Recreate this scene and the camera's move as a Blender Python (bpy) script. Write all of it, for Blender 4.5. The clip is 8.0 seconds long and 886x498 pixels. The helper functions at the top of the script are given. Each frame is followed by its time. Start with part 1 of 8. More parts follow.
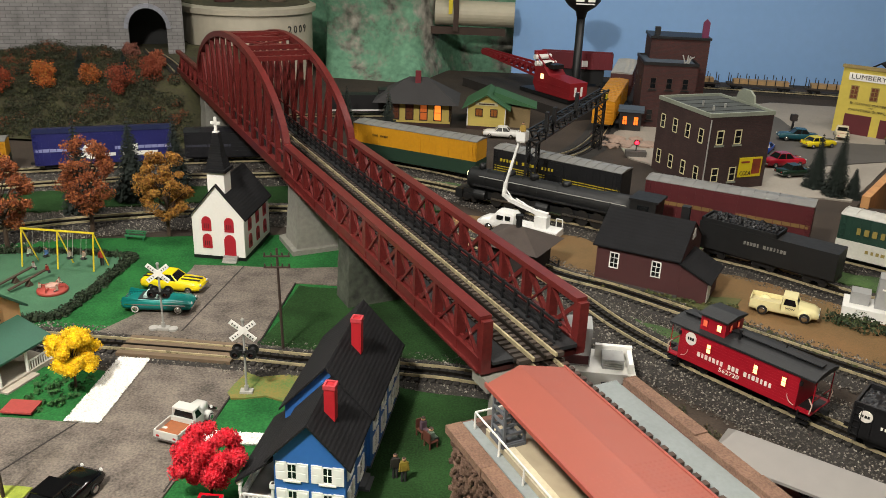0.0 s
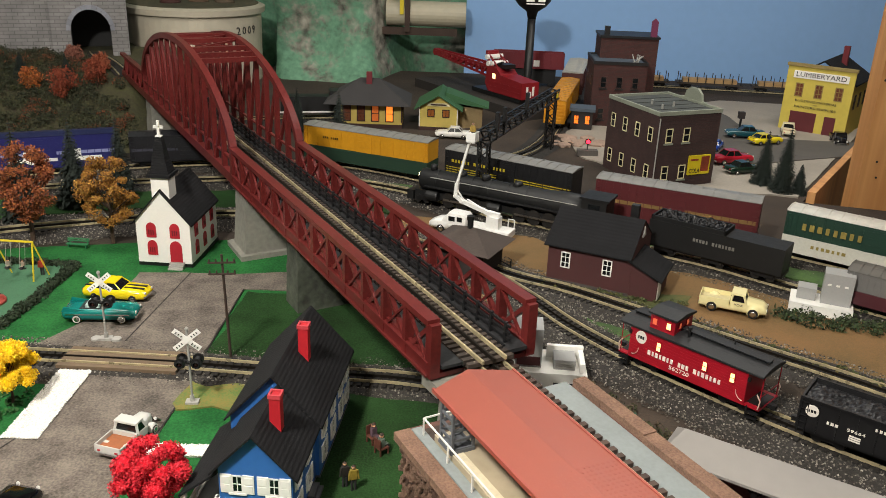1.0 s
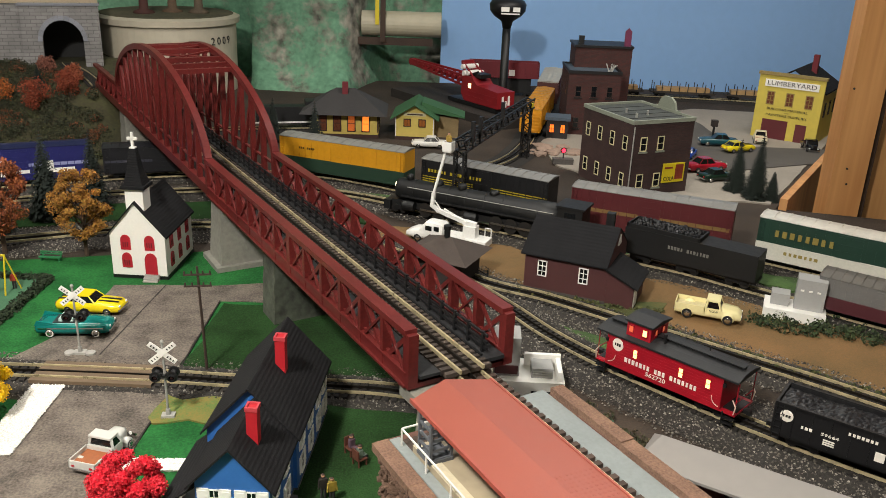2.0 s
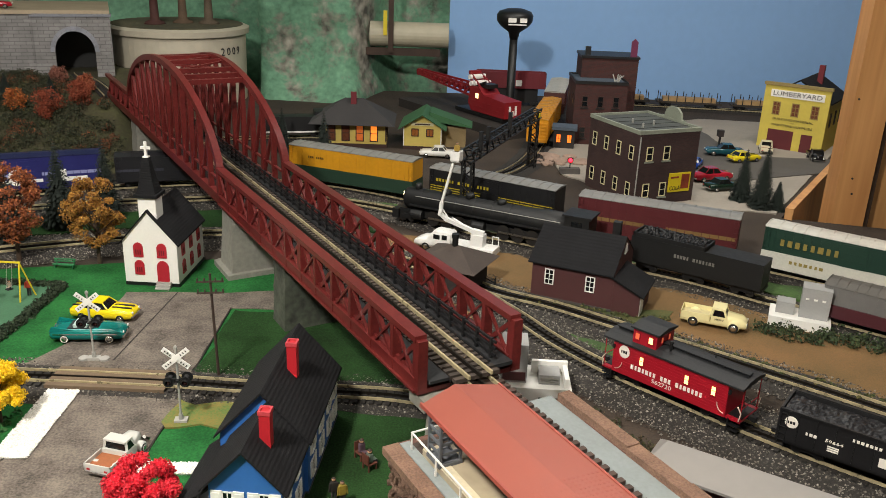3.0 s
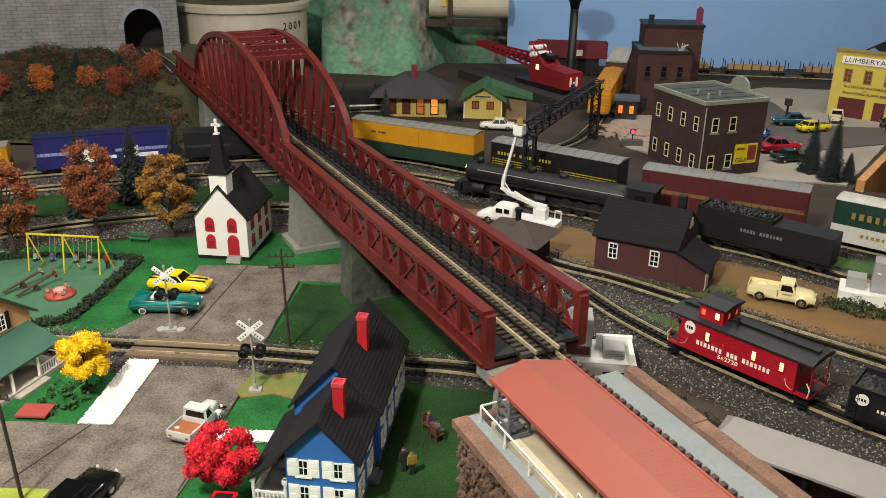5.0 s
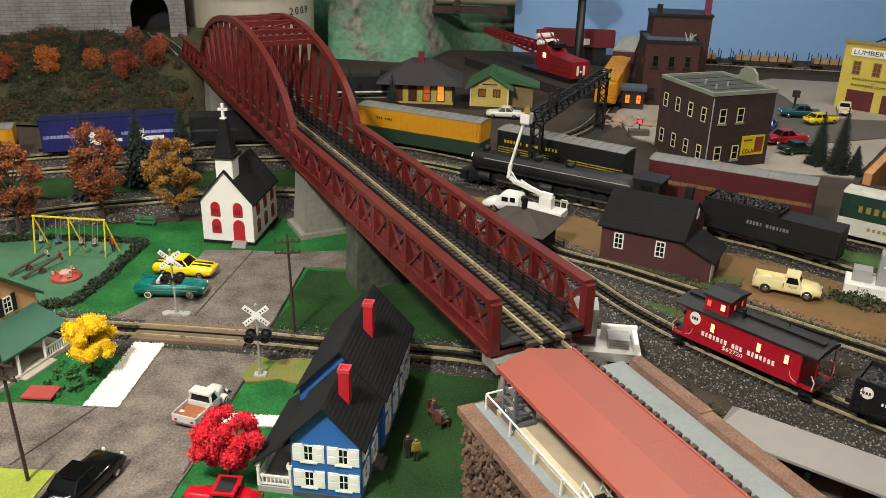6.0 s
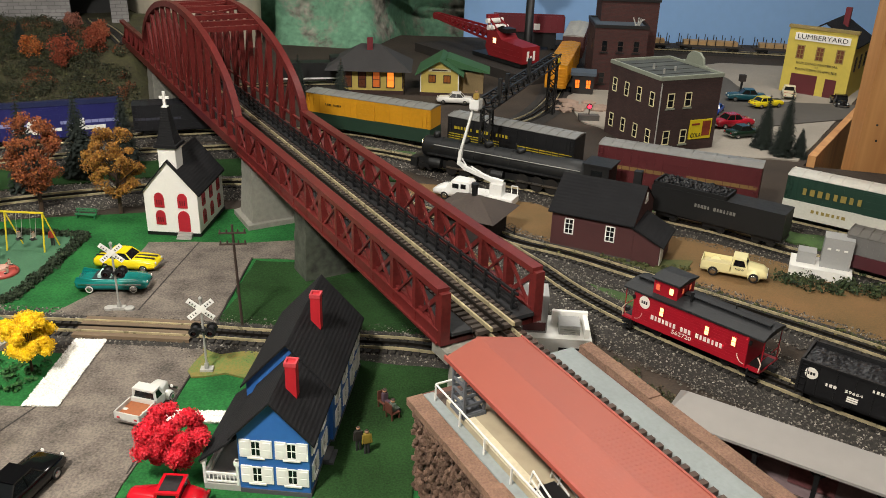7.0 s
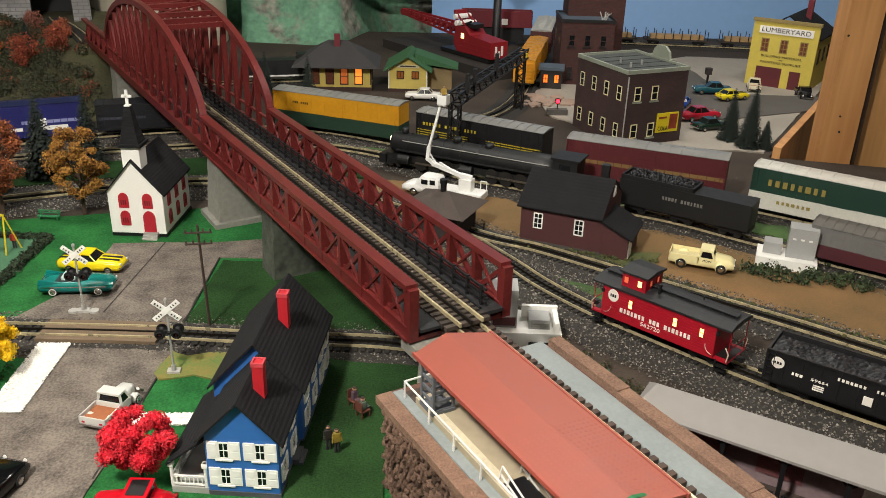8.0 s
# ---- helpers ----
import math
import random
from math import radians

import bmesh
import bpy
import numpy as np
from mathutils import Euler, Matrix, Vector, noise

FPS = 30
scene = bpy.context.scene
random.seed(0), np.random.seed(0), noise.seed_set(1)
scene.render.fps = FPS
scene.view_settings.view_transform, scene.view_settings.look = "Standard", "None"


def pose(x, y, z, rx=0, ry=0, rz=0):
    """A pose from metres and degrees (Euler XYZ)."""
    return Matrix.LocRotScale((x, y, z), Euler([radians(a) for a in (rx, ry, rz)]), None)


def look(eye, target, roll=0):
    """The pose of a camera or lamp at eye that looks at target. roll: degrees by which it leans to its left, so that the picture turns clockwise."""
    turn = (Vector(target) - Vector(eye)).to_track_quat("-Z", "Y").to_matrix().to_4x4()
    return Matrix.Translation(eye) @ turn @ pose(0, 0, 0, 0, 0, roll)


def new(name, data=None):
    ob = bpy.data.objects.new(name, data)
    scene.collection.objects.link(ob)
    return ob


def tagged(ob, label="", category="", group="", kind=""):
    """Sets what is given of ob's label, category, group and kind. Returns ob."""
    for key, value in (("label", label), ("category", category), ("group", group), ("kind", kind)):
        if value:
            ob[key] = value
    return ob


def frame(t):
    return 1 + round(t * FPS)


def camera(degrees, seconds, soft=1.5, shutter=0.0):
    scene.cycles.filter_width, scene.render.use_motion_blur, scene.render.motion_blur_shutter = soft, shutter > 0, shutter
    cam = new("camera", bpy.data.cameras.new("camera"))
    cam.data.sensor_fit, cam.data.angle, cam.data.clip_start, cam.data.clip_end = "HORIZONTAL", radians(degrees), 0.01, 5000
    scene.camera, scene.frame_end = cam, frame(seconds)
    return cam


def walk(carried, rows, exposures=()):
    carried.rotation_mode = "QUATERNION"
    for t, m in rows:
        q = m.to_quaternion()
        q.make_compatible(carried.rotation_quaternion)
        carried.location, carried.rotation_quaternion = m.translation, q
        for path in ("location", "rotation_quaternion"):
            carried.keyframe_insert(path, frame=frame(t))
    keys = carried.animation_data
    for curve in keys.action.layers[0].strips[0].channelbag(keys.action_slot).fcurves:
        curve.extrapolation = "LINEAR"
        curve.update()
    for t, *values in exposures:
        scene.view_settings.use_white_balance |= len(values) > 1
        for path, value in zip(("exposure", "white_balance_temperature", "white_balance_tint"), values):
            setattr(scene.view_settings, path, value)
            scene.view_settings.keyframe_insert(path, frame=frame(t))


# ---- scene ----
cam = camera(55.7, 8.0, soft=0.9)
PATH = [
    (0, (0.065, 0.007, 0.646), (-0.009, 1.863, -0.094), 2.1),
    (0.5, (0.072, 0.012, 0.645), (0.037, 1.871, -0.094), 2.1),
    (1, (0.079, 0.021, 0.645), (0.103, 1.88, -0.091), 2.2),
    (1.5, (0.081, 0.025, 0.645), (0.16, 1.886, -0.083), 2.3),
    (3, (0.076, 0.002, 0.651), (0.137, 1.877, -0.043), 2.2),
    (3.5, (0.073, 0.0, 0.651), (0.125, 1.872, -0.051), 2.3),
    (4, (0.07, -0.003, 0.651), (0.111, 1.865, -0.061), 2.4),
    (4.5, (0.067, -0.004, 0.649), (0.078, 1.853, -0.093), 2.2),
    (5, (0.062, -0.009, 0.663), (-0.009, 1.838, -0.1), 0.7),
    (5.2, (0.056, -0.013, 0.664), (-0.039, 1.832, -0.104), 1.1),
    (6.5, (0.058, -0.002, 0.661), (0.021, 1.827, -0.145), 1.8),
    (7, (0.066, 0.005, 0.66), (0.096, 1.83, -0.157), 1.8),
    (7.5, (0.07, 0.008, 0.659), (0.135, 1.832, -0.159), 1.7),
    (8, (0.073, 0.009, 0.658), (0.167, 1.829, -0.165), 1.7),
]
walk(cam, [(t, look(eye, target, roll)) for t, eye, target, roll in PATH])

# ---------------------------------------------------------------- light
world = bpy.data.worlds.new("room_air")
world.use_nodes = True
world.node_tree.nodes["Background"].inputs[0].default_value = (0.75, 0.8, 0.9, 1)
world.node_tree.nodes["Background"].inputs[1].default_value = 0.05
scene.world = world
scene.view_settings.exposure = 0.0


def tube_light(name, x, y, z, sx, sy, watts, rz=0):
    lamp = bpy.data.lights.new(name, "AREA")
    lamp.shape, lamp.size, lamp.size_y, lamp.energy = "RECTANGLE", sx, sy, watts
    lamp.color = (1.0, 0.965, 0.90)
    ob = new(name, lamp)
    ob.matrix_world = pose(x, y, z, 0, 0, rz)
    return ob


# the bare bulb that throws the shadows of the tower and the brick block on the backdrop
bulb = bpy.data.lights.new("ceiling_bulb", "POINT")
bulb.energy, bulb.shadow_soft_size, bulb.color = 208, 0.09, (1.0, 0.955, 0.88)
new("ceiling_bulb", bulb).location = (-0.60, -0.10, 1.66)
tube_light("fluorescent_lamp", 0.9, -0.2, 1.74, 1.2, 0.14, 11)
tube_light("fluorescent_lamp", -1.0, 1.7, 1.74, 1.2, 0.14, 17)
tube_light("fluorescent_lamp", 1.0, 2.2, 1.74, 1.2, 0.14, 26)


# ---------------------------------------------------------------- materials
def srgb(h):
    v = [int(h[i:i + 2], 16) / 255 for i in (0, 2, 4)]
    return tuple(c / 12.92 if c <= 0.04045 else ((c + 0.055) / 1.055) ** 2.4 for c in v)


MATS = {}


def mat(name, color, rough=0.6, metal=0.0, grain=250.0, vary=0.25, big=14.0, bump=0.25, rand=0.0, other=None, emit=0.0, spec=0.5):
    """A painted or cast surface: grain and larger stains in its colour, fine relief."""
    if name in MATS:
        return MATS[name]
    m = bpy.data.materials.new(name)
    m.use_nodes = True
    nt = m.node_tree
    N, L = nt.nodes, nt.links
    p = N["Principled BSDF"]
    c = srgb(color) if isinstance(color, str) else color
    d = (srgb(other) if isinstance(other, str) else other) if other else tuple(v * (1 - vary) for v in c)
    co = N.new("ShaderNodeTexCoord")
    n1, n2 = N.new("ShaderNodeTexNoise"), N.new("ShaderNodeTexNoise")
    n1.inputs["Scale"].default_value, n2.inputs["Scale"].default_value = grain, big
    n1.inputs["Detail"].default_value, n2.inputs["Detail"].default_value = 4, 5
    for n in (n1, n2):
        L.new(co.outputs["Object"], n.inputs["Vector"])
    add = N.new("ShaderNodeMath")
    add.operation = "ADD"
    L.new(n1.outputs[0], add.inputs[0])
    L.new(n2.outputs[0], add.inputs[1])
    ramp = N.new("ShaderNodeMapRange")
    ramp.inputs[1].default_value, ramp.inputs[2].default_value = 0.72, 1.28
    L.new(add.outputs[0], ramp.inputs[0])
    mix = N.new("ShaderNodeMix")
    mix.data_type = "RGBA"
    mix.inputs["A"].default_value, mix.inputs["B"].default_value = (*d, 1), (*c, 1)
    L.new(ramp.outputs[0], mix.inputs["Factor"])
    out = mix.outputs["Result"]
    if rand:
        info, hsv, mr = N.new("ShaderNodeObjectInfo"), N.new("ShaderNodeHueSaturation"), N.new("ShaderNodeMapRange")
        mr.inputs[3].default_value, mr.inputs[4].default_value = 1 - rand, 1 + rand
        L.new(info.outputs["Random"], mr.inputs[0])
        L.new(mr.outputs[0], hsv.inputs["Value"])
        L.new(out, hsv.inputs["Color"])
        out = hsv.outputs[0]
    L.new(out, p.inputs["Base Color"])
    p.inputs["Metallic"].default_value = metal
    p.inputs["Specular IOR Level"].default_value = spec
    rr = N.new("ShaderNodeMapRange")
    rr.inputs[3].default_value, rr.inputs[4].default_value = max(0.03, rough - 0.1), min(1, rough + 0.1)
    L.new(n1.outputs[0], rr.inputs[0])
    L.new(rr.outputs[0], p.inputs["Roughness"])
    if bump:
        b = N.new("ShaderNodeBump")
        b.inputs["Strength"].default_value, b.inputs["Distance"].default_value = bump, 0.001
        L.new(add.outputs[0], b.inputs["Height"])
        L.new(b.outputs[0], p.inputs["Normal"])
    if emit:
        p.inputs["Emission Color"].default_value = (*c, 1)
        p.inputs["Emission Strength"].default_value = emit
    MATS[name] = m
    return m


def island(name, colors, rough=0.85, bump=0.3, grain=300.0):
    """Many small joined pieces, each with its own shade."""
    if name in MATS:
        return MATS[name]
    m = mat(name, colors[0], rough, grain=grain, bump=bump, vary=0.3)
    nt = m.node_tree
    N, L = nt.nodes, nt.links
    g, r, mul = N.new("ShaderNodeNewGeometry"), N.new("ShaderNodeValToRGB"), N.new("ShaderNodeMix")
    r.color_ramp.interpolation = "LINEAR"
    while len(r.color_ramp.elements) < len(colors):
        r.color_ramp.elements.new(0.5)
    for i, c in enumerate(colors):
        r.color_ramp.elements[i].position = i / (len(colors) - 1)
        r.color_ramp.elements[i].color = (*srgb(c), 1)
    L.new(g.outputs["Random Per Island"], r.inputs[0])
    L.new(r.outputs[0], N["Principled BSDF"].inputs["Base Color"])
    N.remove(mul)
    return m


def bricks(name, c1, c2, mortar, w, h, rough=0.85):
    """Fine brickwork of far models, laid on the two upright directions."""
    if name in MATS:
        return MATS[name]
    m = mat(name, c1, rough)
    nt = m.node_tree
    N, L = nt.nodes, nt.links
    co = N.new("ShaderNodeTexCoord")
    sep, com, s = N.new("ShaderNodeSeparateXYZ"), N.new("ShaderNodeCombineXYZ"), N.new("ShaderNodeMath")
    L.new(co.outputs["Object"], sep.inputs[0])
    L.new(sep.outputs[0], s.inputs[0])
    L.new(sep.outputs[1], s.inputs[1])
    L.new(s.outputs[0], com.inputs[0])
    L.new(sep.outputs[2], com.inputs[1])
    b = N.new("ShaderNodeTexBrick")
    b.inputs["Scale"].default_value = 1.0
    b.inputs["Brick Width"].default_value, b.inputs["Row Height"].default_value = w, h
    b.inputs["Mortar Size"].default_value = h * 0.09
    for i, c in ((1, c1), (2, c2), (3, mortar)):
        b.inputs[i].default_value = (*srgb(c), 1)
    L.new(com.outputs[0], b.inputs["Vector"])
    p = N["Principled BSDF"]
    noi, mx = N.new("ShaderNodeTexNoise"), N.new("ShaderNodeMix")
    noi.inputs["Scale"].default_value = 18
    L.new(co.outputs["Object"], noi.inputs["Vector"])
    mx.data_type, mx.blend_type = "RGBA", "MULTIPLY"
    mx.inputs["Factor"].default_value = 0.6
    L.new(b.outputs[0], mx.inputs["A"])
    L.new(noi.outputs[0], mx.inputs["B"])
    L.new(mx.outputs["Result"], p.inputs["Base Color"])
    bu = N.new("ShaderNodeBump")
    bu.inputs["Strength"].default_value, bu.inputs["Distance"].default_value = 0.5, -0.001
    L.new(b.outputs["Fac"], bu.inputs["Height"])
    L.new(bu.outputs[0], p.inputs["Normal"])
    return m


def glass_dark():
    return mat("dark_window_glass", "15181a", 0.12, vary=0.3, bump=0.05)


# ---------------------------------------------------------------- mesh helpers
def part(name, bm, material, parent=None, label="", smooth=False, bevel=0.0):
    if bevel:
        edges = [e for e in bm.edges if len(e.link_faces) == 2 and e.calc_face_angle(0) > 0.6]
        bmesh.ops.bevel(bm, geom=edges, offset=bevel, segments=2, affect="EDGES", profile=0.6)
    bmesh.ops.recalc_face_normals(bm, faces=bm.faces)
    me = bpy.data.meshes.new(name)
    bm.to_mesh(me)
    bm.free()
    me.materials.append(material)
    if smooth:
        for f in me.polygons:
            f.use_smooth = True
    ob = new(name, me)
    if parent:
        ob.parent = parent
    if label:
        ob["label"] = label
    return ob


def thing(name, x, y, z, rz, label, category, group="", kind=""):
    ob = new(name)
    ob.empty_display_size = 0.02
    ob.matrix_basis = pose(x, y, z, 0, 0, rz)
    return tagged(ob, label, category, group, kind)


def solid(name, bm, material, label, category="", group="", kind="", smooth=False, bevel=0.0, at=None):
    ob = part(name, bm, material, None, "", smooth, bevel)
    if at is not None:
        ob.matrix_basis = at
    return tagged(ob, label, category, group, kind)


def box(bm, x0, x1, y0, y1, z0, z1, m=None):
    vs = [bm.verts.new((x, y, z)) for x in (x0, x1) for y in (y0, y1) for z in (z0, z1)]
    for f in ((0, 1, 3, 2), (4, 6, 7, 5), (0, 4, 5, 1), (2, 3, 7, 6), (0, 2, 6, 4), (1, 5, 7, 3)):
        bm.faces.new([vs[i] for i in f])
    if m is not None:
        bmesh.ops.transform(bm, matrix=m, verts=vs)
    return vs


def boxed(*a, m=None):
    bm = bmesh.new()
    box(bm, *a, m=m)
    return bm


def bar(bm, p, q, w, h=None, up=(0, 0, 1)):
    """A square bar from p to q, w wide and h high."""
    p, q = Vector(p), Vector(q)
    d = (q - p).normalized()
    side = d.cross(Vector(up))
    if side.length < 1e-4:
        side = d.cross(Vector((1, 0, 0)))
    side.normalize()
    top = side.cross(d)
    h = w if h is None else h
    vs = [bm.verts.new(e + side * (a * w / 2) + top * (b * h / 2)) for e in (p, q) for a in (-1, 1) for b in (-1, 1)]
    for f in ((0, 1, 3, 2), (4, 6, 7, 5), (0, 4, 5, 1), (2, 3, 7, 6), (0, 2, 6, 4), (1, 5, 7, 3)):
        bm.faces.new([vs[i] for i in f])


def rod(bm, p, q, r0, r1=None, n=8, caps=True):
    p, q = Vector(p), Vector(q)
    r1 = r0 if r1 is None else r1
    rot = (q - p).to_track_quat("Z", "Y").to_matrix()
    ring = [[bm.verts.new(c + rot @ Vector((math.cos(2 * math.pi * i / n) * r, math.sin(2 * math.pi * i / n) * r, 0))) for i in range(n)] for c, r in ((p, r0), (q, max(r1, 1e-5)))]
    for i in range(n):
        bm.faces.new((ring[0][i], ring[0][(i + 1) % n], ring[1][(i + 1) % n], ring[1][i]))
    if caps:
        bm.faces.new(ring[0][::-1])
        bm.faces.new(ring[1])


def lathe(bm, profile, n=20, axis=None):
    """Turns (radius, height) pairs about z."""
    rings = []
    for r, z in profile:
        rings.append([bm.verts.new((r * math.cos(2 * math.pi * i / n), r * math.sin(2 * math.pi * i / n), z)) for i in range(n)])
    for a, b in zip(rings, rings[1:]):
        for i in range(n):
            bm.faces.new((a[i], a[(i + 1) % n], b[(i + 1) % n], b[i]))
    bm.faces.new(rings[0][::-1])
    bm.faces.new(rings[-1])
    if axis is not None:
        bmesh.ops.transform(bm, matrix=axis, verts=[v for r in rings for v in r])


def prism(bm, pts, y0, y1, m=None):
    """An outline in x and z, pushed from y0 to y1."""
    a = [bm.verts.new((x, y0, z)) for x, z in pts]
    b = [bm.verts.new((x, y1, z)) for x, z in pts]
    bm.faces.new(a)
    bm.faces.new(b[::-1])
    n = len(pts)
    for i in range(n):
        bm.faces.new((a[i], b[i], b[(i + 1) % n], a[(i + 1) % n]))
    if m is not None:
        bmesh.ops.transform(bm, matrix=m, verts=a + b)


def slab(bm, pts, z0, z1):
    """An outline in x and y, raised from z0 to z1."""
    a = [bm.verts.new((x, y, z0)) for x, y in pts]
    b = [bm.verts.new((x, y, z1)) for x, y in pts]
    bm.faces.new(a[::-1])
    bm.faces.new(b)
    n = len(pts)
    for i in range(n):
        bm.faces.new((a[i], a[(i + 1) % n], b[(i + 1) % n], b[i]))


def blob(bm, c, r, seed=0, sub=1, rough=0.35, flat=1.0):
    """A rough lump."""
    g = bmesh.ops.create_icosphere(bm, subdivisions=sub, radius=1.0)
    for v in g["verts"]:
        k = 1 + rough * noise.noise(v.co * 1.7 + Vector((seed * 3.1, seed, -seed)))
        v.co = Vector(c) + Vector((v.co.x * r * k, v.co.y * r * k, v.co.z * r * k * flat))



def words(text, size, material, parent, m, depth=0.0004, name="lettering", width=None):
    """Raised lettering that stands up along the local x and z."""
    cu = bpy.data.curves.new("lettering", "FONT")
    cu.body, cu.size, cu.extrude, cu.align_x, cu.align_y = text, size, depth, "CENTER", "CENTER"
    cu.resolution_u = 2
    tmp = new("tmp", cu)
    me = bpy.data.meshes.new_from_object(tmp.evaluated_get(bpy.context.evaluated_depsgraph_get()))
    bpy.data.objects.remove(tmp)
    if width:
        xs = [v.co.x for v in me.vertices]
        k = width / (max(xs) - min(xs))
        for v in me.vertices:
            v.co.x *= k
    me.materials.clear()
    me.materials.append(material)
    ob = new(name, me)
    ob.parent = parent
    ob.matrix_basis = m @ pose(0, 0, 0, 90, 0, 0)
    return ob


def mark_bars(text, size, material, parent, m, width, depth=0.0004):
    """A row of plain upright bars, one for each character, in place of a company's name."""
    n = len(text)
    w = width / n
    bm = bmesh.new()
    rnd = random.Random(n)
    for i, ch in enumerate(text):
        if ch == " ":
            continue
        x = -width / 2 + w * (i + 0.5)
        k = rnd.choice((0.24, 0.30, 0.36))
        h = size * 0.34
        box(bm, x - w * k, x + w * k, -depth, depth, -h, h)
    ob = part("lettering_bars", bm, material, parent)
    ob.matrix_basis = m
    ob["kind"] = "stuff"
    return ob


def spline(pts, step=0.01):
    """Points every few millimetres along a smooth line through pts."""
    P = [np.array(p, float) for p in pts]
    P = [2 * P[0] - P[1]] + P + [2 * P[-1] - P[-2]]
    out = []
    for i in range(1, len(P) - 2):
        a, b, c, d = P[i - 1:i + 3]
        for t in np.linspace(0, 1, 24, endpoint=False):
            out.append(0.5 * ((2 * b) + (c - a) * t + (2 * a - 5 * b + 4 * c - d) * t * t + (3 * b - a - 3 * c + d) * t ** 3))
    out.append(P[-2])
    out = np.array(out)
    s = np.concatenate([[0], np.cumsum(np.linalg.norm(np.diff(out, axis=0), axis=1))])
    t = np.arange(0, s[-1], step)
    return np.stack([np.interp(t, s, out[:, k]) for k in range(out.shape[1])], 1)


def along(path, s):
    """Place and heading (degrees) at s metres along a path of even steps."""
    d = float(np.linalg.norm(path[1] - path[0]))
    i = min(max(s / d, 0), len(path) - 2.001)
    k = int(i)
    p = path[k] + (path[k + 1] - path[k]) * (i - k)
    a, b = path[max(k - 6, 0)], path[min(k + 7, len(path) - 1)]
    return p, math.degrees(math.atan2(b[1] - a[1], b[0] - a[0]))


def s_at_x(path, x):
    k = int(np.argmin(np.abs(path[:, 0] - x)))
    return k * float(np.linalg.norm(path[1] - path[0]))


# common paints
RED_STEEL = mat("oxide_red_painted_steel", "682422", 0.36, vary=0.4, grain=180, big=9, bump=0.15)
BLACK = mat("black_plastic", "131314", 0.5, vary=0.3, bump=0.1)
ROOF_BLACK = mat("charcoal_roofing", "1d1d1f", 0.9, vary=0.4, grain=420, big=24, bump=0.6, spec=0.2)
WHITE = mat("white_plastic", "e8e6e0", 0.45, vary=0.06, bump=0.05)
CREAM = mat("cream_paint", "e6dcae", 0.35, vary=0.06, bump=0.03)
STEEL = mat("bright_rail_steel", "e2d2a8", 0.30, 0.55, vary=0.35, grain=60, big=30, bump=0.03)
TIE = mat("dark_tie_plastic", "1e1a17", 0.8, vary=0.4)
CHROME = mat("chrome", "d8d8d8", 0.12, 1.0, vary=0.05, bump=0)
RUBBER = mat("black_rubber", "141414", 0.7, vary=0.2)
BRICK_RED = mat("chimney_red_paint", "b3202a", 0.5, vary=0.15)
CONCRETE = mat("cast_concrete", "85837a", 0.9, vary=0.3, grain=120, big=12, bump=0.5)


def courses(m, pitch, depth=0.5):
    """Adds the horizontal courses of roofing to a material's relief."""
    nt = m.node_tree
    N, L = nt.nodes, nt.links
    p = N["Principled BSDF"]
    old = p.inputs["Normal"].links[0].from_node
    co, sep, w = N.new("ShaderNodeTexCoord"), N.new("ShaderNodeSeparateXYZ"), N.new("ShaderNodeMath")
    L.new(co.outputs["Object"], sep.inputs[0])
    w.operation = "PINGPONG"
    w.inputs[1].default_value = pitch
    L.new(sep.outputs[2], w.inputs[0])
    sc = N.new("ShaderNodeMath")
    sc.operation = "DIVIDE"
    sc.inputs[1].default_value = pitch
    L.new(w.outputs[0], sc.inputs[0])
    b = N.new("ShaderNodeBump")
    b.inputs["Strength"].default_value, b.inputs["Distance"].default_value = depth, 0.0008
    L.new(sc.outputs[0], b.inputs["Height"])
    L.new(old.outputs[0], b.inputs["Normal"])
    L.new(b.outputs[0], p.inputs["Normal"])


courses(ROOF_BLACK, 0.0022)

# ---------------------------------------------------------------- room and table
PLASTER = mat("room_plaster", "9a958a", 0.9, vary=0.15, grain=60, big=2)
solid("floor", boxed(-4, 4, -3, 4.4, -1.0, -0.9), mat("room_floor", "5b544b", 0.8, vary=0.3, grain=40, big=2), "grey concrete floor of the train room", kind="structure")
solid("ceiling", boxed(-4, 4, -3, 4.4, 1.8, 1.9), PLASTER, "pale plaster ceiling of the train room", kind="structure")
solid("wall_south", boxed(-4, 4, -3.1, -3.0, -0.9, 1.8), PLASTER, "pale plaster wall", kind="structure")
solid("wall_west", boxed(-4.1, -4, -3, 4.4, -0.9, 1.8), PLASTER, "pale plaster wall", kind="structure")
solid("wall_east", boxed(4, 4.1, -3, 4.4, -0.9, 1.8), PLASTER, "pale plaster wall", kind="structure")


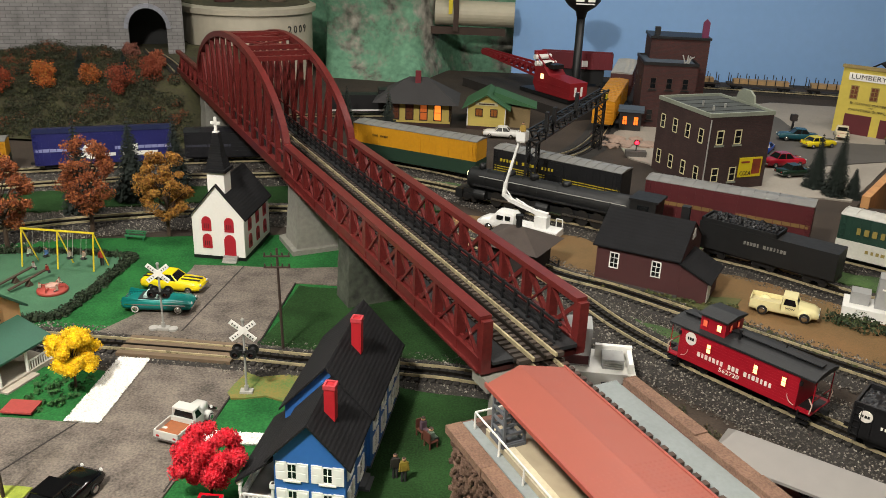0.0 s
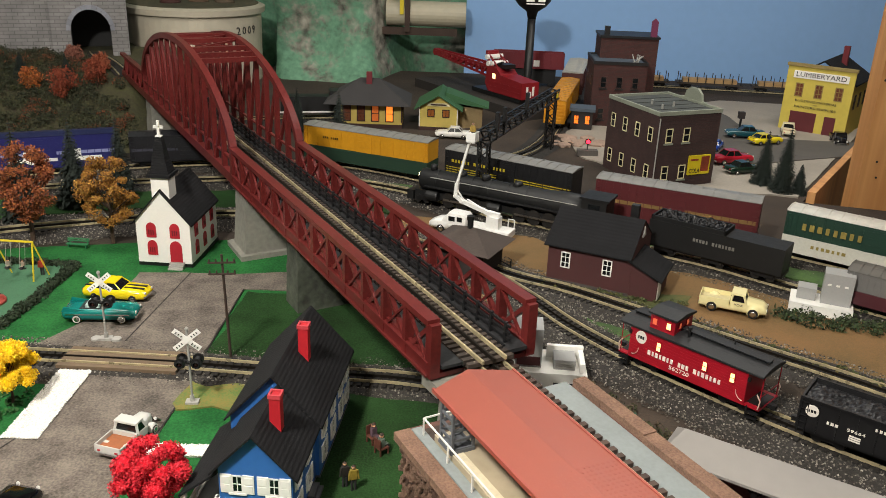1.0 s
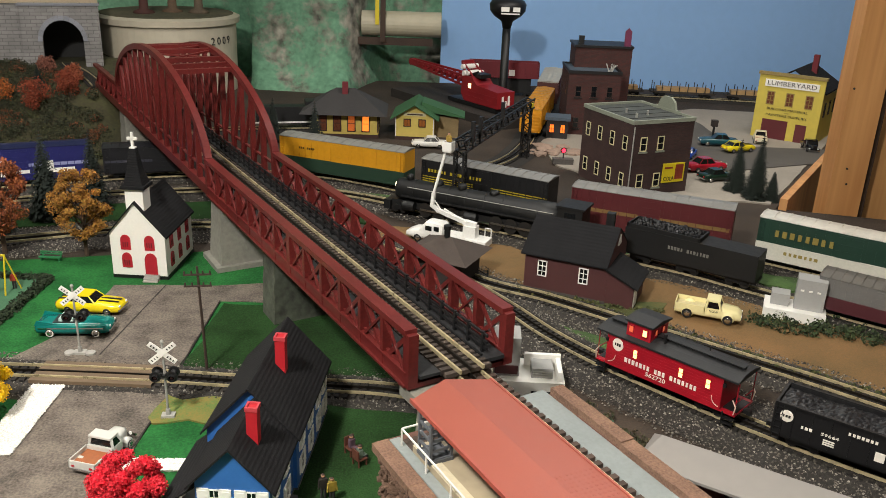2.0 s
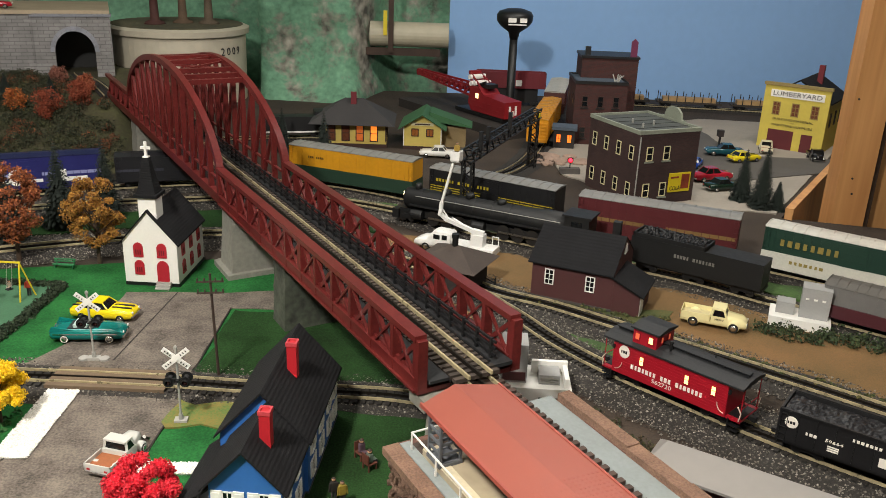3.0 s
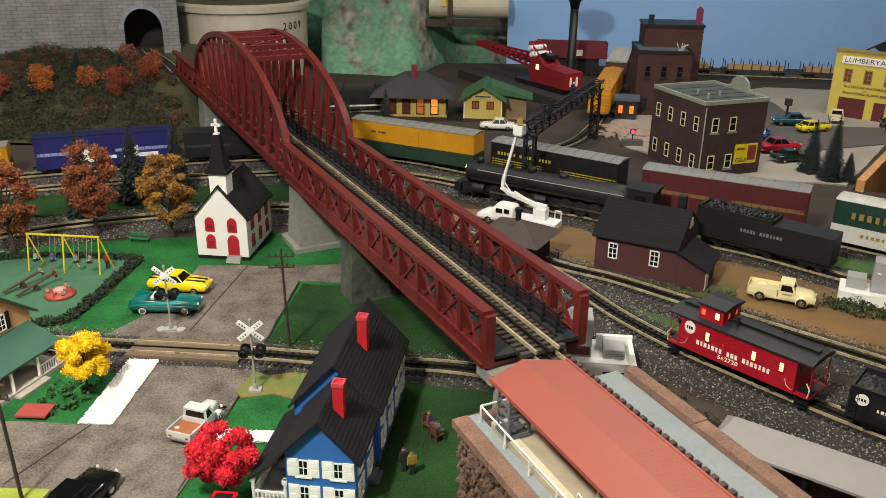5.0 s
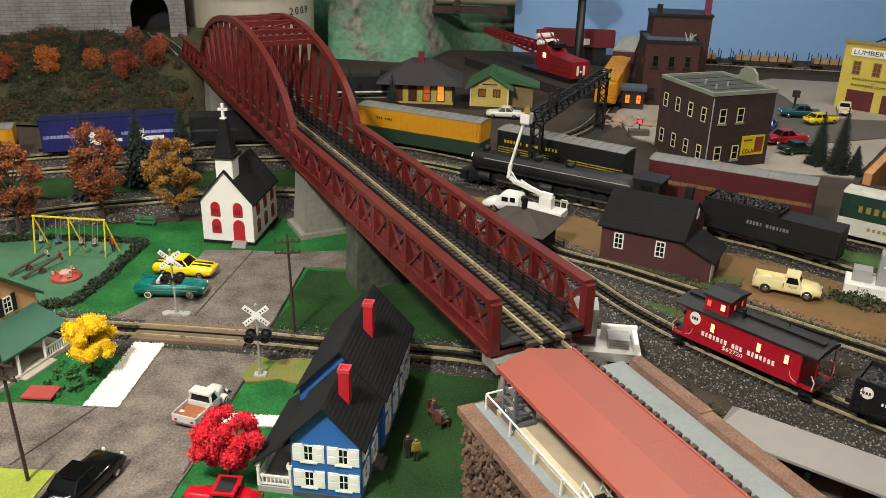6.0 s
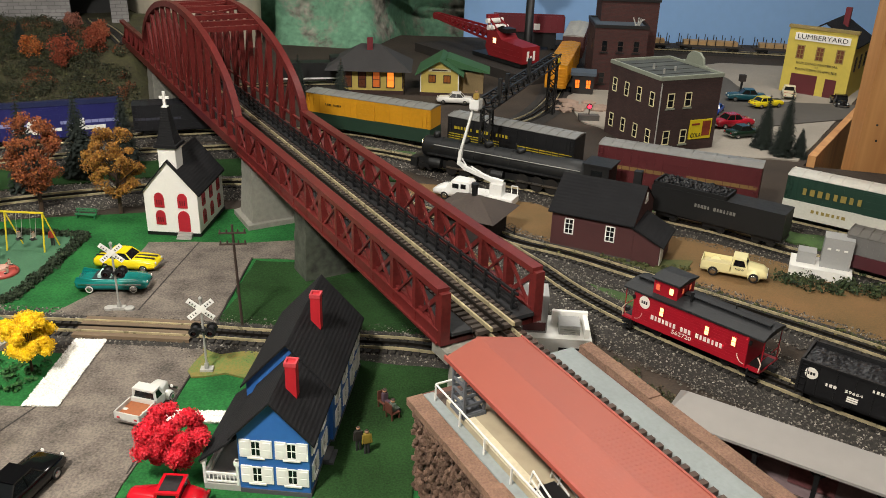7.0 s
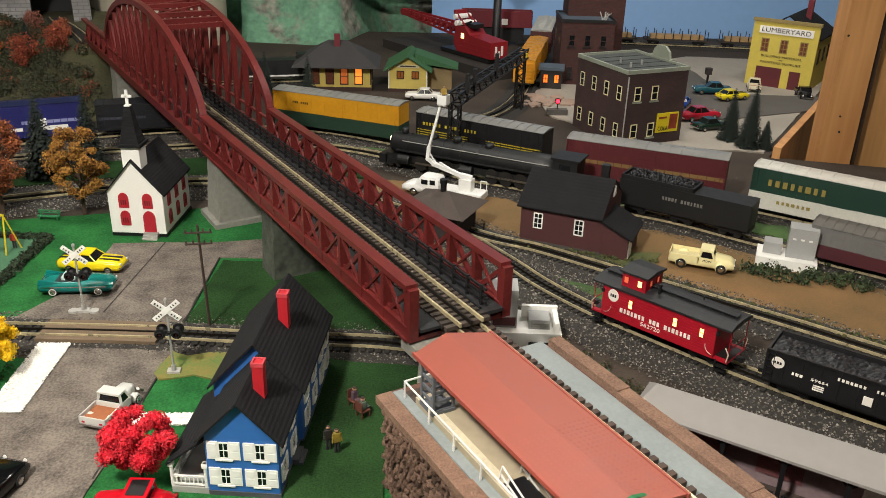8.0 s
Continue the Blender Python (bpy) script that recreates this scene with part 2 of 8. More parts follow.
def peeling_paint():
    m = mat("peeling_green_paint", "74a485", 0.8, grain=46, big=3, other="4f765f", bump=1.4)
    nt = m.node_tree
    N, L = nt.nodes, nt.links
    co = N.new("ShaderNodeTexCoord")
    n = N.new("ShaderNodeTexNoise")
    n.inputs["Scale"].default_value, n.inputs["Detail"].default_value, n.inputs["Roughness"].default_value = 3.4, 8, 0.70
    L.new(co.outputs["Object"], n.inputs["Vector"])
    r = N.new("ShaderNodeMapRange")
    r.inputs[1].default_value, r.inputs[2].default_value = 0.50, 0.58
    L.new(n.outputs[0], r.inputs[0])
    n3 = N.new("ShaderNodeTexNoise")
    n3.inputs["Scale"].default_value, n3.inputs["Detail"].default_value = 22, 6
    L.new(co.outputs["Object"], n3.inputs["Vector"])
    stone = N.new("ShaderNodeValToRGB")
    stone.color_ramp.elements[0].color = (*srgb("4a4a42"), 1)
    stone.color_ramp.elements[0].position = 0.35
    stone.color_ramp.elements[1].color = (*srgb("a9a598"), 1)
    stone.color_ramp.elements[1].position = 0.7
    L.new(n3.outputs[0], stone.inputs[0])
    p = N["Principled BSDF"]
    old = p.inputs["Base Color"].links[0].from_socket
    mx = N.new("ShaderNodeMix")
    mx.data_type = "RGBA"
    L.new(r.outputs[0], mx.inputs["Factor"])
    L.new(old, mx.inputs["A"])
    L.new(stone.outputs[0], mx.inputs["B"])
    L.new(mx.outputs["Result"], p.inputs["Base Color"])
    return m


# the old stone wall behind the layout, uneven and painted green
bm = bmesh.new()
nx, nz = 200, 110
grid = [[None] * (nz + 1) for _ in range(nx + 1)]
for i in range(nx + 1):
    for k in range(nz + 1):
        x, z = -4 + 8 * i / nx, -0.9 + 2.7 * k / nz
        y = 3.95 + 0.07 * noise.noise((x * 2.2, z * 2.2, 0)) + 0.03 * noise.noise((x * 7, z * 7, 3)) + 0.018 * noise.noise((x * 19, z * 19, 8))
        bay = min(1, max(0, (x + 0.66) / 0.07)) * min(1, max(0, (-0.02 - x) / 0.22))
        bay = bay * bay * (3 - 2 * bay) * (0.93 + 0.10 * noise.noise((x * 5, z * 3, 11)))
        y -= 0.42 * bay + (0.05 * bay + 0.03) * max(0, 1 - max(0, z - 0.02) / 0.10) ** 2
        grid[i][k] = bm.verts.new((x, y, z))
for i in range(nx):
    for k in range(nz):
        bm.faces.new((grid[i][k], grid[i + 1][k], grid[i + 1][k + 1], grid[i][k + 1]))
solid("wall_north", bm, peeling_paint(), "old stone wall with peeling pale green paint", kind="structure", smooth=True)
solid("backdrop", boxed(0.19, 3.6, 3.80, 3.815, -0.02, 1.3), mat("sky_blue_paint", "86aede", 0.75, vary=0.06, grain=30, big=1.5, bump=0.05), "plain sky-blue painted backdrop board behind the layout", "backdrop", kind="structure")

EDGE = [(-4, 0.32), (1.05, 0.32), (2.4, 0.5), (2.4, 1.7), (1.02, 2.06), (1.56, 2.86), (1.72, 3.79), (-4, 3.79)]
bm = bmesh.new()
slab(bm, EDGE, -0.04, 0.0)
solid("ground", bm, mat("earth_brown_scenery", "41352a", 0.95, vary=0.4, grain=260, big=7, bump=1.0, other="261f19"), "brown scenic earth covering the layout table", kind="structure")
bm = bmesh.new()
slab(bm, [(-4, 0.34), (1.0, 0.34), (2.3, 0.52), (2.3, 1.65), (-4, 3.0)], -0.12, -0.04)
solid("table_frame", bm, mat("pine_board", "a87c4d", 0.7, vary=0.3, grain=30, big=4), "pine frame under the layout table", kind="structure")


def sheet(name, pts, z, material, label, kind="structure", wobble=0.006, step=0.02, seed=0):
    """A thin covering laid on the table, with a hand-cut edge."""
    out = []
    n = len(pts)
    for i in range(n):
        a, b = Vector(pts[i]), Vector(pts[(i + 1) % n])
        k = max(1, int((b - a).length / step))
        for j in range(k):
            p = a + (b - a) * (j / k)
            w = wobble * noise.noise((p.x * 23 + seed, p.y * 23, 0.3))
            out.append((p.x + w, p.y + w * 0.8))
    bm = bmesh.new()
    slab(bm, out, 0.0, z)
    return solid(name, bm, material, label, kind=kind)


GRASS = mat("green_felt_grass", "2d6d37", 0.95, grain=300, big=16, bump=0.9, other="1b4825", spec=0.1)
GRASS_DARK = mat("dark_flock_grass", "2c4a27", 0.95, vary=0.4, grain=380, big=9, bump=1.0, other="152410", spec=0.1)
ASPHALT = mat("grey_felt_road", "7a7066", 0.95, grain=300, big=24, bump=1.0, other="3f3934")
PAVING = mat("pale_town_paving", "978f83", 0.9, vary=0.2, grain=160, big=7, bump=0.4)
DIRT = mat("ochre_dirt", "83603a", 0.95, vary=0.3, grain=420, big=6, bump=0.9, other="5a4a2a")

sheet("lawn", [(-3.0, 1.16), (-0.15, 1.16), (0.12, 1.11), (0.16, 1.25), (0.02, 1.52), (-0.2, 1.68), (-0.5, 1.63), (-0.8, 1.56), (-1.3, 1.35), (-3.0, 1.2)], 0.002, GRASS, "bright green felt lawn of the village")
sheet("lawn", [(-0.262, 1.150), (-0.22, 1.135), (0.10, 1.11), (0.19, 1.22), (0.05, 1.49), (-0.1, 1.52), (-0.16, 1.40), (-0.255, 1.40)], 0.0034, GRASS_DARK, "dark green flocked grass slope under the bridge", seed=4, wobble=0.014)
sheet("lawn", [(-3.0, 0.33), (0.06, 0.33), (0.06, 0.75), (0.12, 1.06), (-3.0, 1.09)], 0.002, GRASS, "green felt lawn round the houses", seed=9)
sheet("lawn", [(-0.06, 0.55), (0.05, 0.55), (0.05, 0.78), (0.11, 1.04), (-0.06, 1.065)], 0.005, GRASS_DARK, "dark green flocked yard beside the blue house", seed=2)
sheet("road", [(-0.54, 1.165), (-0.475, 1.30), (-0.47, 1.47), (-0.385, 1.475), (-0.30, 1.475), (-0.19, 1.495), (-0.175, 1.41), (-0.262, 1.412), (-0.272, 1.165)], 0.004, ASPHALT, "grey felt road in front of the church", wobble=0.004)
sheet("road", [(-3.0, 0.40), (-0.30, 0.40), (-0.284, 0.78), (-0.268, 1.00), (-0.262, 1.10), (-0.43, 1.105), (-0.425, 0.93), (-3.0, 0.93)], 0.004, ASPHALT, "grey felt village street with a dark seam", wobble=0.004, seed=5)
sheet("pavement", [(-0.462, 1.10), (-0.418, 1.10), (-0.420, 0.93), (-0.464, 0.93)], 0.007, mat("white_gravel", "e8e4da", 0.95, vary=0.45, grain=420, big=200, bump=1.0), "strip of white gravel sidewalk beside the street", wobble=0.003)
sheet("pavement", [(-0.27, 0.925), (-0.19, 0.925), (-0.19, 0.905), (-0.275, 0.905)], 0.0065, MATS["white_gravel"], "white gravel path to the blue house", wobble=0.003)
sheet("lawn", [(-0.280, 1.085), (-0.23, 1.078), (-0.17, 1.085), (-0.185, 1.01), (-0.22, 1.02), (-0.27, 1.005)], 0.0047, mat("ochre_grass", "7d6a34", 0.95, vary=0.3, grain=300, big=30, bump=0.8, other="4d6a30"), "patch of ochre ground foam by the crossing", seed=7, wobble=0.022)
sheet("lawn", [(-0.60, 0.80), (-0.44, 0.79), (-0.43, 0.62), (-0.60, 0.6)], 0.006, mat("yellow_green_grass", "8d9a35", 0.95, vary=0.3, grain=300, big=40, bump=0.8), "patch of yellow-green grass by the pole", seed=8)
sheet("dirt_yard", [(0.12, 1.36), (0.30, 1.44), (0.75, 1.12), (1.4, 0.9), (1.4, 1.15), (0.80, 1.43), (0.34, 1.70), (0.12, 1.83), (0.0, 1.84), (0.0, 1.6)], 0.003, DIRT, "ochre dirt yard between the tracks", seed=3, wobble=0.02)
sheet("lawn", [(0.24, 1.475), (0.30, 1.50), (0.56, 1.44), (0.52, 1.36), (0.42, 1.40)], 0.0045, mat("tufted_dry_grass", "58552c", 0.95, vary=0.4, grain=320, big=40, bump=1.0, other="3c4a24"), "strip of dry grass along the shed", seed=6, wobble=0.012)
sheet("lawn", [(-0.4, 2.12), (-0.02, 2.01), (0.25, 1.86), (0.60, 1.66), (0.95, 1.45), (1.0, 1.50), (0.62, 1.72), (0.28, 1.92), (0.0, 2.08), (-0.38, 2.17)], 0.0045, mat("trackside_grass", "44602c", 0.95, vary=0.4, grain=300, big=25, bump=1.0, other="2f4422"), "green strip of grass between the two main tracks", seed=11, wobble=0.02)
sheet("lawn", [(0.33, 1.345), (0.42, 1.29), (0.55, 1.19), (0.47, 1.18), (0.40, 1.24)], 0.0045, MATS["trackside_grass"], "grass between the siding tracks", seed=12, wobble=0.02)
sheet("lawn", [(-3, 1.58), (-0.9, 1.72), (-0.6, 1.83), (-0.3, 1.87), (0.0, 1.86), (-0.3, 2.0), (-0.6, 1.96), (-0.85, 1.88), (-3, 1.75)], 0.0045, GRASS_DARK, "dark green grass between the curved tracks", seed=13, wobble=0.02)
sheet("pavement", [(0.50, 2.43), (0.66, 2.20), (0.83, 2.12), (0.97, 2.10), (1.02, 2.09), (1.55, 2.88), (1.65, 3.3), (1.2, 3.35), (0.66, 3.0), (0.50, 2.72)], 0.004, PAVING, "pale concrete paving of the town lot", wobble=0.01)
sheet("road", [(0.80, 2.62), (1.02, 2.40), (1.34, 2.52), (1.45, 2.70), (1.15, 2.72), (1.12, 3.25), (0.95, 3.3), (0.85, 2.9)], 0.007, mat("dark_town_asphalt", "55514c", 0.9, vary=0.25, grain=200, big=10, bump=0.4), "dark asphalt street of the town lot", wobble=0.008)

SEAM = mat("dark_seam", "2c2825", 0.95)
for i, (p, q) in enumerate((((-0.376, 1.475), (-0.402, 1.20)), ((-0.420, 1.00), (-0.50, 0.80)), ((-0.262, 1.10), (-0.285, 0.80)), ((-0.268, 1.17), (-0.262, 1.41)))):
    bm = bmesh.new()
    bar(bm, (*p, 0.0042), (*q, 0.0042), 0.0022, 0.0006)
    solid("road_seam", bm, SEAM, "dark seam between two felt road pieces", kind="structure")

# ---------------------------------------------------------------- tracks
GRAVEL = island("ballast_stone", ["1e1c1a", "3a3631", "9a948a", "2c2926", "5a544c", "28251f", "45403a", "787168", "322e2a"], 0.9)
BED = mat("ballast_bed", "332f2b", 0.95, vary=0.45, grain=420, big=160, bump=1.4, other="23201d")


def track(name, pts, z=0.0, label="three-rail tinplate track on dark ties over grey ballast", stones=True, bed=True, seed=0, span=(0, 99), wide=0.055, count=38):
    path = spline(pts, 0.01)
    T = thing(name, 0, 0, z, 0, label, "track", kind="structure")
    tang = np.gradient(path, axis=0)
    tang /= np.linalg.norm(tang, axis=1)[:, None]
    nor = np.stack([-tang[:, 1], tang[:, 0]], 1)
    if bed:
        bm = bmesh.new()
        prof = [(-wide, 0.0005), (-0.036, 0.0055), (0.036, 0.0055), (wide, 0.0005)]
        rows = [[bm.verts.new((*(p + n * (o + 0.004 * noise.noise((p[0] * 30, p[1] * 30, o * 40)))), h)) for o, h in prof] for p, n in zip(path[::2], nor[::2])]
        for a, b in zip(rows, rows[1:]):
            for i in range(3):
                bm.faces.new((a[i], b[i], b[i + 1], a[i + 1]))
        part("ballast_bed", bm, BED, T)
    bm = bmesh.new()
    for s in np.arange(0.006, 0.01 * len(path) - 0.01, 0.0125):
        p, a = along(path, s)
        box(bm, -0.0032, 0.0032, -0.027, 0.027, 0.004, 0.0085, pose(p[0], p[1], 0, 0, 0, a))
    part("ties", bm, TIE, T)["kind"] = "stuff"
    for off, wid, mt in ((-0.016, 0.0021, STEEL), (0, 0.0018, mat("blackened_rail", "3a352f", 0.35, 0.8)), (0.016, 0.0021, STEEL)):
        bm = bmesh.new()
        rows = []
        for p, n in zip(path, nor):
            c = p + n * off
            rows.append([bm.verts.new((*(c + n * k), h)) for k, h in ((-wid / 2, 0.008), (-wid / 2, 0.0125), (wid / 2, 0.0125), (wid / 2, 0.008))])
        for a, b in zip(rows, rows[1:]):
            for i in range(3):
                bm.faces.new((a[i], a[i + 1], b[i + 1], b[i]))
        part("rail", bm, mt, T)
    if stones:
        rnd = random.Random(seed)
        vs, fs = [], []
        for i, (p, n) in enumerate(zip(path, nor)):
            if not span[0] <= p[0] <= span[1]:
                continue
            for _ in range(int(count * 1.7)):
                o = rnd.uniform(-wide - 0.012, wide + 0.012)
                if abs(abs(o) - 0.016) < 0.004 or abs(o) < 0.003:
                    continue
                h = 0.0055 if abs(o) < 0.036 else max(0.0025, 0.0055 - (abs(o) - 0.036) * 0.005 / (wide - 0.036))
                r = rnd.uniform(0.0010, 0.0024)
                c = Vector((*(p + n * o + tang[i] * rnd.uniform(-0.005, 0.005)), h))
                k = len(vs)
                for d in ((1, 0, 0), (0, 1, 0), (-1, 0, 0), (0, -1, 0), (0, 0, 1)):
                    vs.append(c + Vector(d) * r * rnd.uniform(0.6, 1.3))
                fs += [(k, k + 1, k + 4), (k + 1, k + 2, k + 4), (k + 2, k + 3, k + 4), (k + 3, k, k + 4)]
        me = bpy.data.meshes.new("ballast")
        me.from_pydata([tuple(v) for v in vs], [], fs)
        me.materials.append(GRAVEL)
        ob = new("ballast", me)
        ob.parent = T
        ob["kind"] = "stuff"
    return path


TRACK_F = track("village_track", [(-2.2, 1.17), (-0.9, 1.15), (-0.5, 1.137), (-0.3, 1.128), (-0.187, 1.118), (-0.035, 1.108), (0.075, 1.095), (0.3, 1.03)], span=(-1.0, 0.3), seed=1, count=40)
BOARD = mat("tan_crossing_board", "6f5d49", 0.6, vary=0.25, grain=90, big=18, bump=0.3)
XING = thing("crossing_boards", 0, 0, 0, 0, "worn tan boards between the rails of the level crossing", "level crossing", kind="structure")
for o0, o1 in ((-0.0295, -0.0195), (-0.0135, -0.0025), (0.0025, 0.0135), (0.0195, 0.0295)):
    bm = bmesh.new()
    rows = []
    for q in np.arange(s_at_x(TRACK_F, -0.470), s_at_x(TRACK_F, -0.285), 0.012):
        p, h = along(TRACK_F, q)
        c, d = math.cos(math.radians(h)), math.sin(math.radians(h))
        rows.append([bm.verts.new((p[0] - d * o, p[1] + c * o, z)) for o, z in ((o0, 0.004), (o0, 0.0110), (o1, 0.0110), (o1, 0.004))])
    for u, v in zip(rows, rows[1:]):
        for k in range(3):
            bm.faces.new((u[k], u[k + 1], v[k + 1], v[k]))
    part("board", bm, BOARD, XING)


def pebbles(name, pts, z, n, r, colors, label, seed):
    """Loose stones strewn over a four-sided patch."""
    rnd = random.Random(seed)
    a, b, c, d = [Vector(p) for p in pts]
    vs, fs = [], []
    for _ in range(n):
        u, v = rnd.random(), rnd.random()
        p = a.lerp(b, u).lerp(d.lerp(c, u), v)
        k, q = len(vs), r * rnd.uniform(0.6, 1.3)
        for e in ((1, 0, 0), (0, 1, 0), (-1, 0, 0), (0, -1, 0), (0, 0, 1)):
            vs.append(Vector((p.x, p.y, z)) + Vector(e) * q * rnd.uniform(0.6, 1.2))
        fs += [(k, k + 1, k + 4), (k + 1, k + 2, k + 4), (k + 2, k + 3, k + 4), (k + 3, k, k + 4)]
    me = bpy.data.meshes.new(name)
    me.from_pydata([tuple(v) for v in vs], [], fs)
    me.materials.append(island("stone_" + colors[0], colors))
    tagged(new(name, me), label, "gravel", kind="stuff")


pebbles("white_stones", [(-0.464, 1.102), (-0.416, 1.102), (-0.418, 0.928), (-0.466, 0.928)], 0.0065, 4200, 0.0014, ["efece4", "d8d4ca", "ffffff", "b8b3a8"], "loose white stones of the sidewalk strip", 71)
pebbles("white_stones", [(-0.277, 0.927), (-0.188, 0.927), (-0.188, 0.902), (-0.279, 0.902)], 0.006, 1500, 0.0014, ["efece4", "d8d4ca", "ffffff", "b8b3a8"], "loose white stones of the garden path", 72)
TRACK_C = track("caboose_track", [(-1.9, 1.1), (-1.3, 1.38), (-1.0, 1.54), (-0.822, 1.645), (-0.686, 1.705), (-0.564, 1.752), (-0.374, 1.80), (-0.16, 1.78), (0.02, 1.68), (0.16, 1.545), (0.25, 1.415), (0.315, 1.30), (0.385, 1.205), (0.46, 1.125), (0.545, 1.04), (0.635, 0.96), (0.78, 0.85), (1.0, 0.71), (1.5, 0.45)], span=(-1.0, 1.1), seed=2, wide=0.085, count=80)
TRACK_D = track("yard_track", [(0.12, 1.60), (0.235, 1.503), (0.33, 1.448), (0.437, 1.366), (0.628, 1.217), (0.705, 1.157), (0.9, 1.0), (1.3, 0.72), (1.8, 0.45)], span=(0.1, 1.2), seed=3, z=0.0005)
TRACK_B = track("inner_main_track", [(-2.2, 1.35), (-1.5, 1.66), (-1.15, 1.82), (-0.93, 1.915), (-0.70, 2.0), (-0.49, 2.05), (-0.30, 2.09), (-0.14, 2.075), (-0.016, 2.025), (0.084, 1.955), (0.227, 1.841), (0.325, 1.791), (0.552, 1.645), (0.649, 1.584), (0.75, 1.50), (1.0, 1.30), (1.5, 0.95), (2.2, 0.6)], span=(-1.1, 1.1), seed=4, wide=0.062, count=42)
TRACK_A = track("outer_main_track", [(-2.2, 1.58), (-1.5, 1.83), (-1.15, 1.96), (-0.85, 2.08), (-0.62, 2.165), (-0.40, 2.215), (-0.22, 2.225), (-0.06, 2.17), (0.209, 2.006), (0.352, 1.92), (0.587, 1.793), (0.70, 1.742), (0.823, 1.667), (1.1, 1.47), (1.6, 1.1), (2.2, 0.8)], span=(-1.1, 1.1), seed=5, z=0.0005)
TRACK_W = track("wye_track", [(0.20, 2.28), (0.34, 2.42), (0.43, 2.62), (0.505, 2.9), (0.58, 3.2), (0.67, 3.6)], stones=False)
TRACK_L = track("lumber_track", [(0.7, 3.62), (1.1, 3.58), (1.5, 3.53), (1.66, 3.50)], stones=False)

# ---------------------------------------------------------------- red bridge
BDIR = math.degrees(math.atan2(0.875, -0.484))
bridge = thing("railway_bridge", 0.083, 0.892, 0.0, BDIR, "oxide-red steel truss and arch railway bridge on concrete piers", "bridge")
# local x runs along the bridge away from its near end, local y to its left (west); the far truss is at -0.138
BZ, TZ, BW, KNEE, FAR, END = 0.137, 0.212, 0.136, 0.83, 1.72, 2.08


def truss_side(y, top, inner):
    """One low side truss: chords, posts and diagonals from the near end to the arch."""
    n = 13
    step = KNEE / n
    for i, (z, h, w) in enumerate(((BZ + 0.009, 0.018, 0.011), (TZ - 0.004, 0.008, 0.016))):
        bm = bmesh.new()
        bar(bm, (0, y, z), (KNEE, y, z), w, h)
        if i == 0:
            bar(bm, (0, y, BZ + 0.0015), (KNEE, y, BZ + 0.0015), 0.018, 0.003)
            bar(bm, (0, y, BZ + 0.0185), (KNEE, y, BZ + 0.0185), 0.015, 0.003)
        part(("bottom_chord", "top_chord")[i], bm, RED_STEEL, bridge, bevel=0.0006)
    for i in range(n + 1):
        x = i * step
        bm = bmesh.new()
        w = 0.014 if i in (0, n, 6) else 0.008
        bar(bm, (x, y, BZ), (x, y, TZ - 0.005), w, 0.013, up=(0, 1, 0))
        part("post", bm, RED_STEEL, bridge)
        if i < n:
            a, b = (BZ + 0.012, TZ - 0.010) if i % 2 else (TZ - 0.010, BZ + 0.012)
            bm = bmesh.new()
            bar(bm, (x + 0.004, y, a), (x + step - 0.004, y, b), 0.006, 0.006, up=(0, 1, 0))
            part("diagonal", bm, RED_STEEL, bridge)
            bm = bmesh.new()
            bar(bm, (x + 0.004, y + 0.003, b), (x + step - 0.004, y + 0.003, a), 0.003, 0.004, up=(0, 1, 0))
            bar(bm, (x + 0.004, y, BZ + 0.022), (x + step - 0.004, y, BZ + 0.022), 0.004, 0.003)
            part("brace", bm, RED_STEEL, bridge)


def arch_z(x):
    u = (x - KNEE) / (FAR - KNEE)
    return TZ + 0.155 * (max(0, 1 - (2 * u - 1) ** 2)) ** 0.62


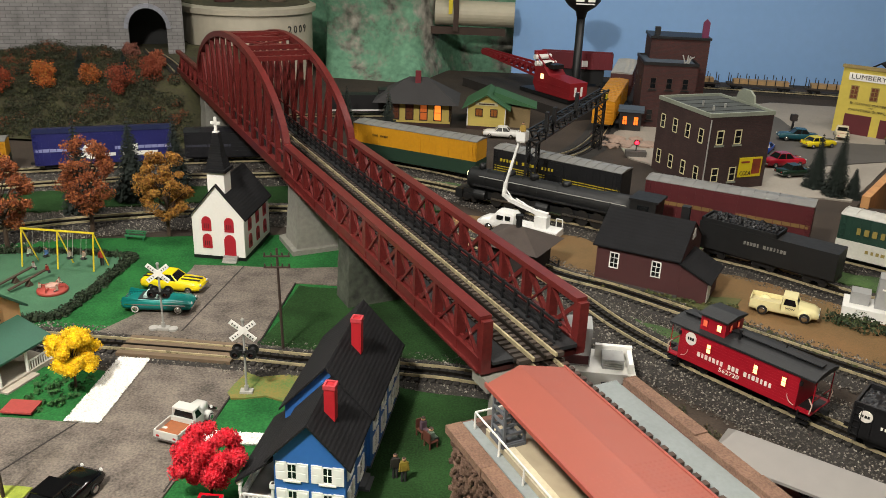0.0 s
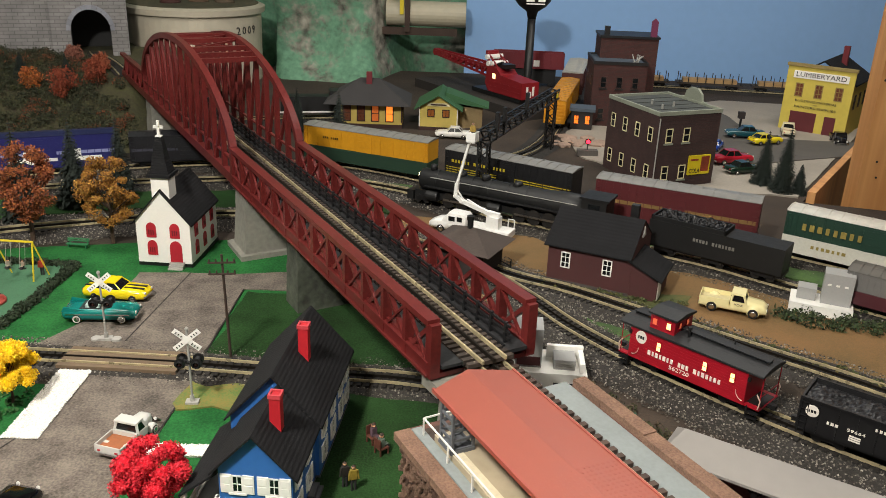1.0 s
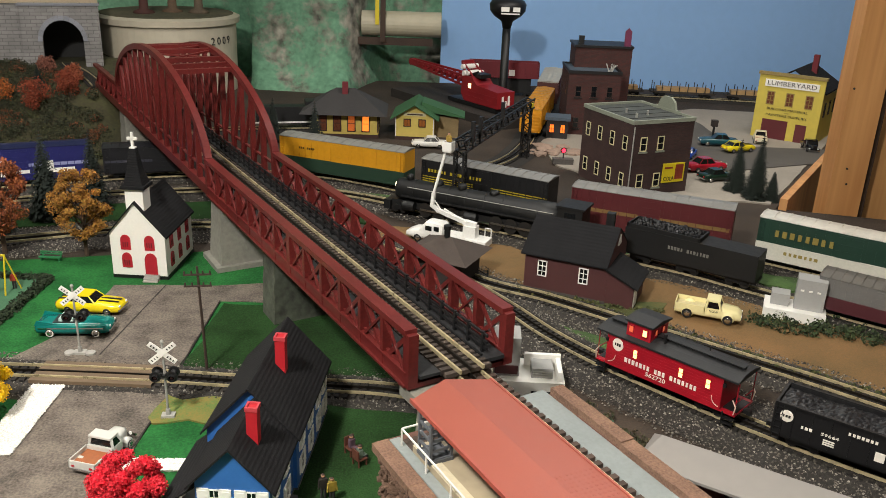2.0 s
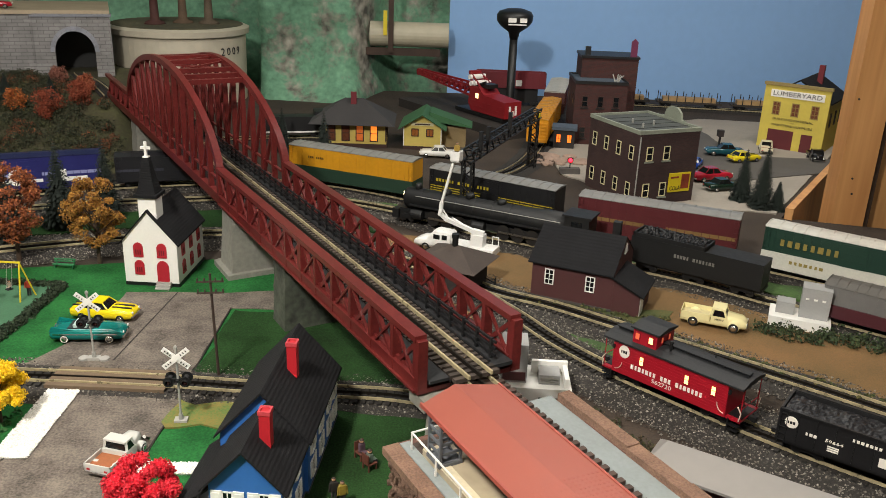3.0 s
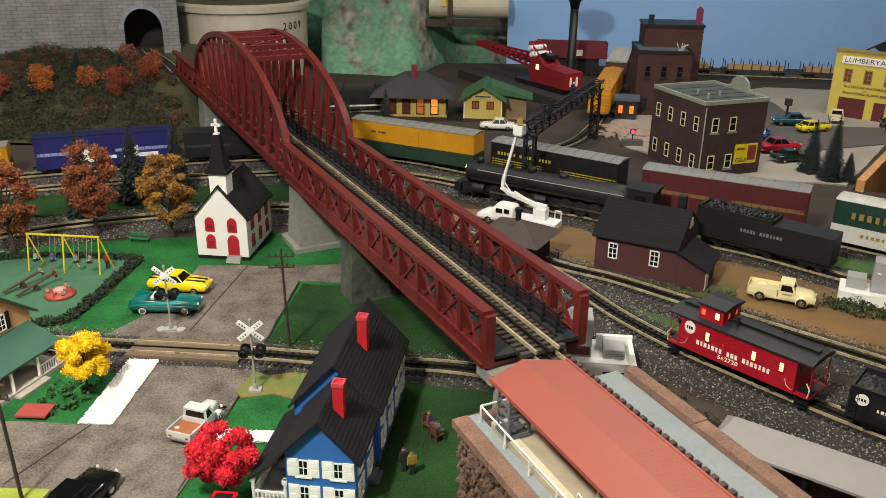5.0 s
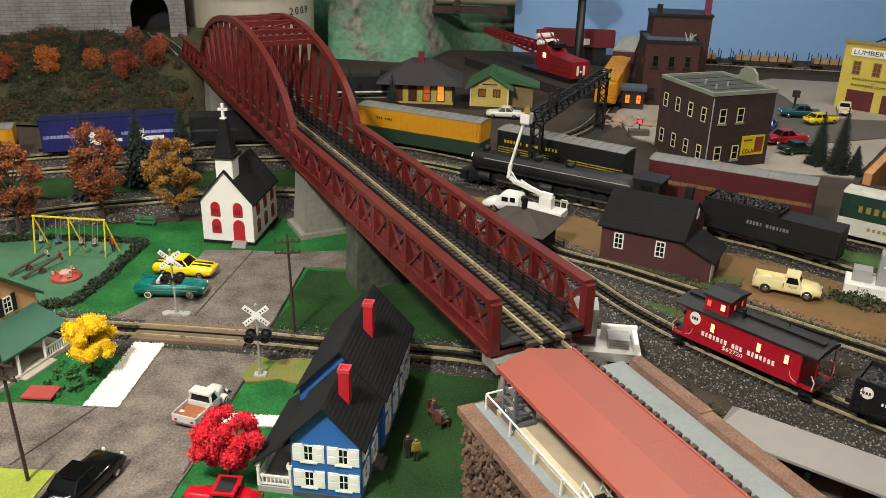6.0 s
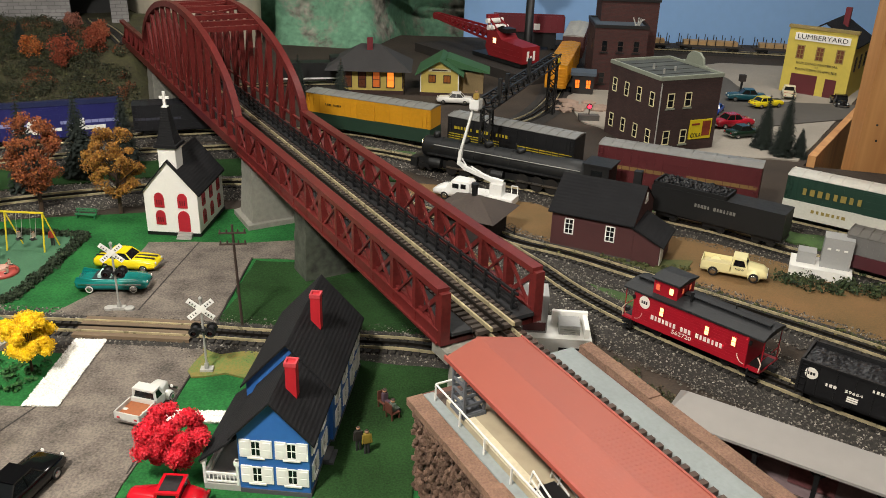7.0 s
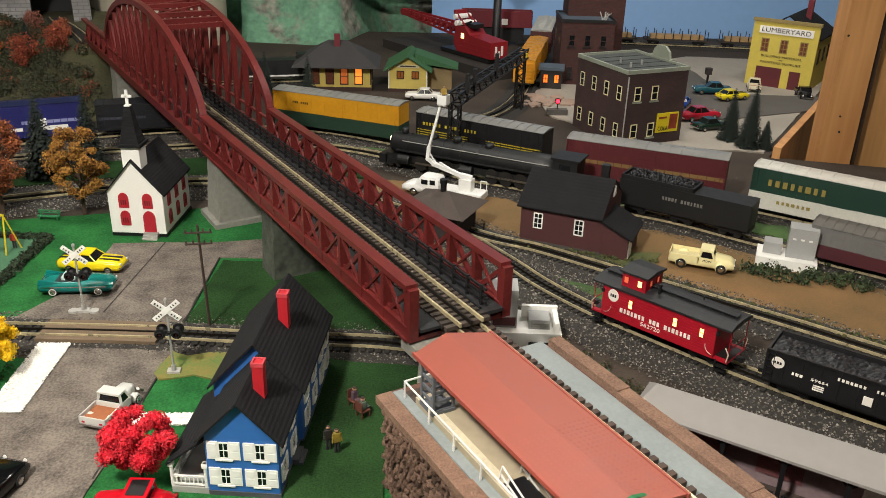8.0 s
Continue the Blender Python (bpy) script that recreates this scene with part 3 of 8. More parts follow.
for y in (0, -BW):
    truss_side(y, TZ, y < 0)
    n = 13
    xs = [KNEE + (FAR - KNEE) * i / n for i in range(n + 1)]
    bm = bmesh.new()
    fine = [KNEE + (FAR - KNEE) * (0.5 - 0.5 * math.cos(math.pi * i / 40)) for i in range(41)]
    rows = []
    for i, a in enumerate(fine):
        b0, b1 = fine[max(0, i - 1)], fine[min(40, i + 1)]
        dx, dz = b1 - b0, arch_z(b1) - arch_z(b0)
        k = 1 / math.hypot(dx, dz)
        rows.append([bm.verts.new((a - sz * dz * k, y + sy, arch_z(a) - 0.007 + sz * dx * k)) for sy, sz in ((-0.0068, -0.0070), (0.0068, -0.0070), (0.0068, 0.0070), (-0.0068, 0.0070))])
    for p, q in zip(rows, rows[1:]):
        for i in range(4):
            bm.faces.new((p[i], p[(i + 1) % 4], q[(i + 1) % 4], q[i]))
    part("arch_rib", bm, RED_STEEL, bridge)
    bm = bmesh.new()
    bar(bm, (KNEE, y, BZ + 0.010), (END, y, BZ + 0.010), 0.013, 0.020)
    bar(bm, (KNEE, y, BZ + 0.048), (FAR, y, BZ + 0.048), 0.006, 0.004)
    part("bottom_chord", bm, RED_STEEL, bridge)
    for i, x in enumerate(xs):
        bm = bmesh.new()
        bar(bm, (x, y, BZ + 0.01), (x, y, arch_z(x) - 0.01), 0.010, 0.010, up=(0, 1, 0))
        part("hanger", bm, RED_STEEL, bridge)
        if 0 < i < n:
            bm = bmesh.new()
            s = 1 if i < n / 2 else -1
            bar(bm, (x, y, arch_z(x) - 0.012), (x + s * (FAR - KNEE) / n, y, BZ + 0.015), 0.006, 0.006, up=(0, 1, 0))
            part("diagonal", bm, RED_STEEL, bridge)
    for i in range(5):
        x0, x1 = FAR + (END - FAR) * i / 5, FAR + (END - FAR) * (i + 1) / 5
        bm = bmesh.new()
        bar(bm, (x0, y, BZ), (x0, y, TZ), 0.008, 0.012, up=(0, 1, 0))
        bar(bm, (x0, y, TZ - 0.004), (x1, y, TZ - 0.004), 0.014, 0.008)
        bar(bm, (x0, y, TZ - 0.01), (x1, y, BZ + 0.012), 0.006, 0.006, up=(0, 1, 0))
        part("end_panel", bm, RED_STEEL, bridge)
# portal and top bracing across the arch
for k, i in enumerate((5, 5.7, 6.6, 8.4, 10.2, 12, 13.4)):
    x = KNEE + (FAR - KNEE) * i / 18
    bm = bmesh.new()
    bar(bm, (x, 0, arch_z(x) - 0.008), (x, -BW, arch_z(x) - 0.008), 0.010, 0.010)
    part("cross_strut", bm, RED_STEEL, bridge, bevel=0.0006)
    if 1 < k < 6:
        x2 = KNEE + (FAR - KNEE) * (i + 1.7) / 18
        for p, q in ((0, -BW), (-BW, 0)):
            bm = bmesh.new()
            bar(bm, (x, p, arch_z(x) - 0.008), (x2, q, arch_z(x2) - 0.008 - 0.003 * (p < 0)), 0.006, 0.004)
            part("cross_brace", bm, RED_STEEL, bridge)
bm = bmesh.new()
for x in np.arange(0.0, END, KNEE / 13):
    bar(bm, (x, 0, BZ + 0.002), (x, -BW, BZ + 0.002), 0.010, 0.006)
part("floor_beams", bm, RED_STEEL, bridge)
# deck, walkway, track
bm = bmesh.new()
box(bm, -0.01, END, -BW + 0.008, -0.098, BZ + 0.012, BZ + 0.017)
box(bm, -0.01, END, -0.036, -0.008, BZ + 0.012, BZ + 0.016)
part("walkway", bm, mat("black_walkway", "222325", 0.7, vary=0.5, grain=150, big=25, bump=0.4), bridge, "black weathered walkway")
tie_mesh = None
for x in np.arange(-0.02, END, 0.0118):
    if tie_mesh is None:
        ob = part("tie", boxed(-0.0033, 0.0033, -0.100, -0.036, BZ + 0.0125, BZ + 0.0180), mat("bridge_tie_brown", "3f352e", 0.8, vary=0.35, rand=0.25), bridge)
        tie_mesh = ob.data
    else:
        ob = new("tie", tie_mesh)
        ob.parent = bridge
    ob.location.x = x
part("deck_plate", boxed(-0.01, END, -0.100, -0.036, BZ + 0.0100, BZ + 0.0122), mat("black_walkway", "222325", 0.7), bridge)
for y, mt in ((-0.084, STEEL), (-0.068, MATS["blackened_rail"]), (-0.052, STEEL)):
    bm = bmesh.new()
    box(bm, -0.03, END, y - 0.0014, y + 0.0014, BZ + 0.018, BZ + 0.0230)
    part("rail", bm, mt, bridge)
bm = bmesh.new()
box(bm, 0, END, -0.1015, -0.0985, BZ + 0.017, BZ + 0.0195)
part("kerb_strip", bm, BLACK, bridge)
# black railing beside the walkway
RAIL = mat("black_railing", "17181a", 0.5, vary=0.3)
bm = bmesh.new()
for h in (0.024, 0.033, 0.042):
    bar(bm, (0.0, -0.108, BZ + h), (END - 0.1, -0.108, BZ + h), 0.0026, 0.0034)
part("handrail", bm, RAIL, bridge)
for x in np.arange(0.01, END - 0.1, 0.0335):
    bm = bmesh.new()
    bar(bm, (x, -0.108, BZ + 0.016), (x, -0.108, BZ + 0.045), 0.004, 0.004, up=(0, 1, 0))
    part("railing_post", bm, RAIL, bridge)


def pier(name, s, w0, w1, h, label, material, d0=0.04, d1=0.032):
    c = math.radians(BDIR)
    P = thing(name, 0.083 + s * math.cos(c) + BW / 2 * math.sin(c), 0.892 + s * math.sin(c) - BW / 2 * math.cos(c), 0, BDIR, label, "pier")
    bm = bmesh.new()
    vs = []
    n = 8
    for k in range(n + 1):
        u = k / n
        hw, hd = (w0 + (w1 - w0) * u) / 2, d0 + (d1 - d0) * u
        vs.append([bm.verts.new((x * (1 + 0.03 * noise.noise((u * 9, x * 60, s * 9))), y * (1 + 0.03 * noise.noise((u * 9, y * 30, s))), h * u)) for x, y in ((-hd, -hw), (hd, -hw), (hd, hw), (-hd, hw))])
    for a, b in zip(vs, vs[1:]):
        for i in range(4):
            bm.faces.new((a[i], a[(i + 1) % 4], b[(i + 1) % 4], b[i]))
    bm.faces.new(vs[-1])
    part("shaft", bm, material, P, bevel=0.004)
    return P


P = pier("bridge_pier", 0.80, 0.15, 0.13, BZ, "tapered grey concrete bridge pier on a footing", CONCRETE)
bm = bmesh.new()
slab(bm, [(-0.050, -0.085), (0.050, -0.085), (0.058, -0.06), (0.058, 0.06), (0.050, 0.085), (-0.050, 0.085)], 0, 0.012)
part("footing", bm, CONCRETE, P, bevel=0.005)
ROCK = mat("rough_grey_rock", "4f5448", 0.95, vary=0.5, grain=70, big=22, bump=2.5, other="282b24")
pier("bridge_pier", 0.515, 0.13, 0.12, BZ, "rough grey stone bridge pier", ROCK, 0.03, 0.026)
pier("bridge_pier", 1.72, 0.14, 0.13, BZ, "pale concrete pier at the far end of the bridge", CONCRETE)

# ---------------------------------------------------------------- village: buildings
def window(parent, x, y, z, w, h, frame_mat, rz=0, pane=None, cols=2, rows=2, name="window", arch=False, shutters=None, lit=None):
    """A framed window proud of a wall that faces local -y, turned by rz."""
    m = pose(x, y, z, 0, 0, rz)
    bm = bmesh.new()
    t = min(w, h) * 0.12
    for a in ((-w / 2, -w / 2 + t, -0.0012, 0.0004, 0, h), (w / 2 - t, w / 2, -0.0012, 0.0004, 0, h), (-w / 2, w / 2, -0.0012, 0.0004, 0, t), (-w / 2, w / 2, -0.0012, 0.0004, h - t, h)):
        box(bm, *a)
    for i in range(1, cols):
        c = -w / 2 + w * i / cols
        box(bm, c - t * 0.3, c + t * 0.3, -0.0010, 0.0002, 0, h)
    for i in range(1, rows):
        c = h * i / rows
        box(bm, -w / 2, w / 2, -0.0010, 0.0002, c - t * 0.3, c + t * 0.3)
    bmesh.ops.transform(bm, matrix=m, verts=bm.verts)
    f = part(name, bm, frame_mat, parent)
    bm = boxed(-w / 2 + t * 0.5, w / 2 - t * 0.5, -0.0006, 0.0003, t * 0.5, h - t * 0.5, m=m)
    part("pane", bm, pane or glass_dark(), f)
    if shutters:
        part("sill", boxed(-w / 2 - shutters * 0.3, w / 2 + shutters * 0.3, -0.0022, 0.0004, -h * 0.12, -h * 0.02, m=m), frame_mat, f)
        for s in (-1, 1):
            bm = boxed(*sorted((s * w / 2, s * (w / 2 + shutters))), -0.0014, 0.0004, -h * 0.04, h * 1.04)
            k = shutters * 0.14
            for z in (0.08, 0.54):
                box(bm, *sorted((s * (w / 2 + k), s * (w / 2 + shutters - k))), -0.0019, -0.0012, h * z, h * (z + 0.38))
            bmesh.ops.transform(bm, matrix=m, verts=bm.verts)
            part("shutter", bm, frame_mat, f)
    return f


def gable_roof(parent, hw, y0, y1, eave, ridge, material, over=0.006, thick=0.003, cx=0.0, name="roof"):
    bm = bmesh.new()
    k = (ridge - eave) / hw
    o = over
    pts = [(cx - hw - o, eave - k * o), (cx, ridge), (cx + hw + o, eave - k * o), (cx + hw + o, eave - k * o + thick), (cx, ridge + thick), (cx - hw - o, eave - k * o + thick)]
    prism(bm, pts, y0 - o, y1 + o)
    return part(name, bm, material, parent)


def gable_wall(parent, hw, y0, y1, eave, ridge, material, cx=0.0, z0=0.0, name="wall"):
    bm = bmesh.new()
    prism(bm, [(cx - hw, z0), (cx + hw, z0), (cx + hw, eave), (cx, ridge), (cx - hw, eave)], y0, y1)
    return part(name, bm, material, parent)


def arched(parent, x, y, z, w, h, material, rz=0, name="window", bars=True):
    pts = [(-w / 2, 0), (w / 2, 0), (w / 2, h - w / 2)] + [(w / 2 * math.cos(a), h - w / 2 + w / 2 * 1.15 * math.sin(a)) for a in np.linspace(0.3, math.pi - 0.3, 7)] + [(-w / 2, h - w / 2)]
    m = pose(x, y, z, 0, 0, rz)
    bm = bmesh.new()
    prism(bm, pts, -0.0016, 0.0005, m)
    f = part(name, bm, material, parent)
    if bars:
        bm = bmesh.new()
        for i in (-1, 0, 1):
            box(bm, i * w * 0.22 - w * 0.05, i * w * 0.22 + w * 0.05, -0.0020, -0.0010, h * 0.2, h * 0.55, m)
        part("mullion", bm, mat("dark_red_slits", "5c0d14", 0.6), f)
    return f


# church
C = thing("church", -0.432, 1.506, 0, -4, "white clapboard church with black roof, steeple and red windows", "church")
RED = mat("church_red_paint", "a81d2c", 0.5, vary=0.15)
bm = boxed(-0.0505, 0.0505, 0.001, 0.145, 0, 0.009)
part("plinth", bm, BLACK, C)
gable_wall(C, 0.0495, 0, 0.143, 0.088, 0.146, WHITE, z0=0.009)
gable_roof(C, 0.0495, 0, 0.143, 0.088, 0.146, ROOF_BLACK, over=0.005)
for x in (-0.0215, 0.0215):
    arched(C, x, 0, 0.058, 0.018, 0.027, RED)
arched(C, -0.0215, 0, 0.024, 0.018, 0.027, RED)
arched(C, 0.0215, 0, 0.012, 0.022, 0.039, RED, name="door", bars=False)
for y in (0.030, 0.072, 0.114):
    arched(C, 0.0495, y, 0.055, 0.016, 0.026, RED, rz=90)
    arched(C, 0.0495, y, 0.020, 0.016, 0.026, RED, rz=90)
bm = bmesh.new()
for i in range(3):
    box(bm, 0.009, 0.036, -0.016 + i * 0.005, 0.0, 0.0, 0.004 + i * 0.004)
part("steps", bm, mat("pale_grey_plastic", "a3a19b", 0.6, vary=0.15), C)
bm = boxed(-0.016, 0.016, 0.004, 0.036, 0.125, 0.172)
st = part("belfry", bm, WHITE, C)
bm = bmesh.new()
for r0, z0, r1, z1 in ((0.021, 0.170, 0.021, 0.176), (0.017, 0.176, 0.0115, 0.200), (0.0115, 0.200, 0.0055, 0.240)):
    a = [bm.verts.new((sx * r0, 0.020 + sy * r0, z0)) for sx, sy in ((-1, -1), (1, -1), (1, 1), (-1, 1))]
    b = [bm.verts.new((sx * r1, 0.020 + sy * r1, z1)) for sx, sy in ((-1, -1), (1, -1), (1, 1), (-1, 1))]
    for i in range(4):
        bm.faces.new((a[i], a[(i + 1) % 4], b[(i + 1) % 4], b[i]))
    bm.faces.new(b)
    bm.faces.new(a[::-1])
part("spire", bm, ROOF_BLACK, st)
bm = bmesh.new()
bar(bm, (0, 0.02, 0.238), (0, 0.02, 0.268), 0.0045, 0.004, up=(0, 1, 0))
bar(bm, (-0.0085, 0.02, 0.257), (0.0085, 0.02, 0.257), 0.004, 0.0045)
box(bm, -0.005, 0.005, 0.015, 0.025, 0.238, 0.242)
part("cross", bm, WHITE, st)
C.scale = (1.05, 1.05, 1.05)

# blue house
BLUE = mat("blue_house_paint", "2f63a8", 0.5, vary=0.12, grain=120, bump=0.1)
H = thing("house", -0.103, 0.873, 0, -5.5, "blue two-storey house with black roof, red chimneys and white shutters", "house")
bm = boxed(-0.0545, 0.0545, 0.0, 0.182, 0, 0.008)
box(bm, -0.033, 0.050, -0.102, 0.0, 0, 0.008)
part("foundation", bm, mat("dark_grey_foundation", "4b4c50", 0.8), H)
gable_wall(H, 0.0535, 0, 0.181, 0.084, 0.142, BLUE, z0=0.008)
gable_wall(H, 0.0410, -0.101, 0.01, 0.086, 0.130, BLUE, cx=0.008, z0=0.008)
gable_roof(H, 0.0535, 0.0, 0.181, 0.084, 0.142, ROOF_BLACK, over=0.006)
gable_roof(H, 0.0410, -0.101, 0.004, 0.086, 0.130, ROOF_BLACK, over=0.008, cx=0.008)
for x in (-0.012, 0.029):
    for z in (0.018, 0.054):
        window(H, x, -0.101, z, 0.0125, 0.022, WHITE, shutters=0.0125)
for y in (-0.078, -0.032):
    for z in (0.018, 0.055):
        window(H, 0.049, y, z, 0.012, 0.022, WHITE, rz=90, shutters=0.009)
for y in (0.028, 0.075, 0.122, 0.16):
    for z in (0.018, 0.052):
        window(H, 0.0535, y, z, 0.012, 0.022, WHITE, rz=90, shutters=0.009)
for x, y, z0, z1 in ((0.017, 0.083, 0.110, 0.168), (0.022, -0.060, 0.105, 0.156)):
    bm = boxed(x - 0.0062, x + 0.0062, y - 0.0062, y + 0.0062, z0, z1)
    ch = part("chimney", bm, BRICK_RED, H)
    bm = bmesh.new()
    for a in ((-0.0072, 0.0072, -0.0072, -0.0050), (-0.0072, 0.0072, 0.0050, 0.0072), (-0.0072, -0.0050, -0.0050, 0.0050), (0.0050, 0.0072, -0.0050, 0.0050)):
        box(bm, x + a[0], x + a[1], y + a[2], y + a[3], z1 - 0.003, z1 + 0.002)
    part("chimney_cap", bm, mat("pale_red_paint", "c4434b", 0.5), ch)
# porch on the west side
bm = bmesh.new()
prism(bm, [(-0.033, 0.080), (-0.079, 0.044), (-0.079, 0.041), (-0.033, 0.077)], -0.104, 0.03)
porch = part("porch_roof", bm, ROOF_BLACK, H)
bm = boxed(-0.076, -0.033, -0.101, 0.03, 0, 0.010)
part("porch_floor", bm, mat("pale_grey_plastic", "a3a19b", 0.6), H)
for x, y in ((-0.075, -0.099), (-0.036, -0.099), (-0.075, -0.03), (-0.075, 0.026)):
    bm = bmesh.new()
    rod(bm, (x, y, 0.01), (x, y, 0.044), 0.0022)
    box(bm, x - 0.003, x + 0.003, y - 0.003, y + 0.003, 0.038, 0.044)
    part("porch_post", bm, WHITE, H)
bm = bmesh.new()
for x0, y0, x1, y1 in ((-0.075, -0.099, -0.036, -0.099), (-0.075, -0.099, -0.075, 0.026)):
    bar(bm, (x0, y0, 0.024), (x1, y1, 0.024), 0.002, 0.0025)
    bar(bm, (x0, y0, 0.013), (x1, y1, 0.013), 0.002, 0.002)
    n = int(math.hypot(x1 - x0, y1 - y0) / 0.0045)
    for i in range(n + 1):
        u = i / n
        x, y = x0 + (x1 - x0) * u, y0 + (y1 - y0) * u
        bar(bm, (x, y, 0.012), (x, y, 0.024), 0.0013, 0.0013, up=(0, 1, 0))
part("porch_railing", bm, WHITE, H)
bm = bmesh.new()
for i in range(3):
    box(bm, 0.050, 0.068 - i * 0.005, -0.045, -0.018, 0, 0.004 + i * 0.004)
part("side_steps", bm, MATS["dark_grey_foundation"], H)

# cream house beside the playground
GREEN_ROOF = mat("green_roof_paint", "2f5a48", 0.6, vary=0.2)
TAN = mat("tan_house_paint", "cfa06f", 0.6, vary=0.1)
H = thing("house", -0.722, 1.060, 0, -16, "tan house with green roof and a white front porch", "house")
m90 = pose(0, 0, 0, 0, 0, 90)
bm = bmesh.new()
prism(bm, [(-0.08, 0.004), (0.08, 0.004), (0.08, 0.082), (0, 0.145), (-0.08, 0.082)], -0.09, 0.08, m90)
part("wall", bm, TAN, H)
bm = bmesh.new()
prism(bm, [(-0.09, 0.074), (0, 0.145), (0.09, 0.074), (0.09, 0.078), (0, 0.149), (-0.09, 0.078)], -0.097, 0.09, m90)
part("roof", bm, GREEN_ROOF, H)
for y in (-0.035, 0.025):
    w = window(H, 0.091, y, 0.072, 0.016, 0.026, WHITE, rz=90, rows=3)
    bm = bmesh.new()
    for s in (-1, 1):
        box(bm, s * 0.0125 - 0.0035, s * 0.0125 + 0.0035, -0.0014, 0.0004, -0.001, 0.027, pose(0.091, y, 0.072, 0, 0, 90))
    part("shutter", bm, BLACK, w)
for y in (-0.05, 0.0, 0.05):
    window(H, 0.091, y, 0.018, 0.014, 0.026, WHITE, rz=90)
bm = bmesh.new()
prism(bm, [(0.090, 0.066), (0.150, 0.044), (0.150, 0.041), (0.090, 0.062)], -0.075, 0.075)
part("porch_roof", bm, GREEN_ROOF, H)
part("porch_floor", boxed(0.088, 0.150, -0.075, 0.075, 0, 0.008), mat("pale_porch", "b3aa9b", 0.7), H)
for y in (-0.072, -0.025, 0.025, 0.072):
    bm = bmesh.new()
    rod(bm, (0.146, y, 0.008), (0.146, y, 0.042), 0.0025)
    part("porch_post", bm, WHITE, H)
bm = bmesh.new()
bar(bm, (0.146, 0.072, 0.022), (0.146, 0.025, 0.022), 0.002)
bar(bm, (0.090, 0.072, 0.022), (0.146, 0.072, 0.022), 0.002)
for i in range(11):
    bar(bm, (0.146, 0.025 + 0.0047 * i, 0.008), (0.146, 0.025 + 0.0047 * i, 0.022), 0.0014, 0.0014, up=(0, 1, 0))
part("porch_railing", bm, WHITE, H)
part("step", boxed(0.150, 0.162, -0.03, 0.03, 0, 0.005), MATS["pale_porch"], H)
solid("doormat", boxed(-0.558, -0.515, 0.937, 0.968, 0.006, 0.009), mat("red_felt", "a3423c", 0.9), "red felt walk in front of the porch", "mat")


# ---------------------------------------------------------------- village: signals and poles
GREY = mat("grey_metal_paint", "9b9a94", 0.5, vary=0.15)


def crossing_signal(x, y, rz, discs):
    S = thing("crossing_signal", x, y, 0.004, rz, "grey railroad crossing signal with white crossbuck and black lamps", "signal", "crossing signals")
    bm = bmesh.new()
    rod(bm, (0, 0, 0.0), (0, 0, 0.112), 0.0017)
    rod(bm, (0, 0, 0), (0, 0, 0.012), 0.004, 0.003)
    part("mast", bm, GREY, S)
    bm = bmesh.new()
    box(bm, -0.009, 0.009, -0.006, 0.006, 0, 0.004)
    if discs:
        lathe(bm, [(0.008, 0), (0.008, 0.003), (0.005, 0.004)], 12, pose(-0.016, 0, 0))
        lathe(bm, [(0.008, 0), (0.008, 0.003), (0.005, 0.004)], 12, pose(0.016, -0.002, 0))
    part("base", bm, mat("pale_grey_plastic", "a3a19b", 0.6), S)
    for s in (-1, 1):
        bm = bmesh.new()
        bar(bm, (-0.017, -0.003 - 0.0005 * s, 0.100 - 0.014 * s), (0.017, -0.003 - 0.0005 * s, 0.100 + 0.014 * s), 0.0010, 0.0075)
        blade = part("crossbuck_blade", bm, WHITE, S)
        bm = bmesh.new()
        for u in np.linspace(0.1, 0.9, 9):
            if abs(u - 0.5) < 0.12:
                continue
            c = (-0.017 + 0.034 * u, -0.0045, 0.100 - 0.014 * s + 0.028 * s * u)
            box(bm, -0.0007, 0.0007, 0, 0.0005, -0.0014, 0.0014, pose(*c, 0, -39 * s, 0))
        part("lettering_bars", bm, BLACK, blade)
    for yy in (-0.007, 0.007):
        for s in (-1, 1):
            q = pose(s * 0.011, yy, 0.066, 90 if yy < 0 else -90)
            bm = bmesh.new()
            lathe(bm, [(0.0030, -0.006), (0.0042, -0.003), (0.0042, 0.0), (0.0078, 0.0003), (0.0078, 0.0013), (0.0046, 0.0015), (0.0046, 0.0062), (0.0040, 0.0062), (0.0038, 0.0022)], 18, q)
            lamp = part("signal_lamp", bm, BLACK, S)
            bm = bmesh.new()
            lathe(bm, [(0.0036, 0.0024), (0.0030, 0.0034), (0.0012, 0.0040)], 14, q)
            part("red_lens", bm, mat("unlit_red_lens", "2c1012", 0.15, vary=0.1), lamp, smooth=True)
    bm = bmesh.new()
    bar(bm, (-0.011, 0, 0.066), (0.011, 0, 0.066), 0.004, 0.003)
    bar(bm, (0, -0.007, 0.066), (0, 0.007, 0.066), 0.004, 0.003)
    part("lamp_bracket", bm, BLACK, S)
    bm = bmesh.new()
    lathe(bm, [(0.0018, 0.112), (0.0026, 0.1135), (0.0027, 0.116), (0.001, 0.118)], 10)
    part("bell", bm, GREY, S, smooth=True)


crossing_signal(-0.248, 1.027, 4, False)
crossing_signal(-0.433, 1.203, 4, True)


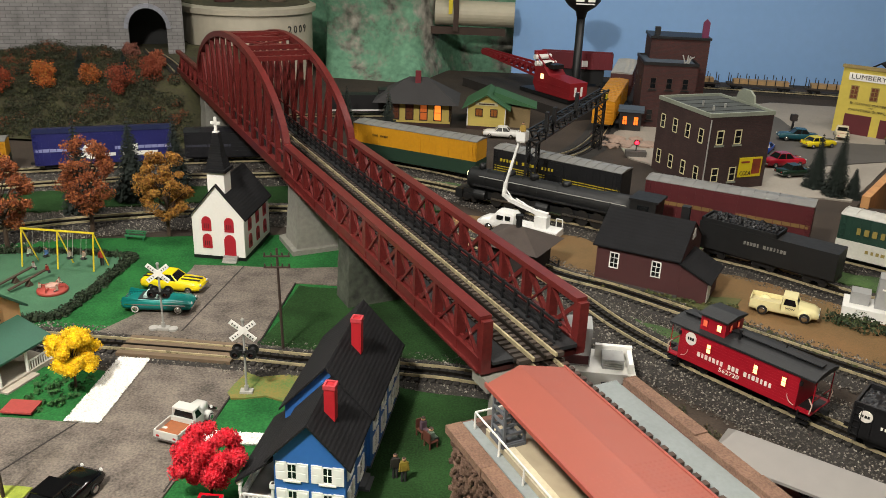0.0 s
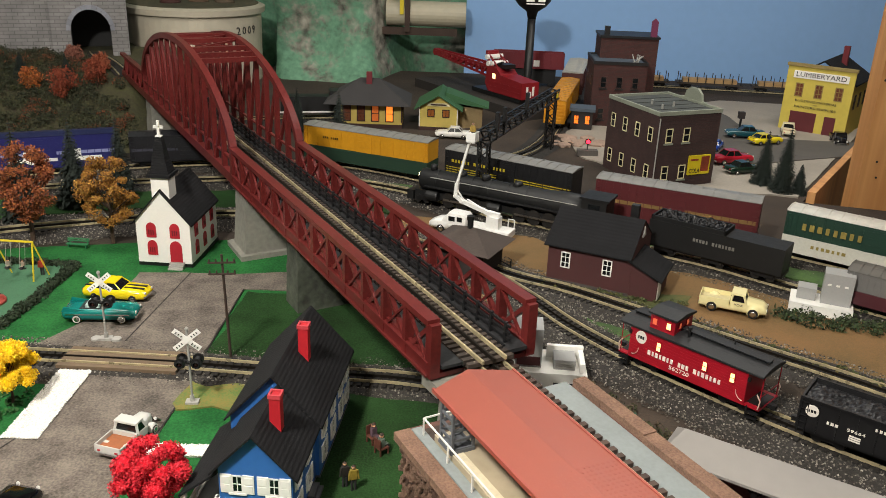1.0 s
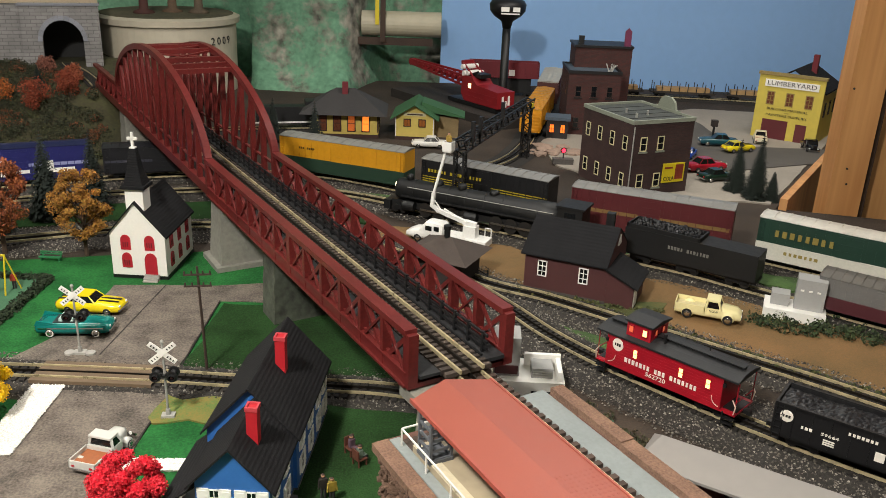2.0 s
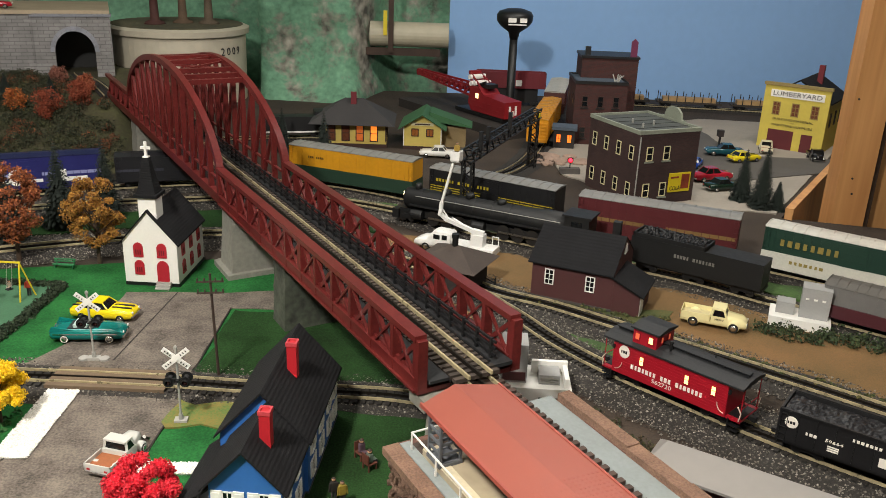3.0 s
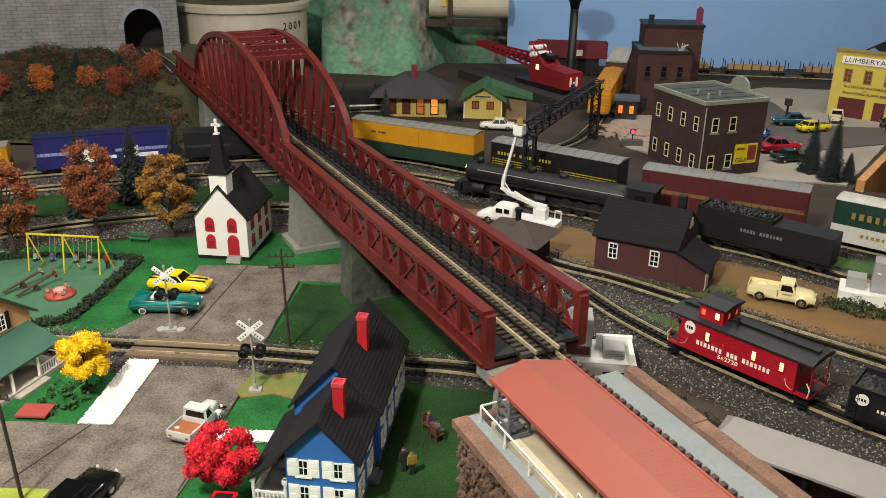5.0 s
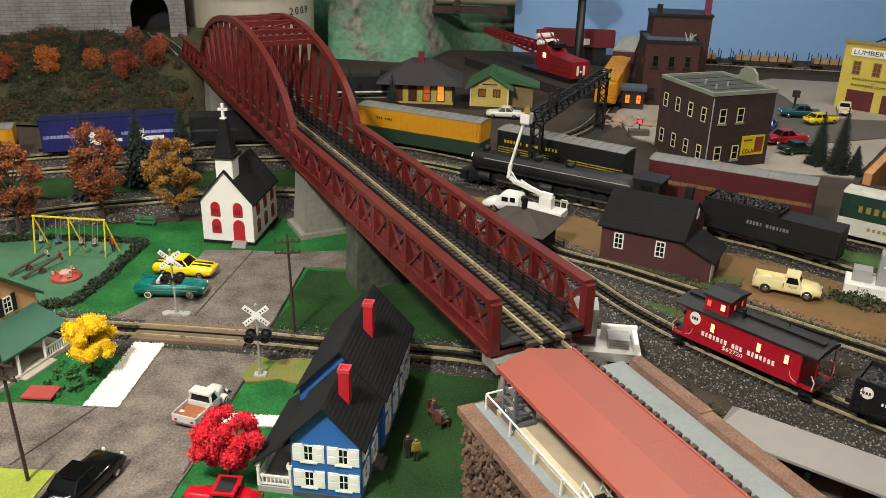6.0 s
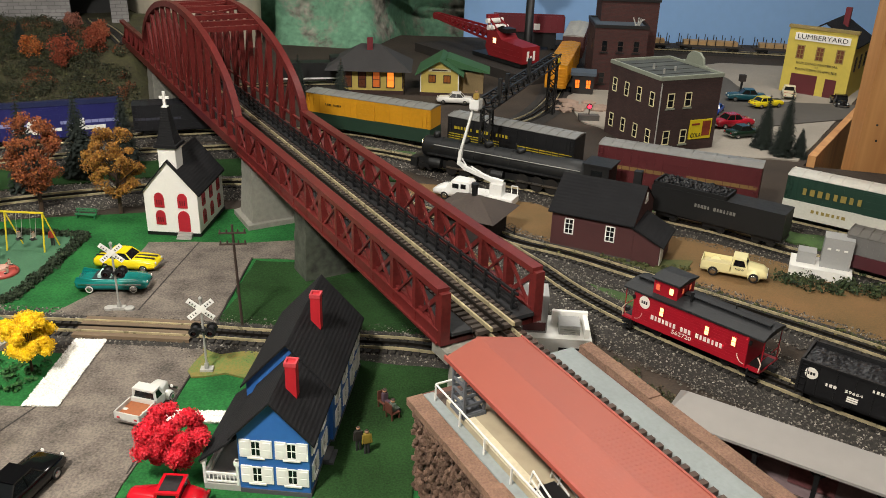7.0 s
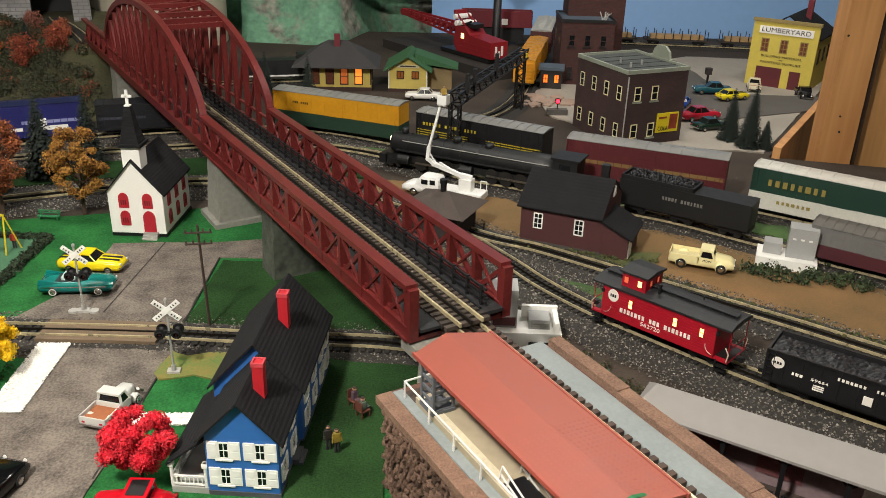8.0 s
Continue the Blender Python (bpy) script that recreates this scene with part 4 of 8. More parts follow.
def utility_pole(x, y, h, rz, lean=0):
    P = thing("utility_pole", x, y, 0.003, rz, "dark brown wooden utility pole with two crossarms", "pole", "utility poles")
    wood = mat("dark_pole_wood", "3a2a22", 0.8, vary=0.35)
    bm = bmesh.new()
    rod(bm, (0, 0, 0), (lean, 0, h), 0.0023, 0.0018)
    part("pole", bm, wood, P)
    for z in (h - 0.012, h - 0.030):
        bm = bmesh.new()
        bar(bm, (-0.020 + lean, -0.003, z), (0.020 + lean, -0.003, z), 0.0024, 0.0024)
        arm = part("crossarm", bm, wood, P)
        for i in (-1, -0.45, 0.45, 1):
            bm = bmesh.new()
            rod(bm, (lean + i * 0.018, -0.003, z + 0.001), (lean + i * 0.018, -0.003, z + 0.006), 0.0014, 0.001, 6)
            part("insulator", bm, wood, arm)


utility_pole(-0.226, 1.158, 0.172, 8, -0.004)
utility_pole(-0.462, 0.772, 0.175, -12, -0.004)

# ---------------------------------------------------------------- vehicles
TYRE_W = mat("white_wall_rubber", "d9d5cc", 0.6)


def wheel(parent, x, y, r, w, white=False, name="wheel"):
    s = 1 if y > 0 else -1
    bm = bmesh.new()
    lathe(bm, [(r * 0.55, -w / 2), (r * 0.92, -w / 2), (r, -w * 0.3), (r, w * 0.3), (r * 0.92, w / 2), (r * 0.55, w / 2)], 16, pose(x, y, r, 90))
    W = part(name, bm, RUBBER, parent)
    bm = bmesh.new()
    lathe(bm, [(r * 0.62, 0), (r * 0.62, w * 0.1), (r * 0.25, w * 0.16)], 14, pose(x, y + s * w * 0.46, r, -90 * s))
    part("hubcap", bm, CHROME, W, smooth=True)
    if white:
        bm = bmesh.new()
        lathe(bm, [(r * 0.85, 0), (r * 0.85, w * 0.06), (r * 0.6, w * 0.07)], 14, pose(x, y + s * w * 0.47, r, -90 * s))
        part("whitewall", bm, TYRE_W, W)


def shell(bm, outline, halfs, y_in=0.0):
    """A car body from (x, z_low, z_high, half width) stations, rounded across."""
    rows = []
    for x, zl, zh, hw in outline:
        rows.append([bm.verts.new((x, a * hw, zl + (zh - zl) * b)) for a, b in ((-0.96, 0), (-1.0, 0.35), (-0.98, 0.75), (-0.86, 0.97), (-0.4, 1.0), (0.4, 1.0), (0.86, 0.97), (0.98, 0.75), (1.0, 0.35), (0.96, 0))])
    for a, b in zip(rows, rows[1:]):
        for i in range(9):
            bm.faces.new((a[i], a[i + 1], b[i + 1], b[i]))
        bm.faces.new((a[9], a[0], b[0], b[9]))
    bm.faces.new(rows[0][::-1])
    bm.faces.new(rows[-1])


def car(name, x, y, rz, L, color, style, label, group="", rough=0.18, W=0.043, z=0.004, two=None, roofcol=None):
    A = thing(name, x, y, z, rz, label, "truck" if "truck" in name else "car", group)
    paint = mat("car_paint_" + color, color, rough, vary=0.05, bump=0.0)
    r = 0.0072 * L / 0.115
    if style == "truck":
        r *= 1.22
    h, hw = L / 0.115, W / 2
    bm = bmesh.new()
    if style == "old":
        st = [(-0.50, .010, .015, .70), (-0.46, .008, .016, .78), (-0.2, .008, .016, .8), (-0.04, .008, .016, .78), (0.0, .008, .027, .78), (0.16, .008, .029, .66), (0.40, .009, .029, .45), (0.44, .009, .027, .40)]
    elif style == "coupe":
        st = [(-0.50, .010, .017, .60), (-0.44, .008, .023, .76), (-0.28, .008, .0285, .8), (-0.1, .008, .029, .82), (0.0, .008, .028, .78), (0.16, .008, .029, .66), (0.40, .009, .029, .45), (0.44, .009, .027, .40)]
    elif style == "truck":
        st = [(-0.5, .008, .016, .9), (-0.02, .008, .016, .92), (0.0, .008, .026, .92), (0.18, .008, .027, .92), (0.25, .008, .026, .9), (0.42, .009, .024, .86), (0.5, .010, .018, .8)]
    else:
        st = [(-0.5, .009, .018, .84), (-0.47, .007, .0225, .93), (-0.25, .006, .0235, 1), (0.0, .006, .0225, 1), (0.2, .006, .023, 1), (0.42, .007, .0215, .95), (0.48, .008, .018, .88), (0.5, .010, .015, .82)]
    shell(bm, [(a * L, zl * h, zh * h, q * hw) for a, zl, zh, q in st], hw)
    part("body", bm, paint, A, smooth=True)
    glass = glass_dark()
    if style in ("sedan", "muscle", "wagon"):
        x0, x1 = {"sedan": (-0.27, 0.17), "muscle": (-0.34, 0.12), "wagon": (-0.46, 0.17)}[style]
        bm = bmesh.new()
        z0, z1 = 0.0225 * h, 0.0345 * h if style != "muscle" else 0.033 * h
        fr = 0.10 * L
        lo = [(x0 * L, -hw * .86), (x1 * L, -hw * .86), (x1 * L, hw * .86), (x0 * L, hw * .86)]
        hi = [(x0 * L + fr * (0.4 if style == "wagon" else 1.0), -hw * .66), (x1 * L - fr, -hw * .66), (x1 * L - fr, hw * .66), (x0 * L + fr * (0.4 if style == "wagon" else 1.0), hw * .66)]
        a, b = [bm.verts.new((*p, z0)) for p in lo], [bm.verts.new((*p, z1)) for p in hi]
        for i in range(4):
            bm.faces.new((a[i], a[(i + 1) % 4], b[(i + 1) % 4], b[i]))
        bm.faces.new(b)
        part("cabin_glass", bm, glass, A)
        bm = bmesh.new()
        xs = [p[0] for p in hi]
        box(bm, min(xs) - 0.001, max(xs) + 0.001, -hw * .69, hw * .69, z1 - 0.0004, z1 + 0.0014 * h)
        top = part("roof", bm, mat("car_paint_" + roofcol, roofcol, 0.4, vary=0.05) if roofcol else paint, A, bevel=0.0005)
        mid = (x0 + x1) / 2 * L
        for (px, py), (qx, qy) in (*zip(lo, hi), *(((mid, s * hw * .865), (mid, s * hw * .675)) for s in (-1, 1))):
            bm = bmesh.new()
            bar(bm, (px, py, z0), (qx, qy, z1), 0.0016)
            part("pillar", bm, paint, top)
    elif style == "convertible":
        bm = boxed(-0.26 * L, 0.08 * L, -hw * .72, hw * .72, 0.0215 * h, 0.0242 * h)
        part("cockpit", bm, mat("dark_interior", "1e2a2a", 0.7), A)
        for dx in (-0.16, -0.02):
            bm = boxed(dx * L - 0.003, dx * L + 0.003, -hw * .62, hw * .62, 0.0225 * h, 0.029 * h)
            part("seat", bm, mat("white_teal_vinyl", "b8cfc9", 0.5), A, bevel=0.0012)
        bm = bmesh.new()
        bar(bm, (0.10 * L, -hw * .7, 0.023 * h), (0.06 * L, -hw * .62, 0.033 * h), 0.0011)
        bar(bm, (0.10 * L, hw * .7, 0.023 * h), (0.06 * L, hw * .62, 0.033 * h), 0.0011)
        bar(bm, (0.06 * L, -hw * .62, 0.033 * h), (0.06 * L, hw * .62, 0.033 * h), 0.0011)
        part("windscreen_frame", bm, CHROME, A)
        bm = bmesh.new()
        for s in (-1, 1):
            prism(bm, [(-0.5 * L, 0.019 * h), (-0.2 * L, 0.0225 * h), (-0.46 * L, 0.028 * h)], s * hw * .9 - 0.001, s * hw * .9 + 0.001)
        part("tail_fin", bm, paint, A)
        bm = bmesh.new()
        for s in (-1, 1):
            bar(bm, (-0.45 * L, s * hw * 1.0, 0.0155 * h), (0.42 * L, s * hw * 1.0, 0.0155 * h), 0.0008, 0.0016)
        part("side_trim", bm, CHROME, A)
    else:
        if style == "truck":
            cx0, cx1, zr = -0.03, 0.20, 0.037
        else:
            cx0, cx1, zr = -0.06, 0.16, 0.040
        if style == "coupe":
            cx0, cx1, zr = -0.24, 0.10, 0.041
        bm = bmesh.new()
        z0, z1 = 0.0255 * h, zr * h
        lo = [(cx0 * L, -hw * .86), (cx1 * L, -hw * .86), (cx1 * L, hw * .86), (cx0 * L, hw * .86)]
        hi = [(cx0 * L + 0.002, -hw * .74), (cx1 * L - 0.006, -hw * .74), (cx1 * L - 0.006, hw * .74), (cx0 * L + 0.002, hw * .74)]
        a, b = [bm.verts.new((*p, z0)) for p in lo], [bm.verts.new((*p, z1)) for p in hi]
        for i in range(4):
            bm.faces.new((a[i], a[(i + 1) % 4], b[(i + 1) % 4], b[i]))
        bm.faces.new(b)
        part("cabin_glass", bm, glass, A)
        bm = bmesh.new()
        box(bm, cx0 * L - 0.001, cx1 * L - 0.004, -hw * .8, hw * .8, z1 - 0.0005, z1 + 0.0022)
        for (px, py), (qx, qy) in zip(lo, hi):
            bar(bm, (px, py, z0 - 0.003), (qx, qy, z1), 0.003)
        box(bm, cx0 * L - 0.001, cx1 * L, -hw * .9, hw * .9, 0.010 * h, z0)
        part("cab", bm, paint, A, bevel=0.0008)
        if style == "coupe":
            part("roof_panel", boxed(cx0 * L + 0.003, cx1 * L - 0.008, -hw * .6, hw * .6, z1 + 0.0018, z1 + 0.0028), BLACK, A, bevel=0.0006)
        bm = bmesh.new()
        t = 0.0016
        bx0, bx1, bt = -0.5 * L, cx0 * L - 0.002, 0.026 * h
        if style == "coupe":
            bx0, bx1, bt = -0.50 * L, -0.46 * L, 0.0145 * h
        for q in ((bx0, bx1, -hw * .95, -hw * .95 + t), (bx0, bx1, hw * .95 - t, hw * .95), (bx0, bx0 + t, -hw * .95, hw * .95), (bx1 - t, bx1, -hw * .95, hw * .95)):
            box(bm, q[0], q[1], q[2], q[3], 0.013 * h, bt)
        bed = part("cargo_bed" if style != "coupe" else "rear_apron", bm, paint, A, bevel=0.0004)
        if style != "coupe":
            bm = boxed(bx0 + t, bx1 - t, -hw * .95 + t, hw * .95 - t, 0.0155 * h, 0.018 * h)
            part("bed_floor", bm, mat("bed_floor_" + (two or "wood"), two or "9b5a33", 0.7), bed)
        for fx in (-0.30, 0.31):
            for s in (-1, 1):
                bm = bmesh.new()
                lathe(bm, [(r * 1.25, -0.004), (r * 1.32, 0.0), (r * 1.25, 0.004)], 14, pose(fx * L, s * hw * .74, r * 1.32, 90))
                part("fender", bm, paint, A, smooth=True)
    for fx in (-0.30, 0.31):
        for s in (-1, 1):
            wheel(A, fx * L, s * (hw - 0.0022), r, 0.0052, white=style in ("convertible", "old", "coupe"))
    for e, nm in ((0.5, "front_bumper"), (-0.5, "rear_bumper")):
        bm = boxed(e * L - 0.0012, e * L + 0.0012, -hw * .86, hw * .86, 0.0095 * h, 0.0128 * h)
        part(nm, bm, CHROME, A, bevel=0.0006)
    for s in (-1, 1):
        bm = bmesh.new()
        lathe(bm, [(0.0024, 0), (0.0024, 0.001), (0.001, 0.0016)], 10, pose((0.44 if style in ("old", "coupe") else 0.492) * L, s * hw * .62, 0.0175 * h, 0, 90, 0))
        part("headlight", bm, WHITE, A)
        bm = boxed(-0.5 * L - 0.0008, -0.5 * L + 0.001, s * hw * .62 - 0.002, s * hw * .62 + 0.002, 0.0155 * h, 0.0185 * h)
        part("tail_light", bm, BRICK_RED, A)
    if style == "muscle":
        for s in (-1, 1):
            part("hood_stripe", boxed(0.14 * L, 0.46 * L, s * 0.006 - 0.002, s * 0.006 + 0.002, 0.0222 * h, 0.0237 * h), BLACK, A)
            part("tail_stripe", boxed(-0.49 * L, -0.36 * L, s * 0.006 - 0.002, s * 0.006 + 0.002, 0.0222 * h, 0.0240 * h), BLACK, A)
    return A


car("convertible_car", -0.466, 1.277, 3, 0.118, "12706a", "convertible", "teal green convertible car with whitewall tyres and chrome")
car("muscle_car", -0.470, 1.360, -6, 0.112, "e0c81c", "muscle", "yellow muscle car with black stripes")
car("vintage_pickup_truck", -0.302, 0.932, 74, 0.087, "c4c4be", "old", "pale grey vintage pickup truck with brown bed floor", rough=0.4, W=0.040)
car("vintage_coupe", -0.222, 0.744, 178, 0.090, "b81422", "coupe", "red vintage coupe with dark roof beside the blue house", W=0.042)
car("black_sedan", -0.390, 0.758, 76, 0.118, "0b0b0d", "sedan", "glossy black sedan parked in the village street", rough=0.08)
pk = car("pickup_truck", 0.622, 1.388, -24, 0.116, "e4d9a3", "truck", "cream pickup truck on the ochre dirt road", two="cfc293", W=0.044)
words("MOW", 0.006, BLACK, pk, pose(0.010, -0.0205, 0.020))

# ---------------------------------------------------------------- trees and shrubs

def leaves(name, centers, n, spread, size, material, parent, seed, flat=0.8):
    """Crown: many small bent leaves round the tips of the limbs."""
    rnd = random.Random(seed)
    vs, fs = [], []
    for c, r in centers:
        for _ in range(n):
            d = Vector((rnd.gauss(0, 1), rnd.gauss(0, 1), rnd.gauss(0, 1)))
            d.normalize()
            p = Vector(c) + Vector((d.x, d.y, d.z * flat)) * r * spread * rnd.uniform(0.55, 1.0)
            u = Vector((rnd.gauss(0, 1), rnd.gauss(0, 1), rnd.gauss(0, 1))).normalized()
            v = u.cross(d)
            if v.length < 1e-3:
                continue
            v.normalize()
            s = size * rnd.uniform(0.6, 1.4)
            k = len(vs)
            vs += [p - u * s, p + v * s * 0.7 + d * s * 0.4, p + u * s, p - v * s * 0.7 + d * s * 0.3]
            fs += [(k, k + 1, k + 2), (k, k + 2, k + 3)]
    me = bpy.data.meshes.new(name)
    me.from_pydata([tuple(v) for v in vs], [], fs)
    me.materials.append(material)
    ob = new(name, me)
    ob.parent = parent
    return ob


BARK = mat("brown_bark", "4b3a2d", 0.9, vary=0.4)


def foam_mat(colors):
    """Coarse ground foam, speckled in the shades of its crown."""
    return mat("foam_" + colors[0], colors[1], 0.95, grain=900, big=260, bump=1.6, other=colors[0], spec=0.1)


def tree(x, y, h, r, colors, label, seed, name="tree", trunk=0.28, count=58, group="", leaf=0.0023, dense=150, lumps=0.20, stretch=1.3, foam=False):
    rnd = random.Random(seed)
    T = thing(name, x, y, 0.003, rnd.uniform(0, 360), label, "tree", group)
    bm = bmesh.new()
    rod(bm, (0, 0, 0), (0.002, 0, h * 0.5), h * 0.026, h * 0.014)
    cs = []
    for i in range(count):
        a, u = rnd.uniform(0, 2 * math.pi), rnd.random()
        z = trunk + (1 - trunk) * (i + 0.5) / count
        w = math.sin(math.pi * min(1, max(0.12, (z - trunk * 0.7) / (1.06 - trunk * 0.7)))) ** 0.6
        rr = r * w * (0.35 + 0.65 * u ** 0.5)
        c = Vector((rr * math.cos(a), rr * math.sin(a), h * z))
        cs.append((c, r * lumps * rnd.uniform(0.7, 1.35)))
        if i % 2 == 0:
            rod(bm, (0.001, 0, h * max(0.12, z * 0.6)), c, h * 0.008, h * 0.003, 5, False)
    part("trunk", bm, BARK, T)
    if foam:
        bm = bmesh.new()
        for i, (c, q) in enumerate(cs):
            g = bmesh.ops.create_icosphere(bm, subdivisions=3, radius=1.0)
            for v in g["verts"]:
                k = q * (0.66 + 0.35 * noise.noise(v.co * 2.6 + Vector((i, 0, 0))) + 0.30 * noise.noise(v.co * 6 + Vector((0, i, 0))))
                v.co = c + v.co * k
        part("foam_core", bm, foam_mat(colors), T, smooth=True)
    leaves("crown", cs, dense, stretch, leaf, island(name + "_leaf_" + colors[0], colors), T, seed)
    return T


ORANGE = ["6b3420", "94502a", "4f2a1c", "a8622e", "7d3a22"]
AMBER = ["8a561c", "b08030", "5f401c", "a06a28", "94722c"]
tree(-0.855, 1.500, 0.19, 0.055, ORANGE, "autumn tree with rust-orange leaves", 1, group="autumn trees")
tree(-0.735, 1.615, 0.195, 0.055, ORANGE, "autumn tree with rust-red leaves", 2, group="autumn trees")
tree(-0.573, 1.615, 0.175, 0.05, AMBER, "autumn tree with amber leaves beside the church", 3, group="autumn trees")
tree(-1.02, 1.46, 0.19, 0.055, ORANGE, "autumn tree with rust-orange leaves", 8, group="autumn trees")
tree(-0.488, 1.010, 0.086, 0.033, ["e8b810", "ffd81c", "d8a80c", "ffe640"], "small tree with bright yellow foam foliage", 4, trunk=0.42, count=54, leaf=0.0013, dense=420, lumps=0.27, stretch=1.15, foam=True)
tree(-0.228, 0.802, 0.082, 0.040, ["c0182a", "e02838", "a81424", "f04050"], "small tree with bright red foam foliage", 5, trunk=0.36, count=50, leaf=0.0014, dense=460, lumps=0.25, stretch=1.15, foam=True)


def fir(x, y, h, r, seed, group="fir trees"):
    rnd = random.Random(seed)
    T = thing("fir_tree", x, y, 0.003, rnd.uniform(0, 360), "dark green fir tree with drooping tiers", "tree", group)
    bm = bmesh.new()
    rod(bm, (0, 0, 0), (0, 0, h * 0.97), h * 0.022, h * 0.004, 6)
    part("trunk", bm, BARK, T)
    vs, fs = [], []
    tiers = 26
    for k in range(tiers):
        u = k / tiers
        z, rr = h * (0.10 + 0.88 * u), r * (1 - u) ** 0.85 + 0.002
        nb = int(14 + 24 * (1 - u))
        for i in range(nb):
            a = 2 * math.pi * (i + rnd.random() * 0.8) / nb
            d, s = Vector((math.cos(a), math.sin(a), 0)), Vector((-math.sin(a), math.cos(a), 0))
            l = rr * rnd.uniform(0.65, 1.1)
            for j in range(4):
                t0, t1 = j / 4, (j + 1) / 4
                c0 = d * l * t0 + Vector((0, 0, z - l * 0.5 * t0 ** 1.4))
                c1 = d * l * t1 + Vector((0, 0, z - l * 0.5 * t1 ** 1.4 + rnd.uniform(-.001, .001)))
                w = (l * 0.17 + 0.0011) * (1 - t0 * 0.5)
                n = len(vs)
                vs += [c0, c1, c0 + s * w + d * w * 0.9 - Vector((0, 0, w * 0.6)), c0 - s * w + d * w * 0.9 - Vector((0, 0, w * 0.6))]
                fs += [(n, n + 2, n + 1), (n, n + 1, n + 3)]
    me = bpy.data.meshes.new("crown")
    me.from_pydata([tuple(v) for v in vs], [], fs)
    me.materials.append(mat("fir_needles", "1a241d", 0.95, vary=0.45, grain=400, bump=0.5))
    ob = new("crown", me)
    ob.parent = T


for x, y, h, r, s in ((-0.812, 1.735, 0.225, 0.044, 1), (-0.735, 1.835, 0.205, 0.050, 2), (-0.655, 1.90, 0.20, 0.042, 3), (-0.190, 2.29, 0.20, 0.050, 4), (-0.36, 2.62, 0.14, 0.03, 5),
                      (0.964, 2.205, 0.150, 0.036, 6), (0.994, 2.140, 0.180, 0.038, 7), (1.034, 2.130, 0.080, 0.025, 8)):
    fir(x, y, h, r, s)


def shrubs(name, pts, r, colors, label, seed, n=26, kind="stuff", leaf=0.003, category="shrub"):
    rnd = random.Random(seed)
    cs = [(Vector((x + rnd.uniform(-r, r) * 0.3, y + rnd.uniform(-r, r) * 0.3, z + r * 0.45)), r * rnd.uniform(0.6, 1.2)) for x, y, z in pts]
    ob = leaves(name, cs, n, 1.0, leaf, island("shrub_" + colors[0], colors), None, seed, 0.7)
    return tagged(ob, label, category, kind=kind)


# ---------------------------------------------------------------- playground
hed = [(-0.80, 1.215), (-0.70, 1.203), (-0.645, 1.215), (-0.615, 1.25), (-0.600, 1.47), (-0.62, 1.49), (-0.80, 1.49), (-0.92, 1.44), (-0.92, 1.25), (-0.80, 1.215)]
P = spline([(x, y, 0.0) for x, y in hed], 0.0045)
hedge = shrubs("hedge", [tuple(p) for p in P], 0.013, ["1f2c1a", "2b3a22", "17210f"], "low dark green clipped hedge round the playground", 3, 60, kind="", leaf=0.0026, category="hedge")
sheet("lawn", [(x * 0.99, y) for x, y in hed[:-1]], 0.0055, mat("sage_play_turf", "3f6a4c", 0.95, vary=0.25, grain=260, big=18, bump=0.8), "sage green turf of the playground", wobble=0.003)
YEL = mat("yellow_enamel", "d8c22a", 0.4, vary=0.1)
S = thing("swing_set", -0.708, 1.426, 0.005, -3, "yellow metal swing set with four swings", "swing set")
bm = bmesh.new()
bar(bm, (-0.074, 0, 0.072), (0.070, 0, 0.072), 0.0028)
part("top_bar", bm, YEL, S)
for x in (-0.072, -0.002, 0.068):
    bm = bmesh.new()
    rod(bm, (x, -0.014, 0), (x, 0, 0.072), 0.0016, n=6)
    rod(bm, (x + 0.012, 0.02, 0), (x, 0, 0.072), 0.0013, n=6)
    part("leg", bm, YEL, S)
for x in (-0.055, -0.022, 0.024, 0.05):
    bm = bmesh.new()
    for dx in (-0.005, 0.005):
        rod(bm, (x + dx, 0, 0.072), (x + dx, -0.012, 0.026), 0.0004, n=4)
    sw = part("swing_chain", bm, GREY, S)
    part("swing_seat", boxed(x - 0.006, x + 0.006, -0.015, -0.009, 0.024, 0.0255), BLACK, sw)


